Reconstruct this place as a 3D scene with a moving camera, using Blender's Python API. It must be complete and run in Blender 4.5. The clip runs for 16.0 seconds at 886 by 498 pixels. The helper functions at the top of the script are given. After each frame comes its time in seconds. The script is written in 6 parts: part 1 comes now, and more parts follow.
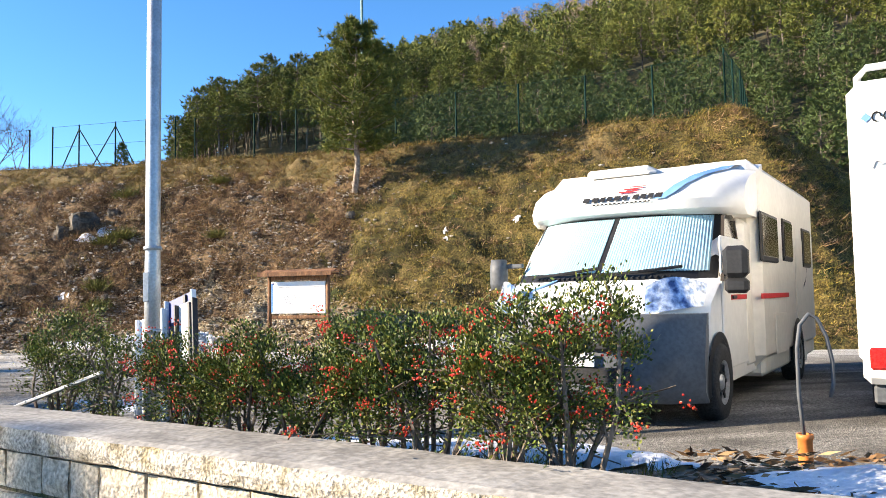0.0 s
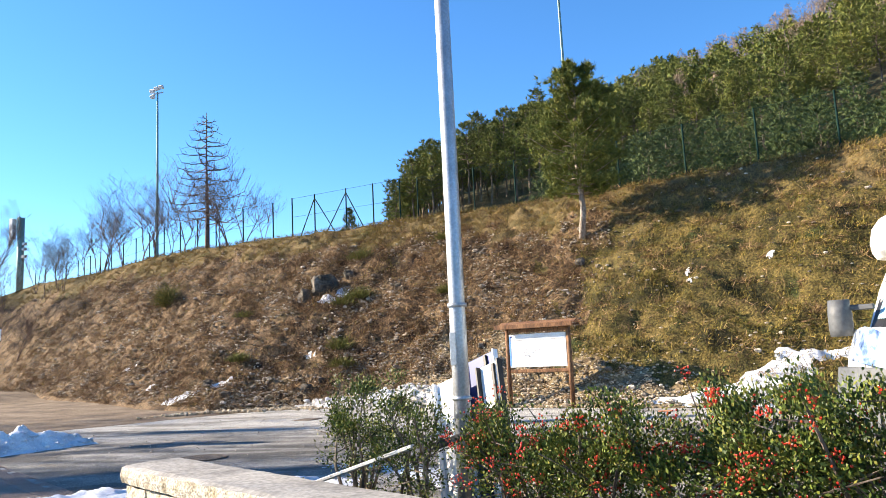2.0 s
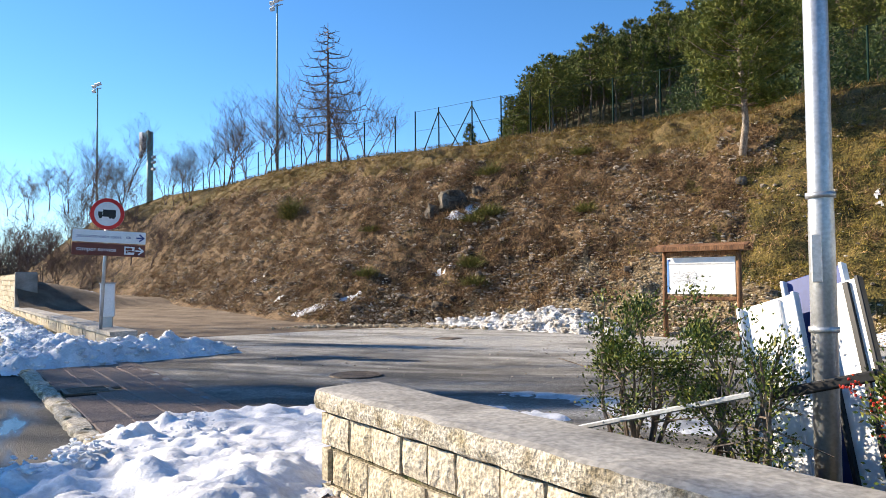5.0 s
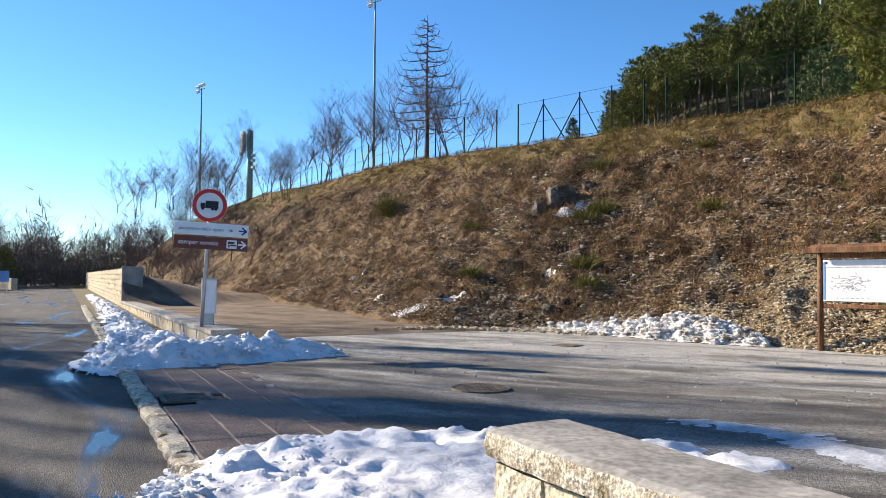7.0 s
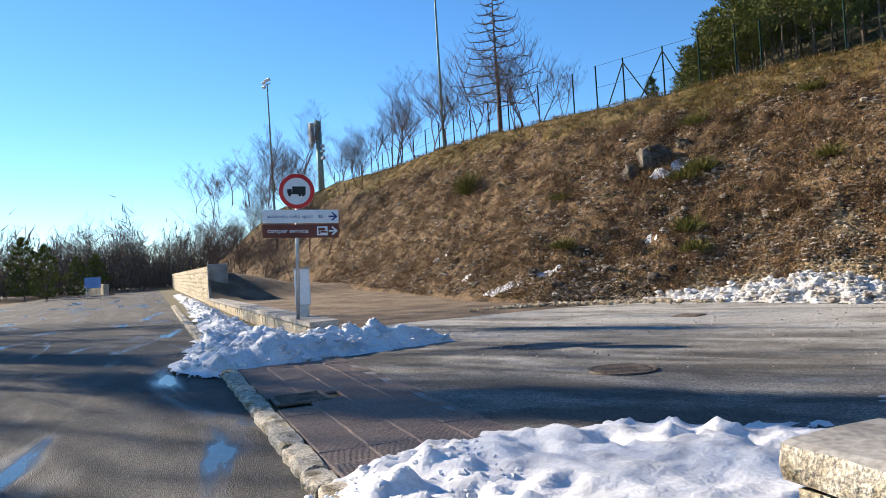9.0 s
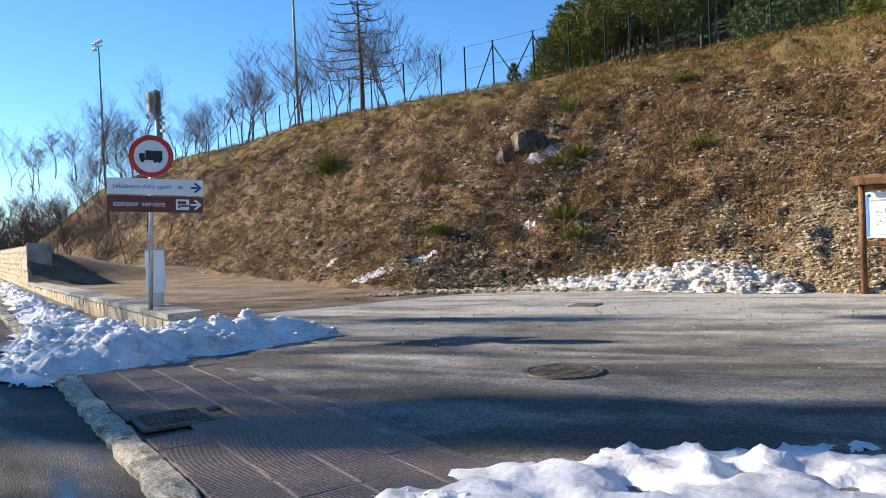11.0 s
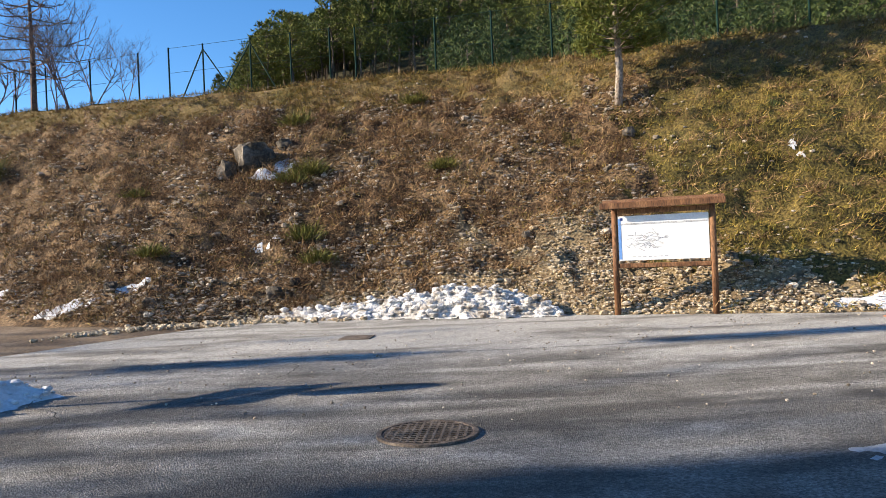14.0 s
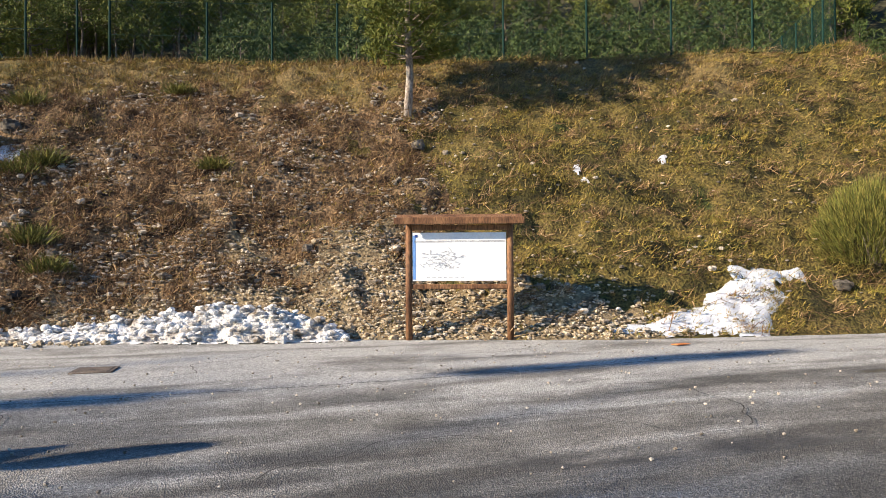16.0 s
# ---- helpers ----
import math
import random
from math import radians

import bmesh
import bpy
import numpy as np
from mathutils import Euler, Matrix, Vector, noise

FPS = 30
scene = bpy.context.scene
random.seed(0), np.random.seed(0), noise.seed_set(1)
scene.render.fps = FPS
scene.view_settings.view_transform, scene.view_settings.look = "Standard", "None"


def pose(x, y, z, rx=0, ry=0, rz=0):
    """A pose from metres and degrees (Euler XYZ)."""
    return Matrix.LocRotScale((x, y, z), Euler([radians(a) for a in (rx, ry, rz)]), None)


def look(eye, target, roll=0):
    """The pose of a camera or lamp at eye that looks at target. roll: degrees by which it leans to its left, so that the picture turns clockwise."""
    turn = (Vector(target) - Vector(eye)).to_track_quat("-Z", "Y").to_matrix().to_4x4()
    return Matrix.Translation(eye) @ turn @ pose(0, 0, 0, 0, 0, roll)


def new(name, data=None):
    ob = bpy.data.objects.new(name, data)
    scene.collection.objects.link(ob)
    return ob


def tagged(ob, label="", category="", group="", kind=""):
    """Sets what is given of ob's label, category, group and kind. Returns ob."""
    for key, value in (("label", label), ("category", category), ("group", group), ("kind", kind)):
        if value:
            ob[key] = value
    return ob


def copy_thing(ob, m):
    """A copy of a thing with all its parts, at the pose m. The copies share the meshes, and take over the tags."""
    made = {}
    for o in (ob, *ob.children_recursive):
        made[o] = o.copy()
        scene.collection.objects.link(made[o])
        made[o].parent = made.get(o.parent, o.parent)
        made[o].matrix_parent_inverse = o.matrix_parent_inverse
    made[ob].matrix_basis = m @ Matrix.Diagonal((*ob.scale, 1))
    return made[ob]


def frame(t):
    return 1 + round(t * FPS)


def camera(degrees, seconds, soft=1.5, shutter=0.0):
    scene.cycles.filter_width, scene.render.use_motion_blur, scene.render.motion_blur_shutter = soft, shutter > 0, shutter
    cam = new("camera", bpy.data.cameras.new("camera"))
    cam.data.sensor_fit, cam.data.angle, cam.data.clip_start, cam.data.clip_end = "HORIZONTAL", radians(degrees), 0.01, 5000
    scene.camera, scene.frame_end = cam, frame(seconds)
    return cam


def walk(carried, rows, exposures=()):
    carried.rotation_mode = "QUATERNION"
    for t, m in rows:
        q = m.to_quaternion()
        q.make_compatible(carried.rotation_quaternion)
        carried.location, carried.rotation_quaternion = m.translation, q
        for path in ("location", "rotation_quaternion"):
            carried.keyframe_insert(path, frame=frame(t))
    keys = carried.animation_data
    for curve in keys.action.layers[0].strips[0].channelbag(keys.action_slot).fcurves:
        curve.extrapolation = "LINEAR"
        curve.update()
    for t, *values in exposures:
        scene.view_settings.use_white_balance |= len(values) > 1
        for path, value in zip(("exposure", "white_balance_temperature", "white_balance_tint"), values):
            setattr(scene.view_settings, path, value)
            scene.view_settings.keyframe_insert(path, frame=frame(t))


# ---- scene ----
cam = camera(61.4, 16.0, soft=0.8)
PATH = [
    (0, (-0.71, 1.809, 1.437), (-0.902, 3.796, 1.562), -1.0),
    (0.5, (-0.92, 2.043, 1.405), (-1.289, 4.006, 1.501), -1.4),
    (1, (-1.132, 2.21, 1.468), (-1.619, 4.141, 1.65), 1.8),
    (1.5, (-1.421, 2.296, 1.486), (-1.936, 4.21, 1.756), -1.4),
    (2, (-1.67, 2.43, 1.52), (-2.385, 4.278, 1.794), -2.8),
    (2.5, (-1.912, 2.581, 1.494), (-2.817, 4.349, 1.73), 1.2),
    (3, (-2.215, 2.704, 1.485), (-3.097, 4.486, 1.699), -0.4),
    (3.5, (-2.563, 2.883, 1.47), (-3.464, 4.66, 1.639), -0.7),
    (4, (-2.844, 3.09, 1.468), (-3.839, 4.816, 1.638), -0.5),
    (4.2, (-2.916, 3.123, 1.445), (-3.882, 4.87, 1.571), 0.1),
    (6.3, (-4.108, 3.886, 1.511), (-5.116, 5.611, 1.58), -1.5),
    (6.5, (-4.253, 3.994, 1.501), (-5.284, 5.706, 1.572), -1.2),
    (7, (-4.589, 4.281, 1.454), (-5.765, 5.897, 1.532), 0.4),
    (7.5, (-4.882, 4.333, 1.442), (-6.057, 5.948, 1.54), -1.6),
    (8, (-5.231, 4.499, 1.414), (-6.454, 6.081, 1.378), -3.3),
    (8.2, (-5.322, 4.521, 1.41), (-6.647, 6.019, 1.424), -4.2),
    (10.3, (-6.84, 5.364, 1.372), (-8.068, 6.943, 1.404), 0.2),
    (10.5, (-7.029, 5.41, 1.371), (-8.148, 7.068, 1.378), -0.8),
    (11, (-7.343, 5.561, 1.396), (-8.333, 7.299, 1.365), -2.5),
    (11.5, (-7.67, 5.779, 1.395), (-8.58, 7.561, 1.377), -0.7),
    (12, (-8.028, 5.965, 1.405), (-8.769, 7.823, 1.391), -1.1),
    (12.5, (-8.444, 6.198, 1.402), (-9.118, 8.081, 1.394), -1.8),
    (13, (-8.708, 6.383, 1.397), (-9.238, 8.311, 1.346), 1.4),
    (13.5, (-9.039, 6.612, 1.415), (-9.307, 8.593, 1.382), -2.7),
    (14, (-9.29, 6.949, 1.404), (-9.492, 8.939, 1.405), -2.5),
    (14.5, (-9.469, 7.252, 1.415), (-9.431, 9.25, 1.338), -2.4),
    (15, (-9.628, 7.694, 1.439), (-9.297, 9.665, 1.358), -2.6),
    (15.5, (-9.689, 8.159, 1.473), (-9.405, 10.138, 1.441), -1.2),
    (16, (-9.625, 8.624, 1.427), (-9.203, 10.579, 1.453), -0.4),
]
walk(cam, [(t, look(eye, target, roll)) for t, eye, target, roll in PATH],
     exposures=[(0, 1.70), (0.5, 1.80), (2, 1.74), (3.5, 1.42), (4, 1.34), (6.5, 1.28), (7.5, 1.13), (8, 1.12), (11, 1.22), (13, 1.26), (14.5, 1.22), (16, 1.22)])

# ---- world and sun ----
world = bpy.data.worlds.new("sky")
scene.world = world
world.use_nodes = True
wn = world.node_tree
sky = wn.nodes.new("ShaderNodeTexSky")
sky.sky_type, sky.sun_disc = "NISHITA", False
SUN_EL, SUN_AZ = 24.5, 261.0          # degrees; compass angle from +y towards +x
sky.sun_elevation, sky.sun_rotation = radians(SUN_EL), radians(SUN_AZ)
sky.air_density, sky.dust_density, sky.ozone_density, sky.altitude = 1.0, 0.05, 5.0, 900
vivid = wn.nodes.new("ShaderNodeHueSaturation")
vivid.inputs["Saturation"].default_value, vivid.inputs["Value"].default_value = 1.14, 1.06
wn.links.new(sky.outputs[0], vivid.inputs["Color"])
wn.links.new(vivid.outputs[0], wn.nodes["Background"].inputs[0])
wn.nodes["Background"].inputs[1].default_value = 0.086
to_sun = Vector((math.sin(radians(SUN_AZ)) * math.cos(radians(SUN_EL)), math.cos(radians(SUN_AZ)) * math.cos(radians(SUN_EL)), math.sin(radians(SUN_EL))))
sun = new("sun", bpy.data.lights.new("sun", "SUN"))
sun.data.energy, sun.data.angle, sun.data.color = 5.0, radians(0.55), (1.0, 0.85, 0.66)
sun.matrix_world = look((0, 0, 60), Vector((0, 0, 60)) - to_sun)


# ---- materials ----
def mat(name, cols, scale=1.0, fine=30.0, rough=0.85, bump=0.25, depth=0.02, metal=0.0, island=0.0, obj=0.0, stretch=(1, 1, 1), var=0.5, spec=0.3, rvar=0.0, spread=(0.33, 0.67), local=False, trans=0.0):
    m = bpy.data.materials.new(name)
    m.use_nodes = True
    nt = m.node_tree
    N, L = nt.nodes.new, nt.links.new
    p = nt.nodes["Principled BSDF"]
    if local:
        co = N("ShaderNodeTexCoord").outputs["Object"]
    else:
        co = N("ShaderNodeNewGeometry").outputs["Position"]
    mp = N("ShaderNodeMapping")
    mp.inputs["Scale"].default_value = stretch
    L(co, mp.inputs[0])
    n1, n2 = N("ShaderNodeTexNoise"), N("ShaderNodeTexNoise")
    n1.inputs["Scale"].default_value, n1.inputs["Detail"].default_value = scale, 7
    n2.inputs["Scale"].default_value, n2.inputs["Detail"].default_value = fine, 5
    L(mp.outputs[0], n1.inputs["Vector"])
    L(mp.outputs[0], n2.inputs["Vector"])
    fac = n1.outputs[0]
    for amount, node, out in ((island, "ShaderNodeNewGeometry", "Random Per Island"), (obj, "ShaderNodeObjectInfo", "Random")):
        if amount:
            mx = N("ShaderNodeMix")
            mx.inputs[0].default_value = amount
            L(fac, mx.inputs[2])
            L(N(node).outputs[out], mx.inputs[3])
            fac = mx.outputs[0]
    r = N("ShaderNodeValToRGB")
    while len(r.color_ramp.elements) < len(cols):
        r.color_ramp.elements.new(0.5)
    a, b = (0.05, 0.95) if island or obj else spread
    for k, c in enumerate(cols):
        e = r.color_ramp.elements[k]
        e.position = a + (b - a) * k / max(1, len(cols) - 1)
        e.color = (*c, 1)
    L(fac, r.inputs[0])
    mr = N("ShaderNodeMapRange")
    mr.inputs[3].default_value, mr.inputs[4].default_value = 1 - var, 1 + var
    mr.inputs[1].default_value, mr.inputs[2].default_value = 0.34, 0.66
    L(n2.outputs[0], mr.inputs[0])
    mul = N("ShaderNodeVectorMath")
    mul.operation = "MULTIPLY"
    L(r.outputs[0], mul.inputs[0])
    L(mr.outputs[0], mul.inputs[1])
    L(mul.outputs[0], p.inputs["Base Color"])
    p.inputs["Roughness"].default_value, p.inputs["Metallic"].default_value = rough, metal
    p.inputs["Specular IOR Level"].default_value = spec
    if rvar:
        rr = N("ShaderNodeMapRange")
        rr.inputs[1].default_value, rr.inputs[2].default_value = 0.38, 0.6
        rr.inputs[3].default_value, rr.inputs[4].default_value = rough - rvar, rough
        L(n1.outputs[0], rr.inputs[0])
        L(rr.outputs[0], p.inputs["Roughness"])
    if bump:
        bp = N("ShaderNodeBump")
        bp.inputs["Strength"].default_value, bp.inputs["Distance"].default_value = bump, depth
        L(n2.outputs[0], bp.inputs["Height"])
        L(bp.outputs[0], p.inputs["Normal"])
    if trans:
        p.inputs["Subsurface Weight"].default_value = trans
        p.inputs["Subsurface Radius"].default_value = (0.03, 0.03, 0.04)
    return m


def asphalt(name, dark, mid, pale, turn, size, damp, damp_rough, dry_from=None, warp=0.8):
    """Asphalt with visible aggregate, long dry and damp streaks along turn, and smooth damp patches above the level damp."""
    m = bpy.data.materials.new(name)
    m.use_nodes = True
    nt = m.node_tree
    N, L = nt.nodes.new, nt.links.new
    p = nt.nodes["Principled BSDF"]
    co = N("ShaderNodeNewGeometry").outputs["Position"]

    def noise_tex(scale, detail, vec, twist=0.0):
        n = N("ShaderNodeTexNoise")
        n.inputs["Scale"].default_value, n.inputs["Detail"].default_value, n.inputs["Distortion"].default_value = scale, detail, twist
        L(vec, n.inputs["Vector"])
        return n.outputs[0]

    def span(fac, a, b, c, d):
        q = N("ShaderNodeMapRange")
        for k, x in enumerate((a, b, c, d)):
            q.inputs[1 + k].default_value = x
        L(fac, q.inputs[0])
        return q.outputs[0]

    def math2(op, a, b):
        q = N("ShaderNodeMath")
        q.operation = op
        for k, x in enumerate((a, b)):
            if isinstance(x, (int, float)):
                q.inputs[k].default_value = x
            else:
                L(x, q.inputs[k])
        return q.outputs[0]

    mp = N("ShaderNodeMapping")
    mp.vector_type = "TEXTURE"
    mp.inputs["Rotation"].default_value[2] = radians(turn)
    mp.inputs["Scale"].default_value = size
    L(co, mp.inputs[0])
    streak = noise_tex(1.0, 8, mp.outputs[0], warp)
    blotch = noise_tex(2.3, 6, co)
    stone = N("ShaderNodeTexVoronoi")
    stone.inputs["Scale"].default_value = 75
    L(co, stone.inputs["Vector"])
    sep = N("ShaderNodeSeparateColor")
    L(stone.outputs["Color"], sep.inputs[0])
    level = math2("ADD", streak, math2("MULTIPLY", math2("SUBTRACT", blotch, 0.5), 0.35))
    if dry_from:
        xyz = N("ShaderNodeSeparateXYZ")
        L(co, xyz.inputs[0])
        level = math2("ADD", level, span(xyz.outputs[1], dry_from[0], dry_from[1], -0.06, 0.17))
    ramp = N("ShaderNodeValToRGB")
    ramp.color_ramp.elements.new(0.5)
    for k, (at, c) in enumerate(((0.34, dark), (0.52, mid), (0.72, pale))):
        ramp.color_ramp.elements[k].position, ramp.color_ramp.elements[k].color = at, (*c, 1)
    L(level, ramp.inputs[0])
    grain = math2("MULTIPLY", span(sep.outputs[0], 0.0, 1.0, 0.55, 1.45), span(noise_tex(38, 4, co), 0.3, 0.7, 0.62, 1.38))
    wet = span(noise_tex(0.8, 5, mp.outputs[0], warp), damp, damp + 0.10, 0.0, 1.0)
    shade = math2("MULTIPLY", grain, span(wet, 0.0, 1.0, 1.0, 0.5))
    mul = N("ShaderNodeVectorMath")
    mul.operation = "MULTIPLY"
    L(ramp.outputs[0], mul.inputs[0])
    L(shade, mul.inputs[1])
    L(mul.outputs[0], p.inputs["Base Color"])
    L(span(wet, 0.0, 1.0, 0.88, damp_rough), p.inputs["Roughness"])
    bp = N("ShaderNodeBump")
    bp.inputs["Distance"].default_value = 0.012
    L(math2("ADD", stone.outputs["Distance"], noise_tex(22, 4, co)), bp.inputs["Height"])
    L(span(wet, 0.0, 1.0, 0.85, 0.02), bp.inputs["Strength"])
    L(bp.outputs[0], p.inputs["Normal"])
    return m


M_ASPHALT = asphalt("asphalt", (0.085, 0.078, 0.066), (0.20, 0.188, 0.165), (0.40, 0.385, 0.35), 6, (3.6, 0.85, 1), 0.63, 0.30, (14.0, 18.5))
M_ROAD = asphalt("wet_asphalt", (0.03, 0.029, 0.028), (0.055, 0.052, 0.049), (0.095, 0.09, 0.083), -27, (4.6, 1.0, 1), 0.56, 0.22)
# earth kept dark so gaps under stones and brush look shaded
M_EARTH = mat("scree_earth", [(0.028, 0.016, 0.008), (0.085, 0.050, 0.023), (0.19, 0.125, 0.068), (0.05, 0.034, 0.012)], 1.3, 14, 0.95, 1.0, 0.09, var=0.7)
M_TURF = mat("slope_turf", [(0.026, 0.023, 0.006), (0.075, 0.060, 0.014), (0.14, 0.10, 0.028), (0.035, 0.042, 0.009)], 0.9, 18, 0.95, 1.0, 0.09, var=0.65)
M_STRAW = mat("straw_turf", [(0.09, 0.065, 0.025), (0.16, 0.112, 0.045), (0.08, 0.07, 0.022)], 0.8, 18, 0.95, 0.8, 0.06, var=0.5)
M_DIRT = mat("dirt_track", [(0.075, 0.05, 0.032), (0.15, 0.108, 0.07), (0.21, 0.16, 0.11)], 0.8, 20, 0.95, 0.5, 0.04, var=0.4)
M_RUBBLE = mat("rubble_soil", [(0.12, 0.085, 0.048), (0.23, 0.175, 0.10), (0.08, 0.055, 0.03)], 2.2, 16, 0.95, 0.8, 0.06, var=0.5)
M_FOREST_FLOOR = mat("forest_floor", [(0.03, 0.03, 0.012), (0.06, 0.05, 0.022)], 0.3, 3, 0.95, 0.5, 0.2)
M_SNOW = mat("snow", [(0.50, 0.51, 0.53), (0.66, 0.67, 0.69), (0.72, 0.73, 0.74)], 2.6, 26, 0.6, 0.5, 0.02, var=0.10, trans=0.15)
M_DIRTY_SNOW = mat("dirty_snow", [(0.16, 0.12, 0.08), (0.50, 0.47, 0.43), (0.68, 0.67, 0.66)], 3.4, 40, 0.7, 0.9, 0.04, var=0.25, spread=(0.30, 0.56))
M_ICE = mat("icy_slush", [(0.24, 0.245, 0.25), (0.42, 0.44, 0.46), (0.58, 0.60, 0.62)], 3, 40, 0.45, 0.4, 0.01, var=0.2)
M_CONCRETE = mat("weathered_concrete", [(0.17, 0.162, 0.15), (0.27, 0.258, 0.237), (0.33, 0.317, 0.292)], 2.2, 28, 0.9, 0.4, 0.008, var=0.25)
M_ROUGHCAST = mat("rough_cap_face", [(0.20, 0.165, 0.105), (0.41, 0.365, 0.285), (0.50, 0.455, 0.375), (0.29, 0.24, 0.145)], 5.0, 55, 0.95, 0.9, 0.02, var=0.5)
M_BLOCK = mat("stone_block", [(0.28, 0.23, 0.14), (0.43, 0.37, 0.26), (0.52, 0.46, 0.36), (0.25, 0.20, 0.085)], 4.0, 38, 0.95, 0.9, 0.02, obj=0.35, var=0.42)
M_JOINT = mat("mossy_mortar", [(0.07, 0.06, 0.03), (0.13, 0.11, 0.07), (0.07, 0.085, 0.02)], 5, 40, 0.95, 0.6, 0.02)
M_STONE = mat("loose_stone", [(0.11, 0.09, 0.066), (0.29, 0.24, 0.185), (0.60, 0.525, 0.42)], 3, 30, 0.9, 0.5, 0.02, island=0.8)
M_WARMSTONE = mat("warm_rubble", [(0.25, 0.19, 0.12), (0.40, 0.32, 0.21), (0.52, 0.44, 0.32)], 3, 30, 0.9, 0.5, 0.02, island=0.8)
# dark patches in the grass colour also stand in for shade between clumps
M_GRASS = mat("winter_grass", [(0.035, 0.042, 0.006), (0.12, 0.105, 0.016), (0.28, 0.205, 0.045), (0.12, 0.075, 0.02)], 1.2, 6, 0.8, 0, island=0.6, var=0.5)
M_DRYGRASS = mat("dry_grass", [(0.17, 0.11, 0.036), (0.31, 0.21, 0.072), (0.12, 0.10, 0.024)], 0.5, 6, 0.8, 0, island=0.75, var=0.3)
# clump-sized dark noise adds shade between mounds to the brush colour
M_BRUSH = mat("dead_brush", [(0.035, 0.017, 0.008), (0.15, 0.086, 0.040), (0.50, 0.34, 0.18)], 1.3, 6, 0.9, 0, island=0.6, var=0.5)
M_GREENTUFT = mat("green_weed", [(0.04, 0.052, 0.010), (0.13, 0.13, 0.022), (0.20, 0.155, 0.04)], 1, 8, 0.8, 0, island=0.7)
M_BARK = mat("bark", [(0.06, 0.045, 0.035), (0.14, 0.11, 0.085), (0.20, 0.17, 0.14)], 6, 40, 0.95, 0.7, 0.02, stretch=(1, 1, 0.3))
M_PALEBARK = mat("pale_pine_bark", [(0.16, 0.12, 0.09), (0.30, 0.24, 0.19), (0.36, 0.31, 0.26)], 8, 40, 0.95, 0.7, 0.02, stretch=(1, 1, 0.35))
M_TWIG = mat("bare_twig", [(0.06, 0.044, 0.036), (0.15, 0.108, 0.09), (0.11, 0.07, 0.06)], 2, 20, 0.9, 0)
M_FARTWIG = mat("distant_bare_wood", [(0.13, 0.095, 0.07), (0.25, 0.185, 0.135), (0.18, 0.125, 0.09)], 0.4, 4, 0.9, 0, island=0.5, var=0.3)
M_NEEDLE = mat("pine_needles", [(0.035, 0.055, 0.010), (0.12, 0.145, 0.024), (0.27, 0.25, 0.05)], 0.6, 3, 0.7, 0, island=0.65, var=0.35)
# spread from near black to olive also stands in for lit and shaded trees
M_FARNEEDLE = mat("forest_needles", [(0.012, 0.024, 0.006), (0.055, 0.078, 0.014), (0.16, 0.17, 0.030), (0.26, 0.215, 0.045)], 0.22, 1, 0.75, 0, island=0.5, obj=0.15, var=0.35)
M_YOUNG = mat("young_pine_needles", [(0.02, 0.04, 0.011), (0.058, 0.088, 0.022), (0.105, 0.125, 0.03)], 0.3, 2, 0.7, 0, island=0.6, var=0.35)
M_LEAF = mat("firethorn_leaf", [(0.012, 0.022, 0.004), (0.045, 0.075, 0.010), (0.12, 0.155, 0.022), (0.20, 0.17, 0.03)], 1.5, 10, 0.55, 0, island=0.8, var=0.3, spec=0.3)
M_BERRY = mat("red_berry", [(0.30, 0.012, 0.008), (0.50, 0.03, 0.012), (0.42, 0.085, 0.02)], 3, 20, 0.35, 0, island=0.7, spec=0.5, var=0.2)
M_GALV = mat("galvanised_steel", [(0.38, 0.39, 0.40), (0.50, 0.51, 0.52)], 6, 60, 0.42, 0.1, 0.003, metal=0.65, var=0.15)
M_GREENPOST = mat("green_painted_steel", [(0.006, 0.022, 0.018), (0.012, 0.036, 0.028)], 3, 30, 0.8, 0, var=0.2, spec=0.1)
M_MASTGREEN = mat("mast_green", [(0.16, 0.27, 0.25), (0.22, 0.33, 0.30)], 3, 30, 0.5, 0, var=0.15)
M_DARKSTEEL = mat("dark_iron", [(0.085, 0.066, 0.05), (0.19, 0.15, 0.115)], 6, 60, 0.75, 0.4, 0.005, metal=0.2)
M_WOOD = mat("stained_wood", [(0.085, 0.038, 0.018), (0.17, 0.082, 0.038), (0.22, 0.115, 0.055)], 5, 45, 0.75, 0.4, 0.006, stretch=(1, 1, 0.25), local=True)
M_WHITE = mat("white_gelcoat", [(0.68, 0.67, 0.635), (0.74, 0.73, 0.70)], 1.5, 12, 0.3, 0, var=0.04, spec=0.5)
M_CREAM = mat("cream_side", [(0.68, 0.65, 0.58), (0.76, 0.73, 0.66)], 1.2, 14, 0.35, 0, var=0.05, spec=0.5)
M_PANEL = mat("white_panel", [(0.74, 0.75, 0.75), (0.82, 0.82, 0.82)], 3, 30, 0.45, 0, var=0.06)
M_GREYPLASTIC = mat("grey_bumper_plastic", [(0.075, 0.08, 0.085), (0.11, 0.115, 0.12)], 3, 30, 0.55, 0.1, 0.003, var=0.15)
M_BLACK = mat("black_plastic", [(0.012, 0.012, 0.013), (0.025, 0.025, 0.026)], 4, 40, 0.45, 0, var=0.2)
M_TYRE = mat("tyre_rubber", [(0.018, 0.018, 0.018), (0.035, 0.034, 0.032)], 8, 60, 0.85, 0.3, 0.004)
M_RIM = mat("wheel_trim", [(0.42, 0.43, 0.44), (0.55, 0.55, 0.56)], 5, 40, 0.35, 0, metal=0.7, var=0.15)
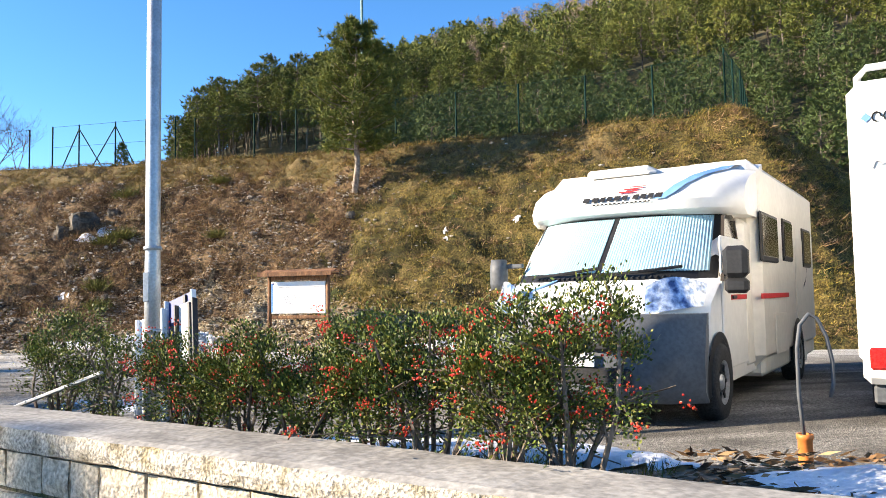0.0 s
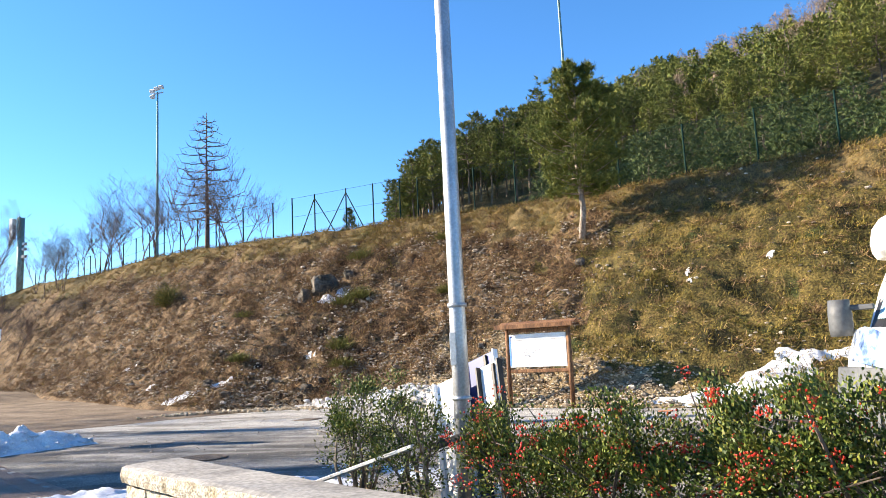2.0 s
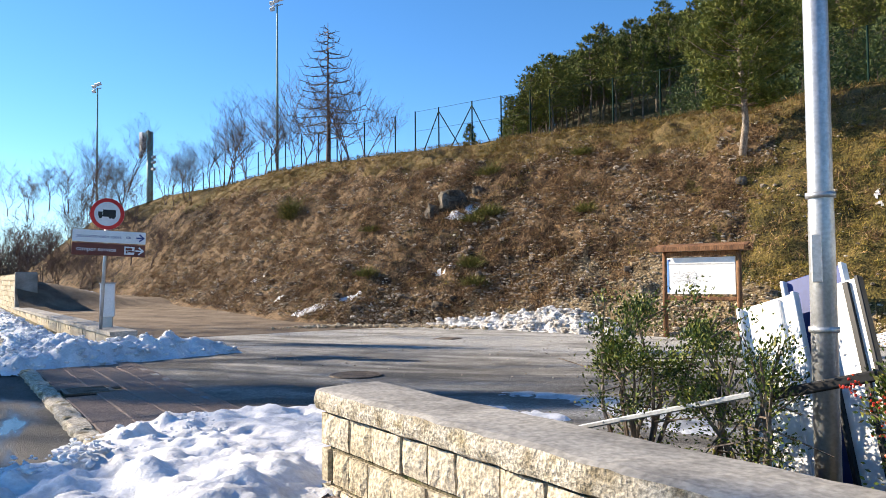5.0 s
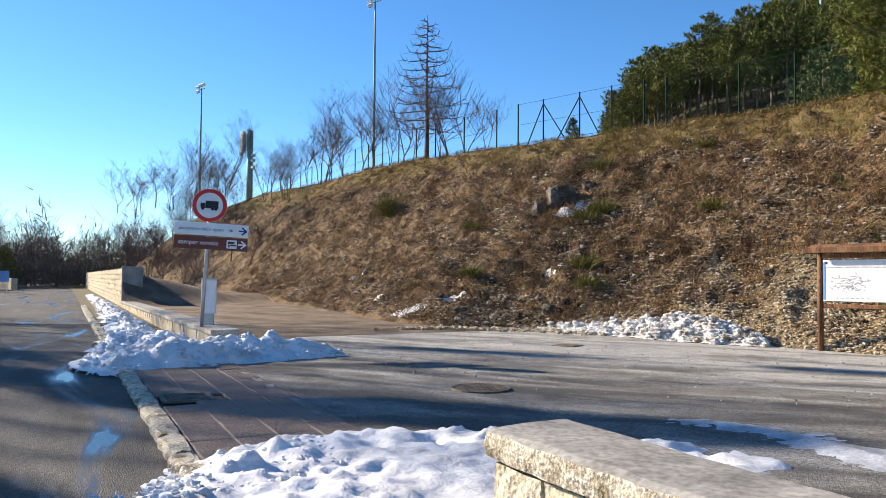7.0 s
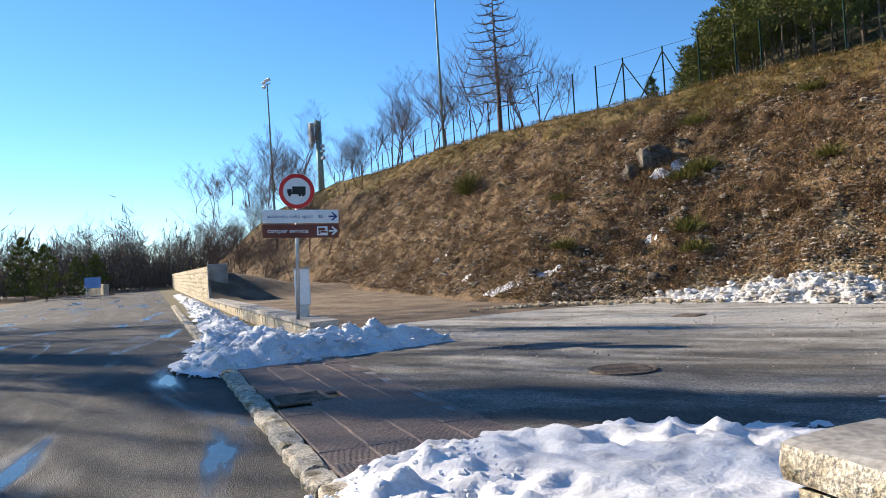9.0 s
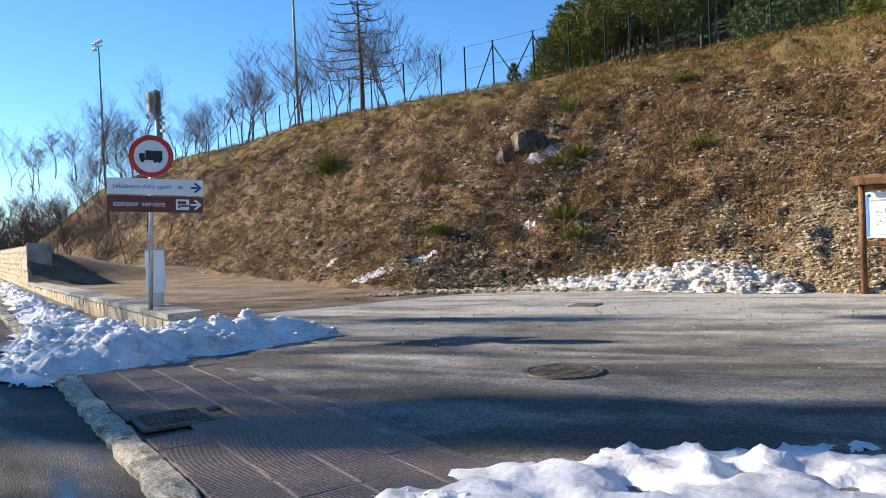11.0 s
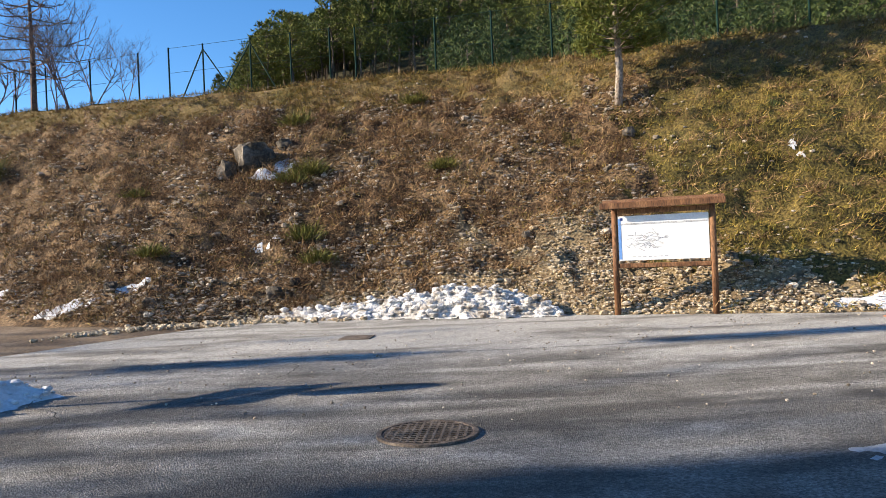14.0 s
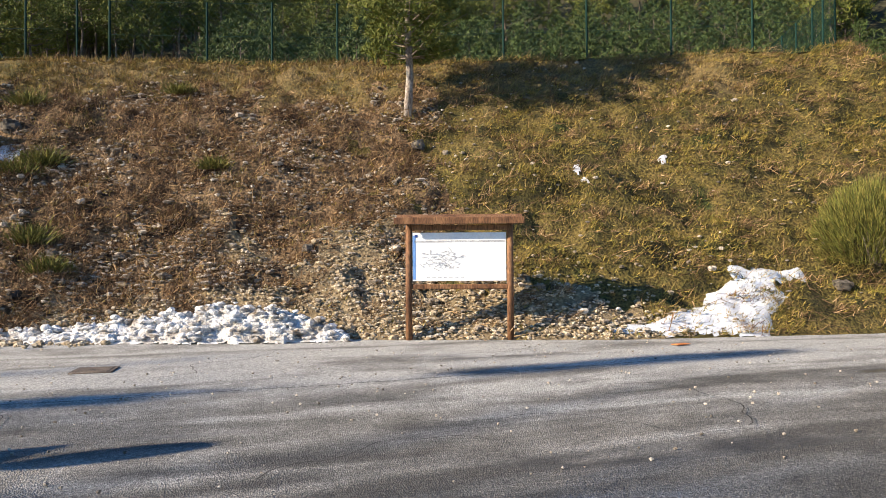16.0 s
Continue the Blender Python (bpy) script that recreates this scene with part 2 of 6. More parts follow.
M_BLUE = mat("blue_paint", [(0.13, 0.27, 0.58), (0.17, 0.33, 0.66)], 2, 20, 0.35, 0, var=0.08)
M_RED = mat("red_paint", [(0.55, 0.02, 0.02), (0.62, 0.035, 0.03)], 2, 20, 0.4, 0, var=0.08)
M_DARKGLASS = mat("tinted_window", [(0.03, 0.024, 0.014), (0.06, 0.045, 0.025)], 1.5, 5, 0.08, 0, var=0.2, spec=0.8)
M_BLIND = mat("windscreen_blind", [(0.27, 0.44, 0.50), (0.35, 0.52, 0.57)], 1.5, 10, 0.22, 0, var=0.05, spec=0.6)
# pale blotches on dark blue put the lens sparkle into the colour
M_LAMPGLASS = mat("headlight_glass", [(0.06, 0.10, 0.22), (0.30, 0.40, 0.58), (0.80, 0.84, 0.88), (0.2, 0.3, 0.5)], 9, 30, 0.08, 0.3, 0.01, metal=0.5, var=0.3)
M_REDLAMP = mat("red_tail_lamp", [(0.55, 0.01, 0.01), (0.65, 0.02, 0.015)], 20, 60, 0.2, 0.2, 0.004, spec=0.6)
M_SIGNWHITE = mat("sign_white", [(0.72, 0.72, 0.72), (0.80, 0.80, 0.80)], 3, 30, 0.45, 0, var=0.05)
M_BROWN = mat("sign_brown", [(0.13, 0.035, 0.025), (0.16, 0.045, 0.03)], 3, 30, 0.45, 0, var=0.08)
M_SIGNBLUE = mat("sign_dark_blue", [(0.02, 0.04, 0.16), (0.03, 0.055, 0.2)], 3, 30, 0.45, 0, var=0.08)
M_ORANGE = mat("orange_pipe", [(0.55, 0.17, 0.04), (0.65, 0.23, 0.06)], 5, 40, 0.5, 0, var=0.1)
M_TILE = mat("paving_tile", [(0.15, 0.115, 0.10), (0.24, 0.19, 0.165), (0.30, 0.245, 0.21)], 1.8, 60, 0.9, 0.6, 0.008, obj=0.12, var=0.35)
M_INK = mat("faded_print", [(0.30, 0.31, 0.33), (0.48, 0.49, 0.5)], 9, 40, 0.7, 0, var=0.3)


# ---- geometry helpers ----
class Geo:
    """Collects vertices and faces of one mesh."""

    def __init__(self):
        self.v, self.f = [], []

    def add(self, vs, fs):
        k = len(self.v)
        self.v.extend(tuple(p) for p in vs)
        self.f.extend(tuple(i + k for i in q) for q in fs)
        return self

    def box(self, c, s, b=0.0, m=None):
        """A box at c of size s with chamfered edges b, turned by m about its centre."""
        h = [max(a / 2, 1e-4) for a in s]
        b = min(b, *(0.49 * 2 * a for a in h))
        m = m or Matrix.Identity(3)
        c = Vector(c)
        if b <= 0:
            vs = [c + m @ Vector((x * h[0], y * h[1], z * h[2])) for x in (-1, 1) for y in (-1, 1) for z in (-1, 1)]
            return self.add(vs, [(0, 1, 3, 2), (4, 6, 7, 5), (0, 4, 5, 1), (2, 3, 7, 6), (0, 2, 6, 4), (1, 5, 7, 3)])
        vs, ix = [], {}
        for x in (-1, 1):
            for y in (-1, 1):
                for z in (-1, 1):
                    for a in range(3):
                        q = [x * (h[0] - b), y * (h[1] - b), z * (h[2] - b)]
                        q[a] = (x, y, z)[a] * h[a]
                        ix[x, y, z, a] = len(vs)
                        vs.append(c + m @ Vector(q))
        fs = []
        for a in range(3):
            u, w = (a + 1) % 3, (a + 2) % 3
            for d in (-1, 1):
                ring = []
                for du, dw in ((-1, -1), (1, -1), (1, 1), (-1, 1)):
                    k = [0, 0, 0]
                    k[a], k[u], k[w] = d, du, dw
                    ring.append(ix[(*k, a)])
                fs.append(ring if d > 0 else ring[::-1])
            for du in (-1, 1):
                for dw in (-1, 1):
                    lo, hi = [0, 0, 0], [0, 0, 0]
                    lo[a], lo[u], lo[w] = -1, du, dw
                    hi[a], hi[u], hi[w] = 1, du, dw
                    q = [ix[(*lo, u)], ix[(*hi, u)], ix[(*hi, w)], ix[(*lo, w)]]
                    fs.append(q if du * dw < 0 else q[::-1])
        for x in (-1, 1):
            for y in (-1, 1):
                for z in (-1, 1):
                    q = [ix[x, y, z, a] for a in range(3)]
                    fs.append(q if x * y * z > 0 else q[::-1])
        return self.add(vs, fs)

    def tube(self, pts, rads, seg=8, cap=True):
        pts = [Vector(p) for p in pts]
        if not isinstance(rads, (list, tuple)):
            rads = [rads] * len(pts)
        vs, fs = [], []
        side = None
        for i, p in enumerate(pts):
            d = (pts[min(i + 1, len(pts) - 1)] - pts[max(i - 1, 0)]).normalized()
            if side is None:
                side = d.orthogonal().normalized()
            side = (side - d * side.dot(d)).normalized()
            up = d.cross(side)
            for k in range(seg):
                a = 2 * math.pi * k / seg
                vs.append(p + (side * math.cos(a) + up * math.sin(a)) * rads[i])
        for i in range(len(pts) - 1):
            for k in range(seg):
                n = (k + 1) % seg
                fs.append((i * seg + k, i * seg + n, (i + 1) * seg + n, (i + 1) * seg + k))
        if cap:
            fs.append(tuple(range(seg))[::-1])
            fs.append(tuple((len(pts) - 1) * seg + k for k in range(seg)))
        return self.add(vs, fs)

    def prism(self, outline, a, b, m=None):
        """An outline of (x, z) pairs drawn out along y from a to b, then placed by m."""
        m = m or Matrix.Identity(4)
        n = len(outline)
        vs = [m @ Vector((x, y, z)) for y in (a, b) for x, z in outline]
        fs = [tuple(range(n)), tuple(range(2 * n - 1, n - 1, -1))]
        fs += [(k, n + k, n + (k + 1) % n, (k + 1) % n) for k in range(n)]
        return self.add(vs, fs)

    def sheet(self, rows):
        """Quads between rows of points, all of one length."""
        w = len(rows[0])
        vs = [p for r in rows for p in r]
        fs = [(i * w + k, i * w + k + 1, (i + 1) * w + k + 1, (i + 1) * w + k) for i in range(len(rows) - 1) for k in range(w - 1)]
        return self.add(vs, fs)

    def stone(self, c, r, rng, flat=0.7):
        t = rng.uniform(0, 6.28)
        vs = []
        for z, k, w in ((-0.75, 4, 0.65), (0.25, 5, 1.0), (0.85, 3, 0.5)):
            for i in range(k):
                a = t + 2 * math.pi * i / k
                q = r * w * rng.uniform(0.7, 1.15)
                vs.append((c[0] + q * math.cos(a), c[1] + q * math.sin(a) * 0.85, c[2] + r * flat * z))
        fs = [(9, 10, 11), (0, 1, 5), (0, 5, 4), (1, 6, 5), (1, 2, 6), (2, 7, 6), (2, 3, 7), (3, 8, 7), (3, 0, 8), (0, 4, 8),
              (4, 5, 9), (5, 10, 9), (5, 6, 10), (6, 7, 10), (7, 11, 10), (7, 8, 11), (8, 4, 11), (4, 9, 11)]
        return self.add(vs, fs)

    def done(self, name, material, parent=None, label="", smooth=False, extra=()):
        me = bpy.data.meshes.new(name)
        me.from_pydata(self.v, [], self.f)
        me.materials.append(material)
        for x in extra:
            me.materials.append(x)
        if smooth:
            me.polygons.foreach_set("use_smooth", [True] * len(me.polygons))
            if smooth == "auto":
                me.set_sharp_from_angle(angle=radians(38))
        me.update()
        ob = new(name, me)
        if parent is not None:
            ob.parent = parent
        if label:
            tagged(ob, label)
        return ob


def thing(name, m, label, category, group=""):
    ob = new(name)
    ob.empty_display_size = 0.2
    ob.matrix_world = m
    return tagged(ob, label, category, group)


def fbm(x, y, z=0.0, o=4):
    return noise.fractal(Vector((x, y, z)), 1.0, 2.0, o)


def lerp_list(rows, s):
    """Point at s of a list of tuples."""
    i = min(int(s), len(rows) - 2)
    u = s - i
    return tuple(a + (b - a) * u for a, b in zip(rows[i], rows[i + 1]))


def smooth01(a):
    a = min(1.0, max(0.0, a))
    return a * a * (3 - 2 * a)


# ---- ground levels ----
ROAD_U, ROAD_N = Vector((0.891, -0.454, 0)), Vector((0.454, 0.891, 0))   # along the kerb, and across it
KERB, PAVE_IN = 2.58, 4.27                                          # offsets along ROAD_N
WALL_U, WALL_N = Vector((0.9, -0.435, 0)).normalized(), Vector((0.435, 0.9, 0)).normalized()
WALL_END = Vector((-6.61, 7.48, 0))
WALL_LEN, WALL_W, CAP_TOP = 12.0, 0.52, 0.70


def lot(x, y):
    return 0.045 * max(0.0, x + 8.0) * min(1.0, max(0.0, (20.0 - y) / 11.0)) * (1.0 if x < 6 else 14 / (x + 8))


def bed(x, y):
    u = (Vector((x, y, 0)) - WALL_END).dot(WALL_U)
    return min(0.50, 0.12 + 0.05 * max(0.0, u))


TOE = [(24, 60, 0), (20, 36, 0), (15, 25.5, .1), (8.5, 20.8, .1), (1, 20.5, .05), (-4, 20.8, .0), (-8, 21.9, -.02), (-11.5, 22.9, 0), (-14.5, 23.3, 0),
       (-18, 22.8, .05), (-22, 24.2, .12), (-28, 27.5, .1), (-36, 32, .3), (-46, 37, .35), (-57, 41.3, .5), (-66, 43.2, .5), (-76, 45.8, .3)]
CREST = [(13, 62, 7.5), (10.8, 36, 7.5), (7.6, 28.2, 7.5), (6.5, 27.3, 7.5), (1.9, 28.7, 7.36), (-3, 30.1, 7.36), (-8, 31.5, 7.36), (-12, 32.4, 7.44), (-15, 33.1, 7.53),
         (-18, 33.8, 7.62), (-22.7, 34.9, 7.8), (-30, 37.8, 8.26), (-36.3, 40.5, 8.58), (-45, 44, 8.5), (-57, 48.8, 8.9), (-66.5, 48.2, 6.9), (-76, 47.6, 2.0)]


def slope(s, v):
    """Bank surface: s along, v from toe to crest."""
    a, b = lerp_list(TOE, s), lerp_list(CREST, s)
    x, y = a[0] + (b[0] - a[0]) * v, a[1] + (b[1] - a[1]) * v
    w = v - 0.035 * math.sin(2 * math.pi * v) * 0.6
    z = a[2] + (b[2] - a[2]) * w
    k = max(0, min(1, 8 * v, 8 * (1.04 - v)))
    z += k * (0.27 * fbm(x * 0.5, y * 0.5) + 0.21 * fbm(x * 1.1, y * 2.2, 3) + 0.10 * fbm(x * 3.2, y * 4.2, 8))
    return Vector((x, y, z))


# ---- ground, road, car park ----
g = Geo()
xs = [-3000, -600, -250, -150, -80, -50, -35, -25, -15, -8, 0, 8, 16, 25, 40, 80, 150, 400, 3000]
g.sheet([[(x, y, -0.30) for x in xs] for y in xs])
tagged(g.done("ground", M_DIRT), "wide dusty ground sheet around the parking area", "ground", kind="structure")

g = Geo()
rows = []
for i in range(141):
    u = -150 + 200 * i / 140
    rows.append([tuple(ROAD_U * u + ROAD_N * n + Vector((0, 0, -0.07 + 0.012 * fbm(u * 0.3, n * 0.6)))) for n in (-9, -6, -4, -2.5, -1, 0, 1, 1.8, 2.35, KERB + 0.02)])
g.sheet(rows)
tagged(g.done("road", M_ROAD, smooth=True), "worn asphalt road with damp shiny patches", "road", kind="structure")

g = Geo()
rows = []
for j in range(53):
    row = []
    for i in range(131):
        u = -24 + 46 * (i / 130)
        p = ROAD_U * u + ROAD_N * (PAVE_IN - 0.15 + (26.0 * (j / 52) ** 1.5))
        row.append((p.x, p.y, lot(p.x, p.y) - 0.012 + 0.012 * fbm(p.x * 0.5, p.y * 0.5)))
    rows.append(row)
g.sheet(rows)
tagged(g.done("car_park", M_ASPHALT, smooth=True), "grey asphalt car park with damp streaks and cracks", "asphalt", kind="structure")

# ---- the bank ----
g = Geo()
NV = 84
stops = [k + q / n for k, n in enumerate((20, 20, 30, 45, 45, 34, 28, 24, 24, 26, 36, 40, 36, 24, 20, 16)) for q in range(n)] + [len(TOE) - 1.001]
NS = len(stops) - 1
rows = [[slope(s, -0.06 + 1.06 * j / NV) for j in range(NV + 1)] for s in stops]
g.sheet(rows)
bank = g.done("bank", M_EARTH, smooth=True, extra=(M_TURF, M_STRAW, M_RUBBLE))
tagged(bank, "steep bank of earth, scree and dry winter grass", "bank", kind="structure")


def zone(x, v, y=0.0):
    """0 scree earth, 1 turf, 2 straw turf, 3 rubble soil."""
    w = 0.25 * fbm(x * 0.35, v * 3.0, 7) + 0.22 * fbm(x * 1.1, v * 9.0, 4)
    if v + w * 0.5 > 0.80 and x < 3:
        return 2
    if v + w * 0.6 < 0.20 - 0.012 * abs(x + 8.2) and -14 < x < -3.0:
        return 3
    if x + 9 * w > -7.0 + 2.5 * v:
        return 1
    return 0


idx = []
for i in range(NS):
    for j in range(NV):
        p = rows[i][j]
        idx.append(zone(p.x, -0.06 + 1.06 * (j + 0.5) / NV))
bank.data.polygons.foreach_set("material_index", idx)

# plateau behind the crest
g = Geo()
g.sheet([[slope((len(TOE) - 1.001) * i / 120, 1.0) + Vector((0.25 * d, d, -0.004 * d)) for d in (-0.05, 2, 6, 14, 30, 60)] for i in range(20, 121)])
tagged(g.done("upper_terrace", M_STRAW, smooth=True), "flat grassy terrace above the bank", "ground", kind="structure")

# wooded hill: ridge heights by bearing from the walk
RIDGE = [(-33, 6, 100), (-28.5, 8, 105), (-25, 15, 110), (-23, 22, 112), (-18, 32, 125), (-10, 41, 135), (-3, 49, 142), (2, 53.5, 148), (6, 58, 152), (14, 67, 158), (30, 74, 160), (75, 70, 160)]
HUB = Vector((-2.0, 3.0, 0))


def hill(az, r):
    for a, b in zip(RIDGE, RIDGE[1:]):
        if a[0] <= az <= b[0]:
            u = (az - a[0]) / (b[0] - a[0])
            top, R = a[1] + (b[1] - a[1]) * u, a[2] + (b[2] - a[2]) * u
            break
    else:
        top, R = (RIDGE[0][1], 100) if az < 0 else (90, 160)
    base = 6.8 if az < 22 else 6.8 - 4 * smooth01((az - 22) / 12)
    q = (r - 42) / (R - 42)
    z = base + (top - base) * (q if q < 1 else 1 + 0.05 * (q - 1))
    p = HUB + Vector((math.sin(radians(az)) * r, math.cos(radians(az)) * r, 0))
    p.z = z + 1.2 * fbm(p.x * 0.05, p.y * 0.05)
    return p


g = Geo()
g.sheet([[hill(-33 + 108 * i / 72, r) for r in (36, 42, 50, 60, 75, 90, 105, 120, 135, 150, 170, 200, 260)] for i in range(73)])
tagged(g.done("wooded_hill", M_FOREST_FLOOR, smooth=True), "dark hillside ground under the pine wood", "hill", kind="structure")


# ---- roadside stone wall ----
def wall_pt(u, n, z):
    return WALL_END + WALL_U * u + WALL_N * n + Vector((0, 0, z))


WALL_TURN = Matrix((WALL_U, WALL_N, (0, 0, 1))).transposed()
rng = random.Random(3)
g = Geo()
for k in range(8):
    g.box(wall_pt(0.10 + WALL_LEN * (k + 0.5) / 8 - 0.02, 0.26, 0.26), (WALL_LEN / 8, WALL_W - 0.10, 0.56), 0, WALL_TURN)
wall = g.done("wall_1", M_JOINT)
tagged(wall, "low roadside wall of dressed stone blocks under a concrete cap", "wall", kind="structure")

# cap: a rough slab with an uneven edge
g = Geo()
NU = 150
prof = [(0.02, 0.545), (-0.012, 0.56), (-0.022, 0.62), (-0.012, 0.685), (0.03, 0.70), (0.26, 0.704), (WALL_W - 0.03, 0.70), (WALL_W, 0.68), (WALL_W + 0.01, 0.56)]
rows = []
for i in range(NU + 1):
    u = -0.03 + (WALL_LEN + 0.03) * i / NU
    row = []
    for n, z in prof:
        w = 0.012 * fbm(u * 5, n * 9, z * 9) + 0.006 * fbm(u * 17, n * 20, z * 22)
        row.append(wall_pt(u, n + (w if n < 0.04 else 0), z + (0.5 * w if 0.02 < n < 0.5 else w * 0.4)))
    rows.append(row)
g.sheet(rows)
g.add(rows[0], [tuple(range(len(prof)))[::-1]])
cap = g.done("cap", M_CONCRETE, wall, "grey concrete cap with a pitted edge", extra=(M_ROUGHCAST,))
cap.data.polygons.foreach_set("material_index", [1 if (k % (len(prof) - 1)) < 3 else 0 for k in range(NU * (len(prof) - 1))] + [1])

# ---- information board ----
BOARD_M = Matrix.Translation((-6.55, 21.5, 0)) @ Matrix.Rotation(math.atan2(-0.25, 1.0), 4, "Z")
board = thing("information_board", BOARD_M, "brown wooden notice board with white map panel and small roof", "notice board")
for sx in (-0.9, 0.9):
    g = Geo().tube([(sx, 0, -0.1), (sx, 0, 1.0), (sx * 0.995, 0, 2.1)], [0.062, 0.06, 0.058], 12)
    g.done("post", M_WOOD, board, smooth=True)
for z, h in ((0.93, 0.09), (1.98, 0.10)):
    Geo().box((0, 0, z), (1.70, 0.06, h), 0.012).done("rail", M_WOOD, board)
for k in range(3):
    Geo().box((0, -0.19 + 0.125 * k, 2.10 + 0.045 * k), (2.24, 0.135, 0.028), 0.008, Matrix.Rotation(radians(19), 3, "X")).done("roof_plank", M_WOOD, board)
    Geo().box((0, 0.27 - 0.04 * (2 - k) + 0.0, 2.16 - 0.05 * (2 - k) + 0.02), (2.24, 0.05, 0.03), 0.006).done("roof_plank", M_WOOD, board)
Geo().box((0, -0.25, 2.09), (2.28, 0.03, 0.12), 0.008).done("roof_fascia", M_WOOD, board)
face = Geo().box((0.0, -0.015, 1.46), (1.66, 0.035, 0.86), 0.006).done("map_panel", M_PANEL, board, "white printed panel with a faded map")
rng = random.Random(8)
g = Geo()
for k in range(90):                      # faded map: short strokes, unreadable
    x, z = rng.gauss(-0.32, 0.20), rng.gauss(1.40, 0.085)
    if abs(x + 0.3) < 0.42 and abs(z - 1.40) < 0.2:
        g.box((x, -0.036, z), (rng.uniform(0.03, 0.13), 0.003, rng.uniform(0.004, 0.014)), 0, Matrix.Rotation(rng.gauss(0.2, 0.5), 3, "Y"))
for k in range(7):
    g.box((-0.55 + 0.10 * k, -0.036, 1.10), (0.06, 0.003, 0.014))
g.box((0, -0.036, 1.735), (1.60, 0.003, 0.03))
g.done("faded_print", M_INK, face)
g = Geo().box((-0.80, -0.036, 1.45), (0.05, 0.003, 0.78))
g.done("blue_strip", M_BLUE, face)
Geo().box((-0.765, -0.038, 1.83), (0.05, 0.003, 0.05)).done("blue_mark", M_SIGNBLUE, face)

# ---- street lamp pole ----
lamp = thing("lamp_pole", Matrix.Translation((-3.43, 7.19, bed(-3.43, 7.19) - 0.05)), "tall grey galvanised steel pole behind the stone wall", "pole")
Geo().tube([(0, 0, 0), (0, 0, 1.5), (0, 0, 1.55), (0, 0, 8.5)], [0.058, 0.057, 0.055, 0.047], 20).done("shaft", M_GALV, lamp, smooth=True)
Geo().box((-0.02, -0.062, 1.32), (0.045, 0.008, 0.22), 0.004).done("hatch_cover", M_GALV, lamp)
for z in (0.98, 1.60):
    Geo().tube([(0, 0, z), (0, 0, z + 0.025)], 0.066, 20).done("band", M_GALV, lamp, smooth=True)


# ---- road sign ----
def text_mesh(body, size, material, name, parent, m, label=""):
    cu = bpy.data.curves.new(name, "FONT")
    cu.body, cu.size, cu.align_x, cu.align_y, cu.extrude = body, size, "CENTER", "CENTER", 0.001
    tmp = bpy.data.objects.new(name, cu)
    scene.collection.objects.link(tmp)
    me = bpy.data.meshes.new_from_object(tmp.evaluated_get(bpy.context.evaluated_depsgraph_get()))
    bpy.data.objects.remove(tmp)
    me.materials.clear()
    me.materials.append(material)
    me.transform(m)
    ob = new(name, me)
    ob.parent = parent
    if label:
        tagged(ob, label)
    return ob


SIGN_AT = Vector((-17.25, 13.52, 0.50))
SIGN_M = Matrix.Translation(SIGN_AT) @ Matrix.Rotation(math.atan2(0.77, 0.637), 4, "Z") @ Matrix.Rotation(radians(2.8), 4, "Y")
sign = thing("road_sign", SIGN_M, "leaning grey post with a round no-lorries sign and two direction plates", "road sign")
Geo().tube([(0, 0, -0.05), (0, 0, 2.72)], 0.036, 12).done("post", M_GALV, sign, smooth=True)
DISC_Z = 2.38


def disc(r0, r1, y, d, seg=40):
    g = Geo()
    ring = []
    for k in range(seg):
        a = 2 * math.pi * k / seg
        ring.append((math.cos(a), math.sin(a)))
    if r0 == 0:
        g.prism([(r1 * c, DISC_Z + r1 * s) for c, s in ring], y, y + d)
    else:
        vs = [(r * c, yy, DISC_Z + r * s) for yy in (y, y + d) for r in (r0, r1) for c, s in ring]
        fs = []
        for k in range(seg):
            n = (k + 1) % seg
            fs += [(k, n, seg + n, seg + k), (2 * seg + k, 3 * seg + k, 3 * seg + n, 2 * seg + n), (seg + k, seg + n, 3 * seg + n, 3 * seg + k), (k, 2 * seg + k, 2 * seg + n, n)]
        g.add(vs, fs)
    return g


plate = disc(0, 0.335, -0.055, 0.012).done("round_plate", M_SIGNWHITE, sign, "round white sign with a red rim and black lorry")
disc(0.255, 0.333, -0.061, 0.005).done("red_rim", M_RED, plate)
g = Geo()
g.box((0.04, -0.060, DISC_Z + 0.03), (0.25, 0.008, 0.12)).box((-0.135, -0.060, DISC_Z + 0.005), (0.085, 0.008, 0.075)).box((0.0, -0.060, DISC_Z - 0.045), (0.34, 0.008, 0.03))
for x in (-0.13, 0.06, 0.12):
    g.prism([(x + 0.03 * math.cos(a), DISC_Z - 0.07 + 0.03 * math.sin(a)) for a in [k * math.pi / 6 for k in range(12)]], -0.064, -0.056)
g.done("lorry_symbol", M_BLACK, plate)
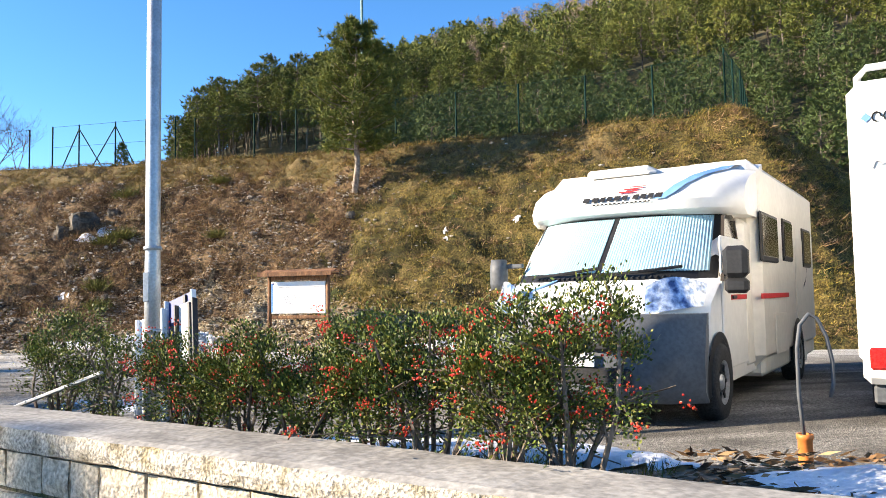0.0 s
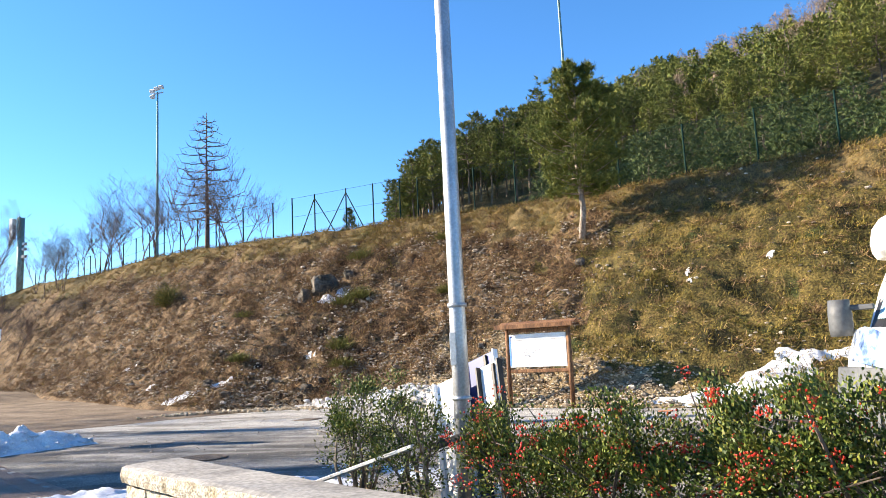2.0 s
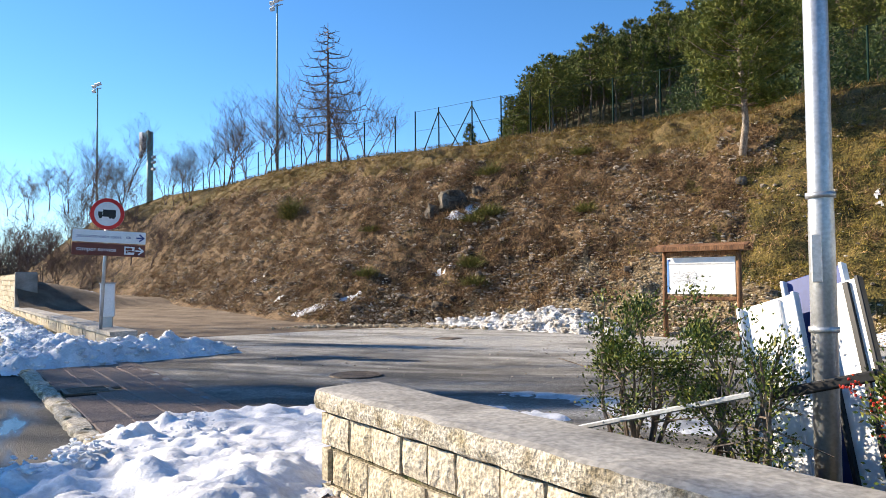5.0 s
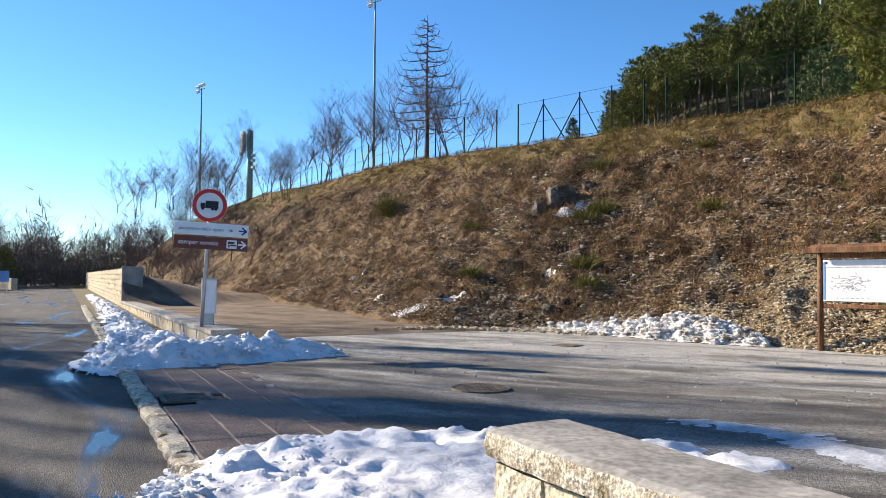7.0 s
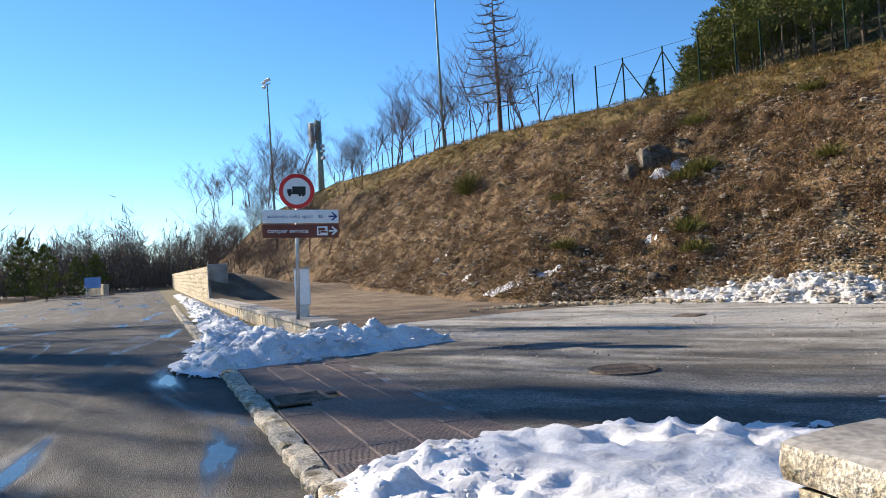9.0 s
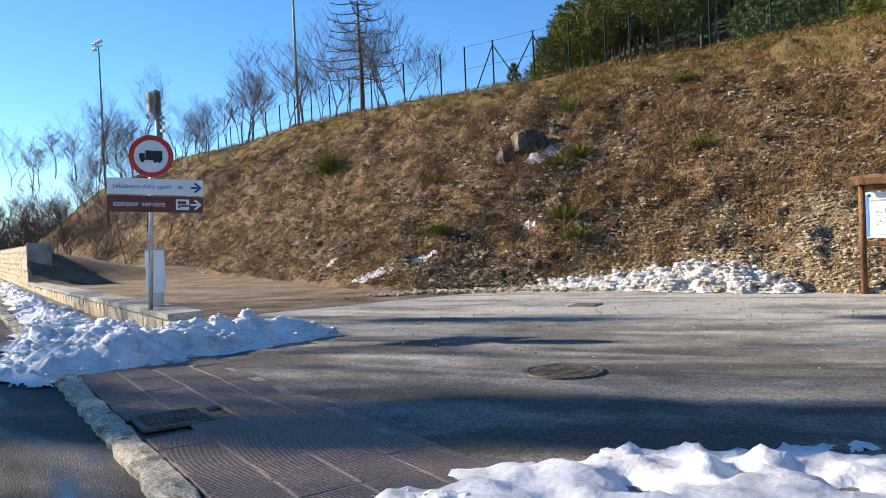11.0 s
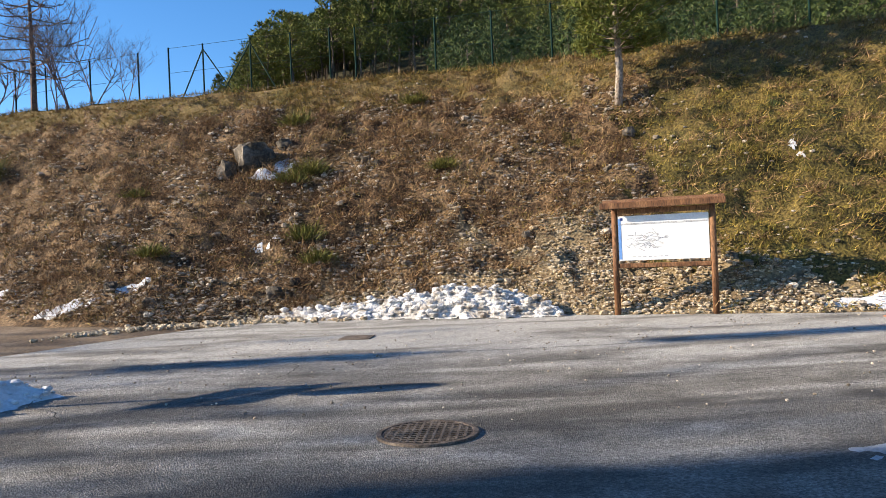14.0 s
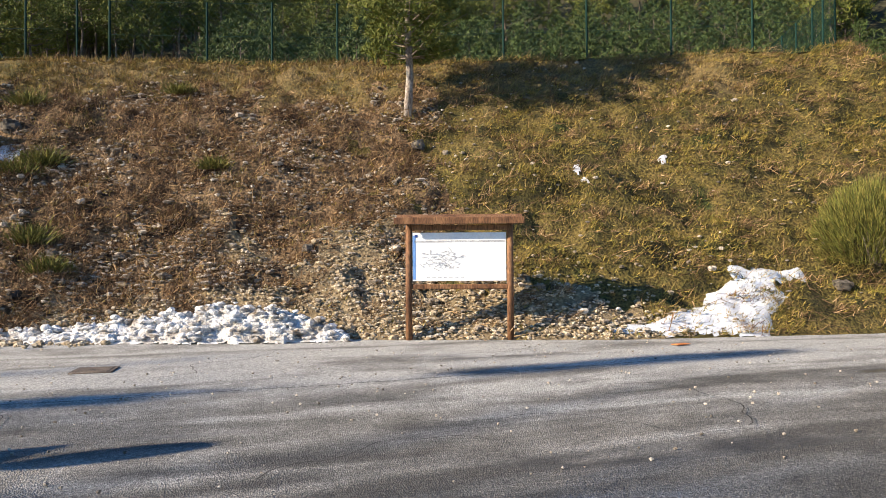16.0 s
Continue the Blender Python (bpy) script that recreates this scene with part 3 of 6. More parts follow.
for z, material, ink, body, size, lab in ((1.90, M_SIGNWHITE, M_SIGNBLUE, "palazzetto dello sport", 0.098, "white direction plate with blue lettering and arrow"), (1.625, M_BROWN, M_SIGNWHITE, "camper service", 0.125, "brown direction plate with white lettering and arrow")):
    p = Geo().box((0.07, -0.05, z), (1.42, 0.025, 0.255), 0.006).done("direction_plate", material, sign, lab)
    text_mesh(body, size, ink, "lettering", p, Matrix.Translation((-0.13 if size < 0.1 else -0.17, -0.064, z)) @ Matrix.Rotation(radians(90), 4, "X"))
    arrow = Geo()
    arrow.box((0.66, -0.064, z), (0.14, 0.004, 0.03))
    for s in (-1, 1):
        arrow.box((0.70, -0.064, z + s * 0.035), (0.125, 0.004, 0.03), 0, Matrix.Rotation(radians(40 * s), 3, "Y"))
    arrow.done("arrow", ink, p)
    if size > 0.1:
        q = Geo().box((0.47, -0.064, z), (0.20, 0.004, 0.17)).done("symbol_field", M_SIGNWHITE, p)
        Geo().box((0.46, -0.068, z + 0.03), (0.13, 0.004, 0.05)).box((0.50, -0.068, z - 0.02), (0.12, 0.004, 0.03)).box((0.42, -0.068, z - 0.035), (0.03, 0.004, 0.05)).done("symbol", M_BROWN, q)
    else:
        Geo().box((0.44, -0.064, z), (0.13, 0.004, 0.14)).done("symbol_field", M_SIGNWHITE, p)
        g = Geo()
        for kx in (-0.025, 0.0, 0.025):
            g.tube([(0.44 + kx + 0.018 * math.cos(a), -0.069, z + 0.018 * math.sin(a) * 1.2) for a in [k * math.pi / 5 for k in range(11)]], 0.004, 4)
        g.done("ring_symbol", ink, p)
for z in (1.62, 1.92, 2.3, 2.5):
    Geo().box((0, -0.02, z), (0.09, 0.05, 0.03), 0.004).done("clamp", M_GALV, sign)

cab_m = Matrix.Translation((-17.75, 14.05, 0.42)) @ Matrix.Rotation(math.atan2(0.77, 0.637), 4, "Z")
cabinet = thing("utility_cabinet", cab_m, "narrow light grey utility cabinet standing on a low wall", "cabinet")
Geo().box((0.0, 0, 0.62), (0.30, 0.24, 0.72), 0.015).done("body", M_PANEL, cabinet)
Geo().box((0.0, 0, 0.13), (0.22, 0.20, 0.30), 0.012).done("plinth", M_GALV, cabinet)
Geo().box((0.0, -0.124, 0.62), (0.25, 0.012, 0.64), 0.004).done("door", M_PANEL, cabinet)
Geo().box((0.0, 0, 0.99), (0.33, 0.27, 0.03), 0.008).done("lid", M_GALV, cabinet)


# ---- camper van ----
CAMP_T = Matrix(((0.882, 0.471, 0), (-0.471, 0.882, 0), (0, 0, 1))).to_4x4()
o = Vector((0.84, 8.03, 0.36)) - CAMP_T.to_3x3() @ Vector((1.0, 0.85, 0))
camper = thing("camper_van", Matrix.Translation(o) @ CAMP_T, "white camper van with blue and red stripes behind the hedge", "camper van")


def side_loft(profile, xs, push, squeeze=None):
    """Rows of profile points (y, z) at each x, the front pushed back by push(x)."""
    rows = []
    for x in xs:
        rows.append([(x * (squeeze(z) if squeeze else 1), y + push(x, z), z) for y, z in profile])
    g = Geo()
    g.sheet(rows)
    n = len(profile)
    g.add(rows[0], [tuple(range(n))])
    g.add(rows[-1], [tuple(range(n))[::-1]])
    return g


XS = [-1.0, -0.985, -0.94, -0.85, -0.7, -0.5, -0.25, 0, 0.25, 0.5, 0.7, 0.85, 0.94, 0.985, 1.0]
bow = lambda x, z: 0.42 * abs(x) ** 3.2
cabsq = lambda z: 1.0 - 0.11 * max(0.0, (z - 1.15)) ** 1.1
cabp = [(2.45, 0.30), (0.60, 0.28), (0.42, 0.62), (0.44, 0.86), (0.50, 0.98), (0.72, 1.10), (0.98, 1.20), (1.30, 1.50), (1.60, 1.80), (2.45, 1.84)]
side_loft(cabp, XS, lambda x, z: bow(x, z) * (1.0 if z < 1.3 else 0.75), cabsq).done("cab_body", M_WHITE, camper, "white cab with short bonnet", smooth="auto")
# bumper, grey, wraps the nose
bp = [(0.34, 0.21), (0.33, 0.20), (0.24, 0.30), (0.24, 0.55), (0.32, 0.80), (0.36, 0.90), (0.40, 0.905)]
side_loft(bp, [x * 1.012 for x in XS], lambda x, z: 0.36 * abs(x) ** 2.6).done("bumper", M_GREYPLASTIC, camper, "dark grey plastic front bumper", smooth="auto")
Geo().box((0, 0.26, 0.68), (0.90, 0.06, 0.12), 0.02).done("grille", M_BLACK, camper)
Geo().box((0, 0.255, 0.42), (1.1, 0.06, 0.14), 0.02).done("lower_intake", M_BLACK, camper)
Geo().box((0, 0.225, 0.55), (0.52, 0.02, 0.11), 0.004).done("number_plate", M_SIGNWHITE, camper)
# overcab moulding
capp = [(2.7, 1.80), (1.60, 1.79), (1.50, 1.84), (1.47, 1.93), (1.55, 2.06), (1.75, 2.17), (2.15, 2.28), (2.7, 2.37)]
side_loft(capp, [x * 1.09 for x in XS], lambda x, z: 0.42 * (abs(x) / 1.09) ** 5 * (1 if z < 2.3 else 0.2)).done("overcab", M_WHITE, camper, "white rounded overcab moulding", smooth="auto")
# living body
Geo().box((0, 4.25, 1.36), (2.22, 3.70, 2.06), 0.11).done("living_body", M_CREAM, camper, "cream living body with rounded edges")
Geo().box((0.0, 2.35, 1.05), (2.04, 0.5, 1.45), 0.06).done("cab_rear", M_CREAM, camper)
Geo().box((0, 4.3, 0.33), (2.16, 3.45, 0.22), 0.04).done("skirt", M_CREAM, camper)
Geo().box((0, 5.95, 0.35), (2.1, 0.22, 0.2), 0.03).done("rear_bumper", M_CREAM, camper)
# roof hatches
Geo().box((0.55, 3.1, 2.42), (0.42, 0.5, 0.07), 0.02).done("roof_hatch", M_WHITE, camper)
Geo().box((-0.25, 2.5, 2.36), (0.7, 0.5, 0.09), 0.03).done("roof_hatch", M_WHITE, camper)
# windscreen: pleated blind behind the pane, dark surround, wipers


def screen(x, v, out):
    y = (1.02 + 0.575 * v) + bow(x, 0) * (1.0 - 0.25 * v)
    z = 1.215 + 0.565 * v
    sq = cabsq(z)
    return Vector((x * sq, y - 0.70 * out, z + 0.71 * out))


g = Geo()
xs_ = [-0.965 + 1.93 * k / 14 for k in range(15)]
g.sheet([[screen(x, v, 0.034) for x in xs_] for v in (-0.12, 0.25, 0.5, 0.75, 1.03)])
surround = g.done("windscreen_surround", M_BLACK, camper)
for a, b in ((-0.905, -0.028), (0.028, 0.905)):
    g = Geo()
    n = 72
    g.sheet([[screen(a + (b - a) * k / n, v, 0.042 + (0.005 if k % 2 else 0.0)) for k in range(n + 1)] for v in (0.02, 0.5, 0.95)])
    g.done("pleated_blind", M_BLIND, camper, "pale blue pleated blind closing the windscreen")
for x0, x1 in ((-0.65, 0.0), (0.05, 0.72)):
    Geo().tube([screen(x0, -0.06, 0.075), screen((x0 + x1) / 2, -0.03, 0.08), screen(x1, 0.05, 0.075)], 0.014, 6).done("wiper", M_BLACK, camper)
g = Geo()
for k in range(26):
    x = -0.62 + 0.05 * k
    g.box((x, 0.985 + bow(x, 0) - 0.03, 1.21), (0.012, 0.05, 0.008), 0, Matrix.Rotation(radians(22), 3, "X"))
g.done("bonnet_vents", M_BLACK, camper)
# headlights
for s in (-1, 1):
    g = Geo()
    rows = []
    for k in range(7):
        u = k / 6
        x = s * (0.58 + 0.385 * u)
        row = []
        for j in range(5):
            v = j / 4
            z = 0.90 + 0.06 * u + v * (0.10 + 0.17 * math.sin(math.pi * (0.25 + 0.6 * u)))
            y = 0.46 + 0.16 * v * (0.3 + u * 0.7) + 0.42 * abs(x) ** 3.2 - 0.035 * math.sin(math.pi * min(1, max(0, u))) - 0.03
            row.append((x, y, z))
        rows.append(row)
    g.sheet(rows)
    hl = g.done("headlight", M_LAMPGLASS, camper, "clear bluish headlight", smooth=True)
# stripes
for a, w in ((0.45, 0.10),):
    g = Geo()
    rows = []
    for k in range(12):
        u = k / 11
        x = -0.70 + 0.34 * u
        y = 0.50 + 0.46 * u
        z = 0.985 + 0.205 * u
        rows.append([(x - w * (1 - 0.4 * u) + 0.0, y + bow(x - w, 0) - 0.012, z + 0.012), (x, y + bow(x, 0) - 0.012, z + 0.014)])
    g.sheet(rows)
    g.done("bonnet_stripe", M_BLUE, camper, "curved blue stripe")
g = Geo()
rows = []
for k in range(13):
    u = k / 12
    i = 3 + u * 3.9
    y, z = lerp_list(capp, i)
    x = 0.38 + 0.50 * u ** 0.8
    b_ = lambda q: 0.42 * (abs(q) / 1.09) ** 5
    rows.append([(q, y + b_(q) * (1 if z < 2.3 else 0.2) - 0.012, z + 0.012) for q in (x, x + 0.10 + 0.02 * u)])
g.sheet(rows)
g.done("overcab_stripe", M_BLUE, camper, "curved blue stripe")


def cap_pt(x, i, out=0.014):
    y, z = lerp_list(capp, i)
    return (x, y + 0.42 * (abs(x) / 1.09) ** 5 - out, z + out)


g = Geo()
for a, b in ((-0.33, -0.26), (-0.24, -0.17), (-0.155, -0.10), (-0.085, -0.03), (-0.015, 0.05), (0.065, 0.12), (0.17, 0.23), (0.245, 0.30), (0.315, 0.37), (0.385, 0.45)):
    g.sheet([[cap_pt(a, 3.1), cap_pt(b, 3.1)], [cap_pt(a + 0.012, 3.45), cap_pt(b + 0.012, 3.45)]])
for k in range(14):
    g.sheet([[cap_pt(-0.22 + 0.042 * k, 2.75), cap_pt(-0.195 + 0.042 * k, 2.75)], [cap_pt(-0.22 + 0.042 * k, 2.9), cap_pt(-0.195 + 0.042 * k, 2.9)]])
g.done("maker_lettering", M_BLACK, camper, "row of dark lettering shapes")
g = Geo()
for k in range(3):
    z0 = 3.65 + 0.2 * k
    g.sheet([[cap_pt(0.02 + 0.05 * k, z0), cap_pt(0.16 + 0.05 * k, z0)], [cap_pt(0.03 + 0.05 * k, z0 + 0.12), cap_pt(0.24 + 0.03 * k, z0 + 0.12)]])
g.done("maker_mark", M_RED, camper, "small red swoosh")
# side: door, windows, stripe, mirrors
Geo().box((1.005, 1.72, 0.98), (0.02, 0.92, 1.15), 0.008, Matrix.Identity(3)).done("cab_door", M_WHITE, camper)
g = Geo()
win = [(1.22, 1.16), (2.00, 1.16), (2.00, 1.72), (1.90, 1.78), (1.60, 1.76)]
g.add([(1.03 - 0.10 * (z - 1.22), y, z) for y, z in win] + [(1.00 - 0.10 * (z - 1.22), y, z) for y, z in win], [(0, 1, 2, 3, 4), (9, 8, 7, 6, 5)] + [(k, 5 + k, 5 + (k + 1) % 5, (k + 1) % 5) for k in range(5)])
g.done("cab_window", M_DARKGLASS, camper)
Geo().box((1.03, 1.62, 1.02), (0.02, 0.14, 0.03), 0.006).done("door_handle", M_BLACK, camper)
for y0, y1, z0, z1 in ((2.42, 3.30, 1.36, 1.86), (3.65, 4.25, 1.40, 1.88), (5.05, 5.70, 1.36, 1.86)):
    w = Geo().box((1.115, (y0 + y1) / 2, (z0 + z1) / 2), (0.03, y1 - y0, z1 - z0), 0.02).done("side_window", M_BLACK, camper, "brown tinted window in a dark frame")
    Geo().box((1.132, (y0 + y1) / 2, (z0 + z1) / 2 + 0.01), (0.012, y1 - y0 - 0.08, z1 - z0 - 0.09), 0.004).done("pane", M_DARKGLASS, w)
Geo().box((1.114, 3.15, 1.02), (0.008, 1.55, 0.05), 0.002).done("side_stripe", M_RED, camper)
Geo().box((1.020, 1.85, 1.02), (0.014, 0.6, 0.045), 0.002).done("door_stripe", M_RED, camper)
g = Geo()
rows = []
for k in range(10):
    a = math.pi * 0.5 * k / 9
    rows.append([(1.116, 4.5 + (0.95 + w) * math.sin(a) * 0.9, 1.02 + 0.32 * (1 - math.cos(a)) + w) for w in (0, 0.05)])
g.sheet(rows)
g.done("side_swoosh", M_GREYPLASTIC, camper)
Geo().box((1.114, 4.75, 0.95), (0.012, 0.55, 1.5), 0.004).done("living_door", M_CREAM, camper)
Geo().box((1.116, 3.4, 0.62), (0.012, 0.7, 0.42), 0.003).done("service_hatch", M_CREAM, camper)
mir = Geo().box((1.14, 1.22, 1.32), (0.20, 0.14, 0.27), 0.04).done("mirror", M_BLACK, camper, "black door mirror")
Geo().box((1.14, 1.23, 1.12), (0.19, 0.12, 0.13), 0.03).done("lower_mirror", M_BLACK, mir)
Geo().tube([(0.98, 1.35, 1.22), (1.12, 1.26, 1.24)], 0.022, 8).done("mirror_arm", M_BLACK, mir)
Geo().tube([(0.98, 1.35, 1.34), (1.12, 1.26, 1.36)], 0.022, 8).done("mirror_arm", M_BLACK, mir)
mir = Geo().tube([(-1.16, 1.25, 1.13), (-1.16, 1.25, 1.19), (-1.16, 1.25, 1.31), (-1.16, 1.25, 1.43)], [0.085, 0.092, 0.092, 0.08], 16).done("mirror", M_GREYPLASTIC, camper, "grey cylindrical mirror housing", smooth=True)
for z in (1.19, 1.39):
    Geo().box((-1.04, 1.28, z - 0.03), (0.28, 0.04, 0.045), 0.008).done("mirror_arm", M_GREYPLASTIC, mir)
# wheels


def wheel(parent, x, y, r=0.325, w=0.20, side=1):
    prof = [(0.56, -0.46), (0.80, -0.5), (0.95, -0.44), (1.0, -0.25), (1.0, 0.25), (0.95, 0.44), (0.80, 0.5), (0.56, 0.46)]
    n = 28
    def ring(pr):
        return [[(x + side * b * w, y + r * a * math.cos(t), r + r * a * math.sin(t)) for t in [2 * math.pi * k / n for k in range(n + 1)]] for a, b in pr]
    tyre = Geo().sheet(ring(prof)).done("tyre", M_TYRE, parent, smooth=True)
    Geo().sheet(ring([(0.60, 0.40), (0.56, 0.46), (0.50, 0.34), (0.22, 0.30), (0.18, 0.40), (0.001, 0.42)])).done("rim", M_RIM, parent, smooth=True)
    for k in range(6):
        t = 2 * math.pi * k / 6
        # solid black boxes stand in for shade in the rim openings
        Geo().box((x + side * w * 0.34, y + r * 0.38 * math.cos(t), r + r * 0.38 * math.sin(t)), (0.02, 0.055, 0.03), 0, Matrix.Rotation(t, 3, "X")).done("rim_hole", M_BLACK, parent)
    Geo().tube([(x - side * 0.25, y, r), (x + side * 0.02, y, r)], 0.05, 8).done("hub", M_BLACK, parent)


for x, y, s in ((0.95, 1.08, 1), (-0.95, 1.08, -1), (1.045, 4.42, 1), (-1.045, 4.42, -1)):
    wh = new("wheel")
    wh.parent = camper
    wheel(wh, x, y, side=s)
for y in (1.08, 4.42):        # arch trim rings, and black discs standing in for the shaded wheel wells
    n = 20
    for s in (-1, 1):
        g = Geo()
        out = 1.014 if y < 2 else 1.118
        for r0, r1, x in ((0.36, 0.41, out), ):
            g.sheet([[(s * (x + 0.004), y + r * math.cos(t), 0.33 + r * math.sin(t)) for t in [math.pi * (-0.08 + 1.16 * k / n) for k in range(n + 1)]] for r in (r0, r1)])
            g.add([(s * (x + 0.003), y + 0.36 * math.cos(t), 0.33 + 0.36 * math.sin(t)) for t in [math.pi * (-0.08 + 1.16 * k / n) for k in range(n + 1)]], [tuple(range(n + 1))])
        g.done("wheel_arch", M_BLACK, camper)

# ---- second camper, seen from behind ----
m = Matrix.Translation((1.79, 7.62, 0.40)) @ Matrix.Rotation(radians(-27), 4, "Z")
camper2 = thing("camper_van", m, "tall white camper van with red tail lamps and roof rail", "camper van")
Geo().box((1.08, 2.9, 1.52), (2.16, 5.8, 2.16), 0.09).done("living_body", M_WHITE, camper2)
Geo().box((1.08, 0.06, 0.50), (2.10, 0.26, 0.32), 0.05).done("rear_bumper", M_WHITE, camper2)
for x in (0.16, 2.0):
    Geo().box((x, -0.075, 0.53), (0.16, 0.03, 0.16), 0.015).done("tail_lamp", M_REDLAMP, camper2, "red tail lamp")
    Geo().box((x, 0.08, 0.26), (0.14, 0.14, 0.14), 0.02).done("rear_flap", M_GREYPLASTIC, camper2)
Geo().tube([(0.07, 0.35, 2.58), (0.07, 0.30, 2.68), (0.14, 0.22, 2.73), (2.02, 0.22, 2.73), (2.09, 0.30, 2.68), (2.09, 0.35, 2.58)], 0.028, 8).done("roof_rail", M_WHITE, camper2, smooth=True)
g = Geo()
for k in range(5):
    g.tube([(0.20 + 0.075 * k + 0.03 * math.cos(a), -0.006, 2.30 + 0.035 * math.sin(a)) for a in [q * math.pi / 4 for q in range(7)]], 0.006, 5)
g.done("maker_lettering", M_BLACK, camper2)
Geo().box((0.13, -0.004, 2.30), (0.05, 0.006, 0.05), 0, Matrix.Rotation(radians(45), 3, "Y")).done("maker_mark", M_BLUE, camper2)
g = Geo()
g.tube([(0.16 + 0.02 * k, -0.004, 1.92 + 0.016 * k + 0.035 * math.sin(k * 1.3)) for k in range(22)], 0.006, 5)
g.done("script_lettering", M_INK, camper2, "pale script shapes")
for x, y in ((0.14, 1.0), (2.0, 1.0), (0.14, 4.9), (2.0, 4.9)):
    wh = new("wheel")
    wh.parent = camper2
    wheel(wh, x, y, side=-1 if x < 1 else 1)


# ---- dirt apron and ramp on the far side ----
def apron(x, y):
    k = (Vector((x, y, 0)).dot(ROAD_N) - 4.3) / 8.0
    z = -0.02 + 0.10 * smooth01((-20 - x) / 8)
    z += 1.45 * smooth01((-35.2 - x) / 4.4) * (1 - 0.75 * smooth01(k * 1.15)) + 0.3 * smooth01((-44 - x) / 30)
    return z + 0.03 * fbm(x * 0.8, y * 0.8)


g = Geo()
rows = []
for i in range(121):
    x = -13.0 - 70.0 * (i / 120) ** 1.25
    p0 = ROAD_N * 4.30 + ROAD_U * ((x - ROAD_N.x * 4.30) / ROAD_U.x)
    row = []
    for j in range(25):
        v = j / 24
        y = p0.y + v * 16.0
        row.append((x, y, apron(x, y) - (0.05 if x > -17.6 + 0.25 * (y - 18) else 0)))
    rows.append(row)
g.sheet(rows)
tagged(g.done("dirt_track", M_DIRT, smooth=True), "pale bare dirt track leading up behind the wall", "dirt track", kind="structure")

# ---- planting bed behind the wall ----
g = Geo()
g.sheet([[Vector((p.x, p.y, bed(p.x, p.y) + (0.02 * fbm(p.x * 3, p.y * 3)) - (0.16 if n > 2.2 else 0))) for n in (WALL_W - 0.02, 0.8, 1.1, 1.5, 1.9, 2.25, 2.4) for p in [wall_pt(-0.2 + 11.5 * i / 60, n, 0)]] for i in range(61)])
tagged(g.done("planting_bed", M_DIRT, smooth=True), "narrow earth planting bed behind the stone wall", "planting bed", kind="structure")


# ---- pavement: kerb stones and ribbed tiles ----
def road_pt(u, n, z):
    return ROAD_U * u + ROAD_N * n + Vector((0, 0, z))


ROAD_TURN = Matrix((ROAD_U, ROAD_N, (0, 0, 1))).transposed()
g = Geo()
g.sheet([[road_pt(-160 + 200 * i / 50, n, -0.035) for n in (KERB - 0.02, PAVE_IN + 0.1)] for i in range(51)])
pave = g.done("pavement", M_JOINT)
tagged(pave, "narrow pavement of worn ribbed tiles along the road", "pavement", kind="structure")
rng = random.Random(11)
kerbs = []
for k in range(4):
    g = Geo()
    rows = []
    for i in range(6):
        u = -0.5 + i / 5
        row = []
        for n, z in ((-0.11, -0.12), (-0.12, -0.01), (-0.085, 0.018), (0.0, 0.024), (0.085, 0.02), (0.115, -0.03)):
            e = 0.8 if i in (0, 5) else 1
            row.append((u * 0.97, n * e + 0.028 * fbm(u * 4 + k * 9, n * 8, 2), z * e + 0.024 * fbm(u * 5 + k * 7, n * 10)))
        rows.append(row)
    g.sheet(rows)
    g.add(rows[0], [tuple(range(6))]).add(rows[-1], [tuple(range(6))[::-1]])
    me = bpy.data.meshes.new("kerb_stone")
    me.from_pydata(g.v, [], g.f)
    me.materials.append(M_ROUGHCAST)
    kerbs.append(me)
u = -46.0
while u < 8:
    w = rng.uniform(0.45, 0.95)
    ob = new("kerb_stone", kerbs[rng.randrange(4)])
    ob.parent = pave
    ob.matrix_world = Matrix.Translation(road_pt(u + w / 2, KERB + 0.06 + rng.uniform(-0.015, 0.015), rng.uniform(-0.012, 0.012))) @ ROAD_TURN.to_4x4() @ Matrix.Rotation(rng.uniform(-0.04, 0.04), 4, "Z") @ Matrix.Diagonal((w, 1, 1, 1))
    u += w
tiles = []
for k in range(3):
    g = Geo()
    g.box((0, 0, -0.012), (0.387, 0.387, 0.03), 0.004)
    for i in range(13):
        g.box((-0.168 + 0.028 * i, 0, 0.0035), (0.014, 0.36, 0.005))
    me = bpy.data.meshes.new("paving_tile")
    me.from_pydata(g.v, [], g.f)
    me.materials.append(M_TILE)
    tiles.append(me)
TILE0 = -18.6
for i in range(44):
    for j in range(4):
        uu, nn = TILE0 + 0.39 * i, KERB + 0.37 + 0.39 * j
        p = road_pt(uu, nn, 0)
        if (p - Vector((-12.36, 9.76, 0))).length < 0.40:
            continue
        ob = new("paving_tile", tiles[rng.randrange(3)])
        ob.parent = pave
        ob.matrix_world = Matrix.Translation(road_pt(uu, nn, rng.uniform(-0.007, 0.004))) @ ROAD_TURN.to_4x4() @ Matrix.Rotation(rng.gauss(0, 0.008) , 4, "Z") @ Matrix.Rotation(rng.gauss(0, 0.008), 4, "X")
g = Geo()       # thin concrete strip between tiles and asphalt
rows = [[road_pt(-18.8 + 17.5 * i / 90, n + 0.02 * fbm(i * 0.4, n), -0.002 + 0.02 * fbm(i * 0.9, n * 3)) for n in (PAVE_IN - 0.10, PAVE_IN - 0.05, PAVE_IN + 0.0)] for i in range(91)]
g.sheet(rows)
g.done("edge_strip", M_CONCRETE, pave, "broken concrete edge strip")

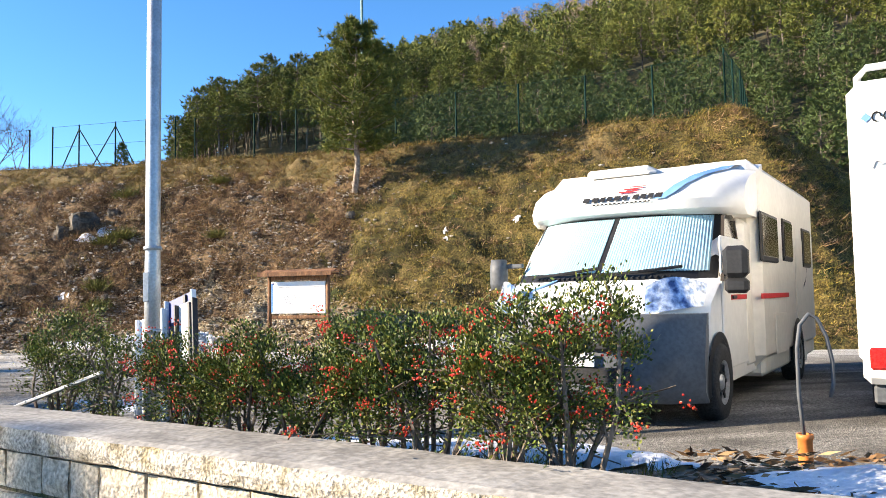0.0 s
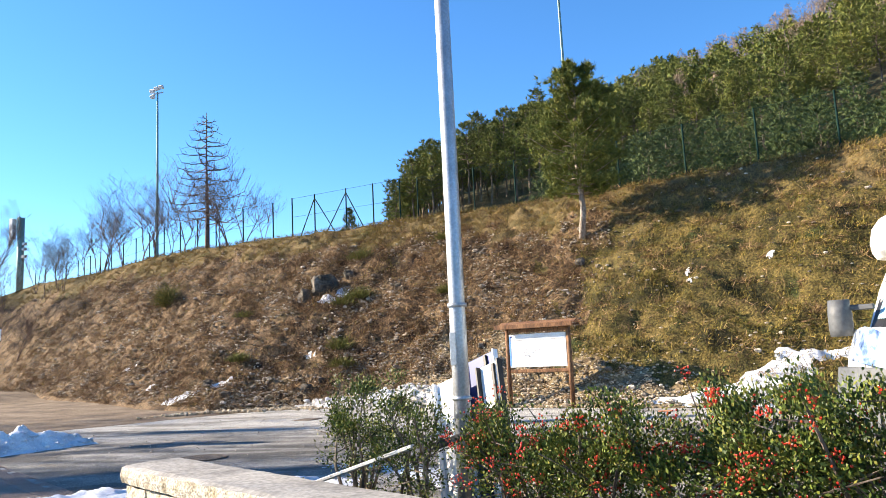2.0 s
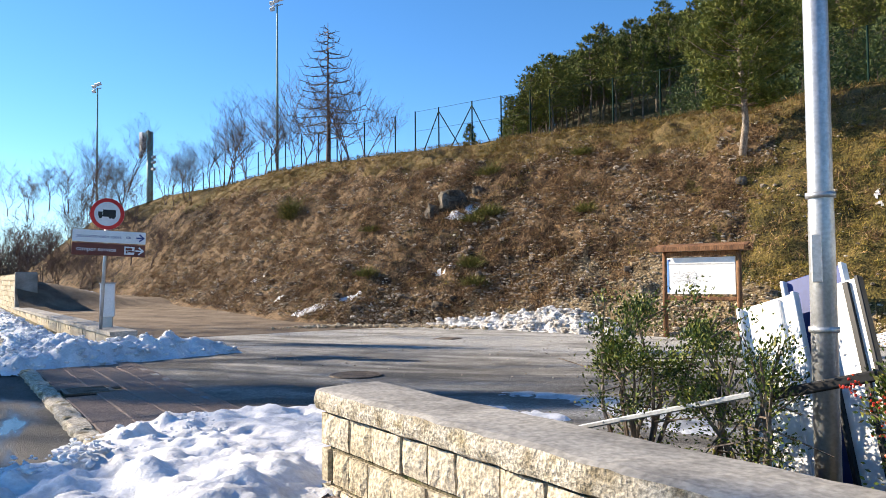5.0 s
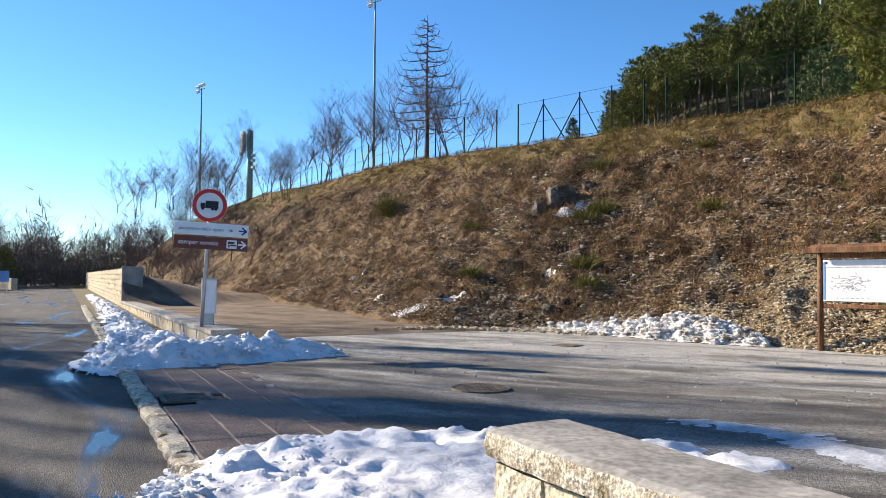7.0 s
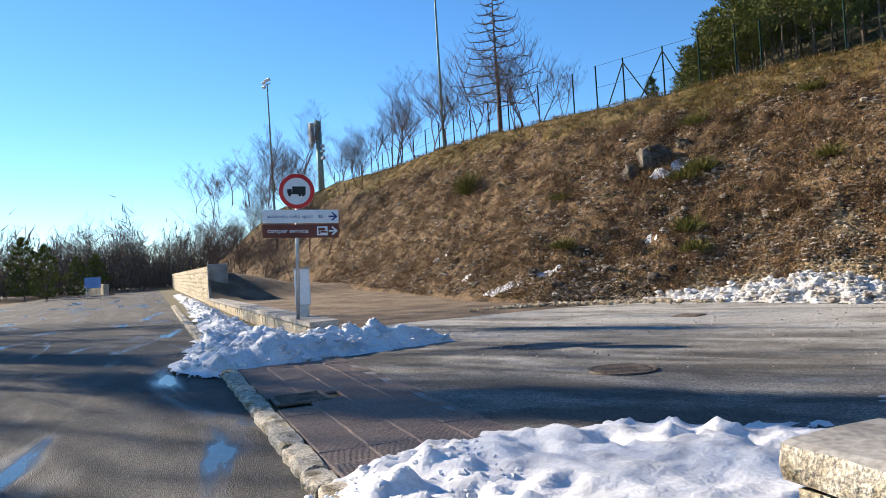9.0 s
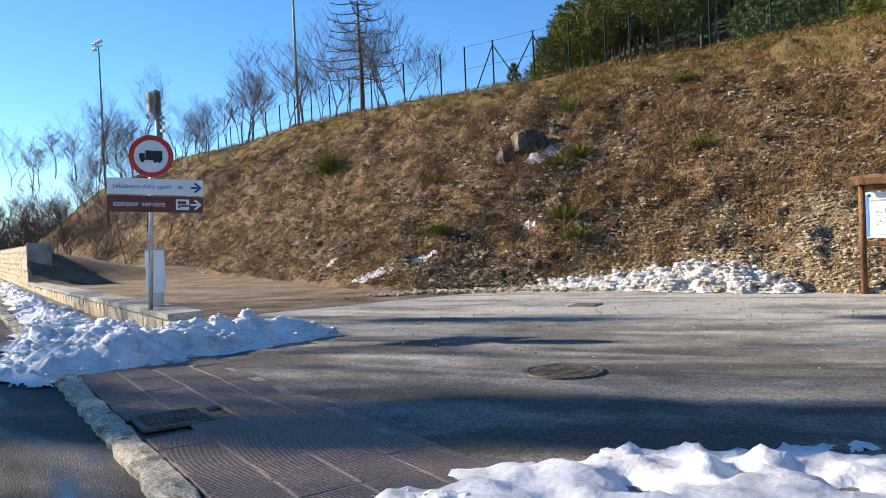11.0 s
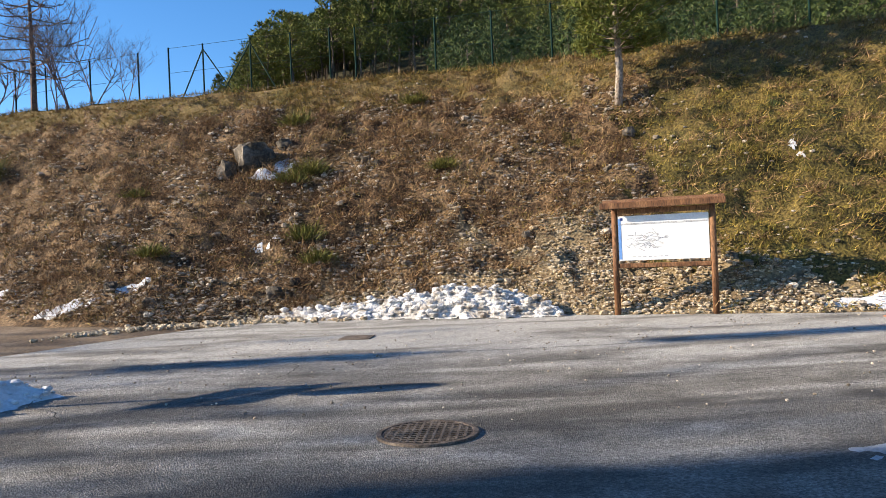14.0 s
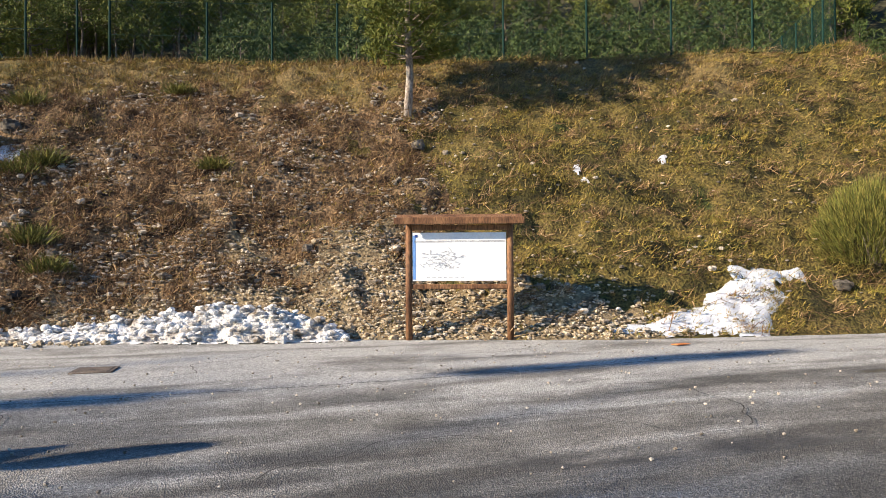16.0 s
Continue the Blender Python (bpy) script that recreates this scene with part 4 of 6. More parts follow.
grate = thing("drain_grate", Matrix.Translation((-12.36, 9.76, 0.0)) @ ROAD_TURN.to_4x4(), "dark iron drain grate set in the pavement", "drain grate")
for x in (-0.27, 0.27):
    Geo().box((x, 0, 0.0), (0.05, 0.58, 0.03), 0.004).done("frame_bar", M_DARKSTEEL, grate)
    Geo().box((0, x, 0.0), (0.49, 0.05, 0.03), 0.004).done("frame_bar", M_DARKSTEEL, grate)
for k in range(12):
    Geo().box((-0.22 + 0.04 * k, 0, -0.003), (0.018, 0.50, 0.022), 0.002).done("bar", M_DARKSTEEL, grate)
# black plate stands in for the unlit pit below the bars
Geo().box((0, 0, -0.04), (0.52, 0.52, 0.02)).done("sump", M_BLACK, grate)

hole = thing("manhole_cover", Matrix.Translation((-10.05, 12.66, lot(-10.05, 12.66))), "round rusty iron manhole cover with a raised grid", "manhole cover")
ring = [[(r * math.cos(t), r * math.sin(t), z) for t in [2 * math.pi * k / 40 for k in range(41)]] for r, z in ((0.40, -0.012), (0.395, 0.006), (0.36, 0.007), (0.352, -0.006))]
Geo().sheet(ring).done("frame_ring", M_DARKSTEEL, hole, smooth=False)
Geo().add([(0.352 * math.cos(2 * math.pi * k / 40), 0.352 * math.sin(2 * math.pi * k / 40), -0.004) for k in range(40)], [tuple(range(40))]).done("lid", M_DARKSTEEL, hole)
for k in range(-5, 6):
    h = math.sqrt(max(0, 0.34 ** 2 - (k * 0.06) ** 2))
    Geo().box((k * 0.06, 0, 0.003), (0.022, 2 * h, 0.008), 0.002).done("raised_bar", M_DARKSTEEL, hole)
    Geo().box((0, k * 0.06, 0.0035), (2 * h, 0.022, 0.008), 0.002).done("raised_bar", M_DARKSTEEL, hole)
small = thing("gully_cover", Matrix.Translation((-12.03, 19.16, lot(-12.03, 19.16))), "small flat iron gully cover in the asphalt", "gully cover")
Geo().box((0, 0, 0.0), (0.42, 0.42, 0.03), 0.006).done("lid", M_DARKSTEEL, small)
Geo().box((0, 0, -0.004), (0.52, 0.52, 0.026), 0.006).done("frame", M_DARKSTEEL, small)
for u_, n_, w_ in ((-11.2, 2.0, 0.5), (-9.7, 2.02, 0.55)):
    g = Geo().box(road_pt(u_, n_, -0.055), (w_, 0.16, 0.012), 0, ROAD_TURN)
    tagged(g.done("road_mark", M_CONCRETE), "worn pale rectangular road mark", "road marking", "road marks")


# ---- low wall and retaining wall beyond the entrance ----
def block_mesh(name, w, d, h, seed, rough=0.012):
    g = Geo()
    rows = []
    nx, nz = 4, 3
    for j in range(nz + 1):
        row = []
        for i in range(nx + 1):
            x, z = -w / 2 + w * i / nx, -h / 2 + h * j / nz
            edge = i in (0, nx) or j in (0, nz)
            row.append((x, -d / 2 + (0.014 if edge else 0) + rough * fbm(x * 9 + seed * 3.7, z * 9, seed), z))
        rows.append(row)
    g.sheet(rows)
    k = len(g.v)
    b = [(-w / 2, d / 2, -h / 2), (w / 2, d / 2, -h / 2), (w / 2, d / 2, h / 2), (-w / 2, d / 2, h / 2)]
    g.v.extend(b)
    W = nx + 1
    bl, br, tl, tr = 0, nx, nz * W, nz * W + nx
    g.f += [(bl, k, k + 1, br), (tl, tr, k + 2, k + 3), (bl, tl, k + 3, k), (br, k + 1, k + 2, tr), (k, k + 3, k + 2, k + 1)]
    me = bpy.data.meshes.new(name)
    me.from_pydata(g.v, [], g.f)
    me.materials.append(M_BLOCK)
    return me


far_blocks = [block_mesh("stone_block", 0.98, 0.2, 0.96, 20 + k, 0.02) for k in range(4)]
U0, U1 = -20.3, -45.2           # along ROAD_U
g = Geo()
n_seg = 24
rows = []
for i in range(n_seg + 1):
    f = i / n_seg
    u = U0 + (U1 - U0) * f
    t = 0.46 - 0.20 * f
    rows.append([road_pt(u, n, z) for n, z in ((4.25, -0.3), (4.25, t - 0.09), (4.19, t - 0.085), (4.19, t), (4.70, t + 0.01), (4.70, -0.3))])
g.sheet(rows)
g.add(rows[0], [tuple(range(6))])
low = g.done("wall_2", M_CONCRETE)
tagged(low, "low stone wall with a flat concrete top beside the track", "wall", kind="structure")
u = U0 - 0.05
while u > U1:
    w = rng.uniform(0.35, 0.7)
    f = (U0 - u) / (U0 - U1)
    t = 0.46 - 0.20 * f
    ob = new("stone_block", far_blocks[rng.randrange(4)])
    ob.parent = low
    ob.matrix_world = Matrix.Translation(road_pt(u - w / 2, 4.33, (t - 0.09 - 0.1) / 2)) @ ROAD_TURN.to_4x4() @ Matrix.Diagonal((w, 1, max(0.2, t + 0.03), 1))
    u -= w + 0.015
ob = new("end_stone", far_blocks[0])
ob.parent = low
ob.matrix_world = Matrix.Translation(road_pt(U0 + 0.0, 4.47, 0.15)) @ ROAD_TURN.to_4x4() @ Matrix.Rotation(math.pi / 2, 4, "Z") @ Matrix.Diagonal((0.5, 0.6, 0.42, 1))

g = Geo()
g.box(road_pt(-45.2 - 35, 4.75, 0.75), (70, 0.7, 2.2), 0, ROAD_TURN)
tall = g.done("wall_3", M_JOINT)
tagged(tall, "tall retaining wall of coursed stone beside the road", "wall", kind="structure")
Geo().box(road_pt(-45.12, 4.72, 0.75), (0.35, 0.95, 2.32), 0.04, ROAD_TURN).done("end_pier", M_CONCRETE, tall, "plain concrete end face")
rest = Geo()
for j in range(7):
    u = -45.3
    while u > -110:
        w = rng.uniform(0.55, 1.1)
        hgt = 0.275
        zc = -0.12 + hgt * (j + 0.5)
        if u > -67:
            ob = new("stone_block", far_blocks[rng.randrange(4)])
            ob.parent = tall
            ob.matrix_world = Matrix.Translation(road_pt(u - w / 2, 4.36, zc)) @ ROAD_TURN.to_4x4() @ Matrix.Diagonal((w, 1, hgt * 1.0, 1))
        else:
            rest.box(road_pt(u - w / 2, 4.36, zc), (w - 0.02, 0.2, hgt - 0.025), 0, ROAD_TURN)
        u -= w + 0.02
tagged(rest.done("far_stone_blocks", M_BLOCK, tall), kind="stuff")
g = Geo()
for k in range(30):
    p = Vector((-88 - 0.85 * k, 41.5 + 0.15 * k, 0.35))
    g.box(p + Vector((0, 0, 0.1 * fbm(k, 1))), (0.8, 0.6, 1.5), 0.04, Matrix.Rotation(rng.uniform(-0.1, 0.1), 3, "Z"))
far_low = g.done("wall_4", M_BLOCK)
tagged(far_low, "distant low stone wall across the end of the road", "wall", kind="structure")
m = Matrix.Translation((-69.4, 32.2, -0.1)) @ Matrix.Rotation(radians(60), 4, "Z")
bs = thing("blue_sign", m, "small distant blue sign board on two posts", "sign")
for x in (-0.5, 0.5):
    Geo().tube([(x, 0, 0), (x, 0, 1.2)], 0.04, 6).done("post", M_GALV, bs)
Geo().box((0, 0, 1.45), (1.25, 0.05, 0.9), 0.01).done("board", M_BLUE, bs)

# ---- snow ----


def snow(name, label, bounds, res, height, base, material=M_SNOW, category="snow", lump=0.0):
    x0, y0, x1, y1 = bounds
    nx, ny = int((x1 - x0) / res), int((y1 - y0) / res)
    idx, vs, fs, hs = {}, [], [], {}
    for j in range(ny + 1):
        for i in range(nx + 1):
            x, y = x0 + i * res, y0 + j * res
            h = height(x, y)
            if h > -0.03:
                idx[i, j] = len(vs)
                vs.append((x, y, base(x, y) + (h if h > 0 else h * 1.2)))
    for (i, j), k in idx.items():
        q = [idx.get(c) for c in ((i, j), (i + 1, j), (i + 1, j + 1), (i, j + 1))]
        if None not in q:
            fs.append(tuple(q))
    me = bpy.data.meshes.new(name)
    me.from_pydata(vs, [], fs)
    me.materials.append(material)
    me.polygons.foreach_set("use_smooth", [True] * len(fs))
    ob = new(name, me)
    return tagged(ob, label, category, "snow patches")


def in_poly(poly):
    """Signed distance inside a polygon, in metres (positive inside)."""
    P = [Vector(p) for p in poly]

    def dist(x, y):
        q = Vector((x, y))
        best, inside = 1e9, False
        for a, b in zip(P, P[1:] + P[:1]):
            d = b - a
            t = max(0, min(1, (q - a).dot(d) / d.length_squared))
            best = min(best, (q - a - d * t).length)
            if (a.y > y) != (b.y > y) and x < (b.x - a.x) * (y - a.y) / (b.y - a.y) + a.x:
                inside = not inside
        return best if inside else -best
    return dist


rng = random.Random(5)
steps = [(rng.uniform(-9.6, -6.3), rng.uniform(7.4, 10.6), rng.uniform(0, 3.1), rng.uniform(0.15, 0.28)) for _ in range(46)]


def lumps(x, y, sc, seed=0):
    d = noise.voronoi(Vector((x * sc, y * sc, seed)))[0]
    return smooth01(1 - d[0] * 1.35)


d1 = in_poly([(-8.75, 6.2), (-9.15, 7.1), (-9.65, 8.0), (-9.65, 8.8), (-9.45, 9.4), (-9.05, 9.95), (-8.6, 10.3), (-7.85, 10.55), (-7.1, 10.8), (-6.4, 10.8), (-5.8, 10.55), (-5.4, 10.1), (-5.9, 8.6), (-6.5, 7.6), (-6.2, 6.6), (-5.4, 6.2), (-4.2, 5.7), (-4.4, 5.3), (-7.0, 5.9)])


def h1(x, y):
    d = d1(x, y) + 0.22 * fbm(x * 1.5, y * 1.5) + 0.07 * fbm(x * 6, y * 6)
    a_, c_ = x * 0.95 - y * 0.3, x * 0.3 + y * 0.95
    h = 0.085 * smooth01(d / 0.4) + (0.05 * fbm(x * 1.2, y * 1.2, 4) + 0.035 * fbm(a_ * 0.9, c_ * 3.6, 9)) * smooth01(d / 0.6) + 0.022 * fbm(x * 5, y * 5, 2) + 0.010 * fbm(x * 13, y * 13, 6)
    near_road = smooth01((4.2 - Vector((x, y, 0)).dot(ROAD_N)) / 1.0)
    h += near_road * (0.07 * lumps(x, y, 2.2, 1) + 0.05 * lumps(x, y, 5, 2) + 0.025 * lumps(x, y, 12, 3)) * smooth01(d / 0.25)
    for sx, sy, a, r in steps:
        dx, dy = x - sx, y - sy
        if abs(dx) < 0.5 and abs(dy) < 0.5:
            p, q = dx * math.cos(a) + dy * math.sin(a), -dx * math.sin(a) + dy * math.cos(a)
            e = (p / r) ** 2 + (q / (0.5 * r)) ** 2
            h -= 0.05 * math.exp(-e * e)
            h += 0.012 * math.exp(-(e - 1.6) ** 2 * 3)
    return min(h, d * 0.6) if d < 0.15 else h


snow("snow_patch", "trodden white snow lying over the pavement by the wall end", (-10.6, 5.0, -4.0, 11.8), 0.045, h1, lambda x, y: 0.005 if Vector((x, y, 0)).dot(ROAD_N) > KERB else -0.05)

d2 = in_poly([(-16.6, 10.5), (-15.4, 10.35), (-14.75, 11.6), (-14.6, 12.6), (-14.45, 13.6), (-14.25, 14.6), (-14.7, 14.9), (-15.5, 14.2), (-16.2, 13.2), (-17.4, 13.35), (-22, 15.7), (-30, 19.8), (-38, 24.0), (-60, 35.0), (-60, 34.2), (-38, 22.8), (-26, 16.4), (-20, 12.9)])


def h2(x, y):
    d = d2(x, y) + 0.18 * fbm(x * 1.6, y * 1.6)
    k = smooth01(d / 0.7)
    h = k * (0.13 + 0.16 * smooth01((x + 24) / 9) + 0.10 * fbm(x * 0.9, y * 0.9, 3)) + k * (0.15 * lumps(x, y, 2.0, 3) + 0.09 * lumps(x, y, 4.2, 4) + 0.045 * lumps(x, y, 9, 5) + 0.05 * fbm(x * 3, y * 3, 1) + 0.03 * fbm(x * 8, y * 8, 5))
    return min(h, max(-0.05, d * 1.3))


snow("snow_bank", "shovelled bank of lumpy old snow along the kerb", (-24, 9.8, -13.9, 16.8), 0.04, h2, lambda x, y: -0.03, M_SNOW)
snow("snow_bank", "shovelled bank of lumpy old snow along the kerb", (-60, 15.5, -23.9, 35.4), 0.16, h2, lambda x, y: -0.03, M_SNOW)

d3 = in_poly([(-15.8, 23.3), (-14.0, 22.75), (-12, 22.25), (-10, 21.75), (-8.5, 21.65), (-8.35, 22.0), (-9.2, 22.75), (-10.5, 23.25), (-12.0, 23.3), (-13.5, 23.55)])


def h3(x, y):
    d = d3(x, y) + 0.12 * fbm(x * 2, y * 2)
    k = smooth01(d / 0.5)
    h = k * (0.12 + 0.28 * math.exp(-((x + 10.6) / 1.9) ** 2) + 0.12 * lumps(x, y, 2.6, 6) + 0.16 * lumps(x, y, 5, 7) + 0.12 * lumps(x, y, 10, 8) + 0.06 * fbm(x * 8, y * 8, 5))
    return min(h, max(-0.05, d * 1.6))


snow("snow_pile", "dirty heap of shovelled snow at the foot of the bank", (-16.2, 21.2, -8.0, 24.0), 0.05, h3, lambda x, y: 0.0, M_DIRTY_SNOW)


def on_bank(x, y):
    """Height of the bank over a plan point, by stepping along and across."""
    best = None
    for s in range(len(TOE) - 1):
        a, b = TOE[s], TOE[s + 1]
        c, d = CREST[s], CREST[s + 1]
        for q in range(9):
            u = (q + 0.5) / 9
            p0 = Vector((a[0] + (b[0] - a[0]) * u, a[1] + (b[1] - a[1]) * u))
            p1 = Vector((c[0] + (d[0] - c[0]) * u, c[1] + (d[1] - c[1]) * u))
            e = p1 - p0
            v = (Vector((x, y)) - p0).dot(e) / e.length_squared
            off = (Vector((x, y)) - p0 - e * v).length
            if best is None or off < best[0]:
                best = (off, s + u, v)
    return slope(best[1], max(0.0, min(1.0, best[2]))).z if best[2] > 0 else 0.0


d4 = in_poly([(-4.1, 20.98), (-2.6, 20.78), (-1.0, 20.6), (-0.6, 21.05), (0.0, 21.3), (-0.1, 21.55), (0.8, 21.85), (0.7, 22.1), (-0.8, 22.05), (-1.4, 21.7), (-2.6, 21.3)])
cache = {}


def bank_cached(x, y):
    k = (round(x * 5), round(y * 5))
    if k not in cache:
        cache[k] = on_bank(k[0] / 5, k[1] / 5)
    return cache[k]


def bank_z(x, y):
    i, j = math.floor(x * 5), math.floor(y * 5)
    u, v = x * 5 - i, y * 5 - j
    z = [bank_cached((i + a) / 5, (j + b) / 5) for a, b in ((0, 0), (1, 0), (0, 1), (1, 1))]
    return (z[0] * (1 - u) + z[1] * u) * (1 - v) + (z[2] * (1 - u) + z[3] * u) * v


snow("snow_patch", "smooth white snow lying on the foot of the bank", (-4.3, 20.3, 1.6, 23.0), 0.06, lambda x, y: min(0.06, 0.5 * (d4(x, y) + 0.06 * fbm(x * 2, y * 2) + 0.03 * fbm(x * 7, y * 7))) + 0.02 * fbm(x * 3, y * 3, 2) + 0.02 * fbm(x * 2, y * 9, 4), bank_z)
for cx, cy, rx, ry in ((-16.6, 28.1, 0.45, 0.22), (-16.15, 28.6, 0.3, 0.3), (-15.7, 25.65, 0.42, 0.13), (-20.2, 24.0, 0.95, 0.25), (-18.9, 24.3, 0.6, 0.2), (-2.9, 25.05, 0.14, 0.18), (-2.7, 24.65, 0.22, 0.10), (-0.65, 25.1, 0.16, 0.08), (-27.3, 28.9, 0.5, 0.2), (-23, 25.6, 0.4, 0.2)):
    snow("snow_patch", "small leftover patch of snow on the bank", (cx - rx - 0.3, cy - ry - 0.3, cx + rx + 0.3, cy + ry + 0.3), 0.06, lambda x, y: min(0.04, 0.12 * (1 - ((x - cx) / rx) ** 2 - ((y - cy) / ry) ** 2) + 0.08 * fbm(x * 4, y * 4)), bank_z)
d5 = in_poly([(-7.5, 11.95), (-6.4, 11.65), (-5.4, 10.75), (-4.6, 9.9), (-4.2, 10.0), (-4.9, 10.9), (-5.9, 11.8), (-6.8, 12.1)])
snow("snow_patch", "thin icy snow strip on the asphalt", (-7.8, 9.4, -3.8, 12.6), 0.04, lambda x, y: min(0.03, 0.12 * (min(d5(x, y), 0.3) + 0.20 * fbm(x * 2.2, y * 2.2) + 0.14 * fbm(x * 7, y * 7) - 0.06)), lot, M_ICE)
snow("snow_patch", "long flat patch of snow on the track above the wall", (-49, 30.4, -42.5, 34.2), 0.12, lambda x, y: min(0.10, 0.2 * (1 - ((x + 45.8) / 2.8) ** 2 - ((y - 32.2) / 0.7) ** 2) + 0.08 * fbm(x * 2, y * 2)), apron)


def behind_hedge(x, y):
    q = Vector((x, y, 0)) - WALL_END
    u, n = q.dot(WALL_U), q.dot(WALL_N)
    return min(0.05, 0.15 * (1 - ((u - 5.1) / 1.7) ** 2 - ((n - 1.85) / 0.27) ** 2) + 0.06 * fbm(x * 2.5, y * 2.5, 2))


snow("snow_patch", "thin strip of snow behind the hedge", (-4.2, 5.4, 1.0, 9.4), 0.06, behind_hedge, lambda x, y: bed(x, y) + 0.01)
d6 = in_poly([(0.35, 5.95), (0.9, 5.2), (2.6, 4.4), (3.4, 4.6), (2.0, 5.4), (1.2, 6.0)])
snow("snow_patch", "white snow lying beside the planting bed", (0.0, 4.0, 3.8, 6.5), 0.05, lambda x, y: min(0.10, 0.22 * (d6(x, y) + 0.12 * fbm(x * 3, y * 3))), bed)

def chunks(label, n, place, r0, r1, material, seed):
    rng = random.Random(seed)
    g = Geo()
    while n > 0:
        x, y, z = place(rng)
        if z is None:
            continue
        r = r0 + (r1 - r0) * rng.random() ** 2
        g.stone((x, y, z - 0.1 * r), r, rng, rng.uniform(0.3, 0.65))
        n -= 1
    return tagged(g.done("snow_chunks", material), label, "snow", kind="stuff")


def heap_spot(bounds, height, lift):
    def place(rng):
        x, y = rng.uniform(bounds[0], bounds[2]), rng.uniform(bounds[1], bounds[3])
        h = height(x, y)
        return (x, y, h + lift) if h > 0.03 else (x, y, None)
    return place


chunks("broken chunks of dirty snow on the heap", 1500, heap_spot((-16, 21.3, -8.1, 23.9), h3, 0.02), 0.025, 0.13, M_DIRTY_SNOW, 61)
chunks("broken chunks of old snow on the bank beside the kerb", 1000, heap_spot((-21, 10, -14, 15.2), h2, -0.02), 0.02, 0.11, M_SNOW, 62)
chunks("broken chunks of old snow on the bank beside the kerb", 900, heap_spot((-45, 15.5, -21, 27), h2, -0.02), 0.03, 0.14, M_SNOW, 63)
chunks("icy crumbs of snow at the trodden edge", 420, heap_spot((-10.4, 5.6, -8.4, 9.6), lambda x, y: h1(x, y) if Vector((x, y, 0)).dot(ROAD_N) < 3.7 else -1, 0.0), 0.012, 0.055, M_SNOW, 64)

# ---- wall blocks ----
near_blocks = [block_mesh("stone_block", 0.98, 0.10, 0.96, k) for k in range(6)]
rng = random.Random(2)
for j, (z0, z1) in enumerate(((0.31, 0.545), (0.06, 0.30), (-0.12, 0.05))):
    u = 0.01 + (0.13 if j % 2 else 0)
    while u < 10.2:
        w = rng.uniform(0.24, 0.40)
        ob = new("stone_block", near_blocks[rng.randrange(6)])
        ob.parent = wall
        ob.matrix_world = Matrix.Translation(wall_pt(u + w / 2, 0.062 + rng.uniform(-0.006, 0.006), (z0 + z1) / 2)) @ WALL_TURN.to_4x4() @ Matrix.Diagonal((w - 0.012, 1, z1 - z0 - 0.012, 1))
        u += w
    for n, w in ((0.14, 0.26), (0.40, 0.24)):
        ob = new("stone_block", near_blocks[rng.randrange(6)])
        ob.parent = wall
        ob.matrix_world = Matrix.Translation(wall_pt(0.045, n, (z0 + z1) / 2)) @ WALL_TURN.to_4x4() @ Matrix.Rotation(-math.pi / 2, 4, "Z") @ Matrix.Diagonal((w - 0.01, 1, z1 - z0 - 0.012, 1))


# ---- vegetation builders ----
def tri_cloud(name, tris, material, parent=None, label=""):
    """tris: array (n, 3, 3) of separate triangles."""
    n = len(tris)
    me = bpy.data.meshes.new(name)
    me.vertices.add(3 * n)
    me.vertices.foreach_set("co", np.asarray(tris, dtype=np.float32).reshape(-1))
    me.loops.add(3 * n)
    me.loops.foreach_set("vertex_index", np.arange(3 * n, dtype=np.int32))
    me.polygons.add(n)
    me.polygons.foreach_set("loop_start", np.arange(0, 3 * n, 3, dtype=np.int32))
    me.polygons.foreach_set("loop_total", np.full(n, 3, dtype=np.int32))
    me.update(calc_edges=True)
    me.materials.append(material)
    ob = new(name, me)
    if parent is not None:
        ob.parent = parent
    if label:
        tagged(ob, label)
    return ob


NR = np.random.RandomState(4)


def unit(v):
    return v / np.maximum(1e-6, np.linalg.norm(v, axis=-1, keepdims=True))


def blades(base, lead, length, width, spread, bend=0.0):
    """Thin triangles from base points (n, 3) along lead (n, 3), scattered by spread."""
    n = len(base)
    d = unit(lead + spread * NR.normal(size=(n, 3)))
    side = unit(np.cross(d, NR.normal(size=(n, 3)))) * (np.asarray(width).reshape(-1, 1) * 0.5)
    tip = base + d * np.asarray(length).reshape(-1, 1)
    return np.stack([base - side, base + side, tip], axis=1)


def leaves(base, lead, length, width, spread):
    """Leaf-shaped kites, two triangles each."""
    n = len(base)
    d = unit(lead + spread * NR.normal(size=(n, 3)))
    side = unit(np.cross(d, NR.normal(size=(n, 3)))) * (np.asarray(width).reshape(-1, 1) * 0.5)
    L_ = np.asarray(length).reshape(-1, 1)
    mid = base + d * L_ * 0.45
    tip = base + d * L_
    return np.stack([base, mid + side, tip, mid - side], axis=1)


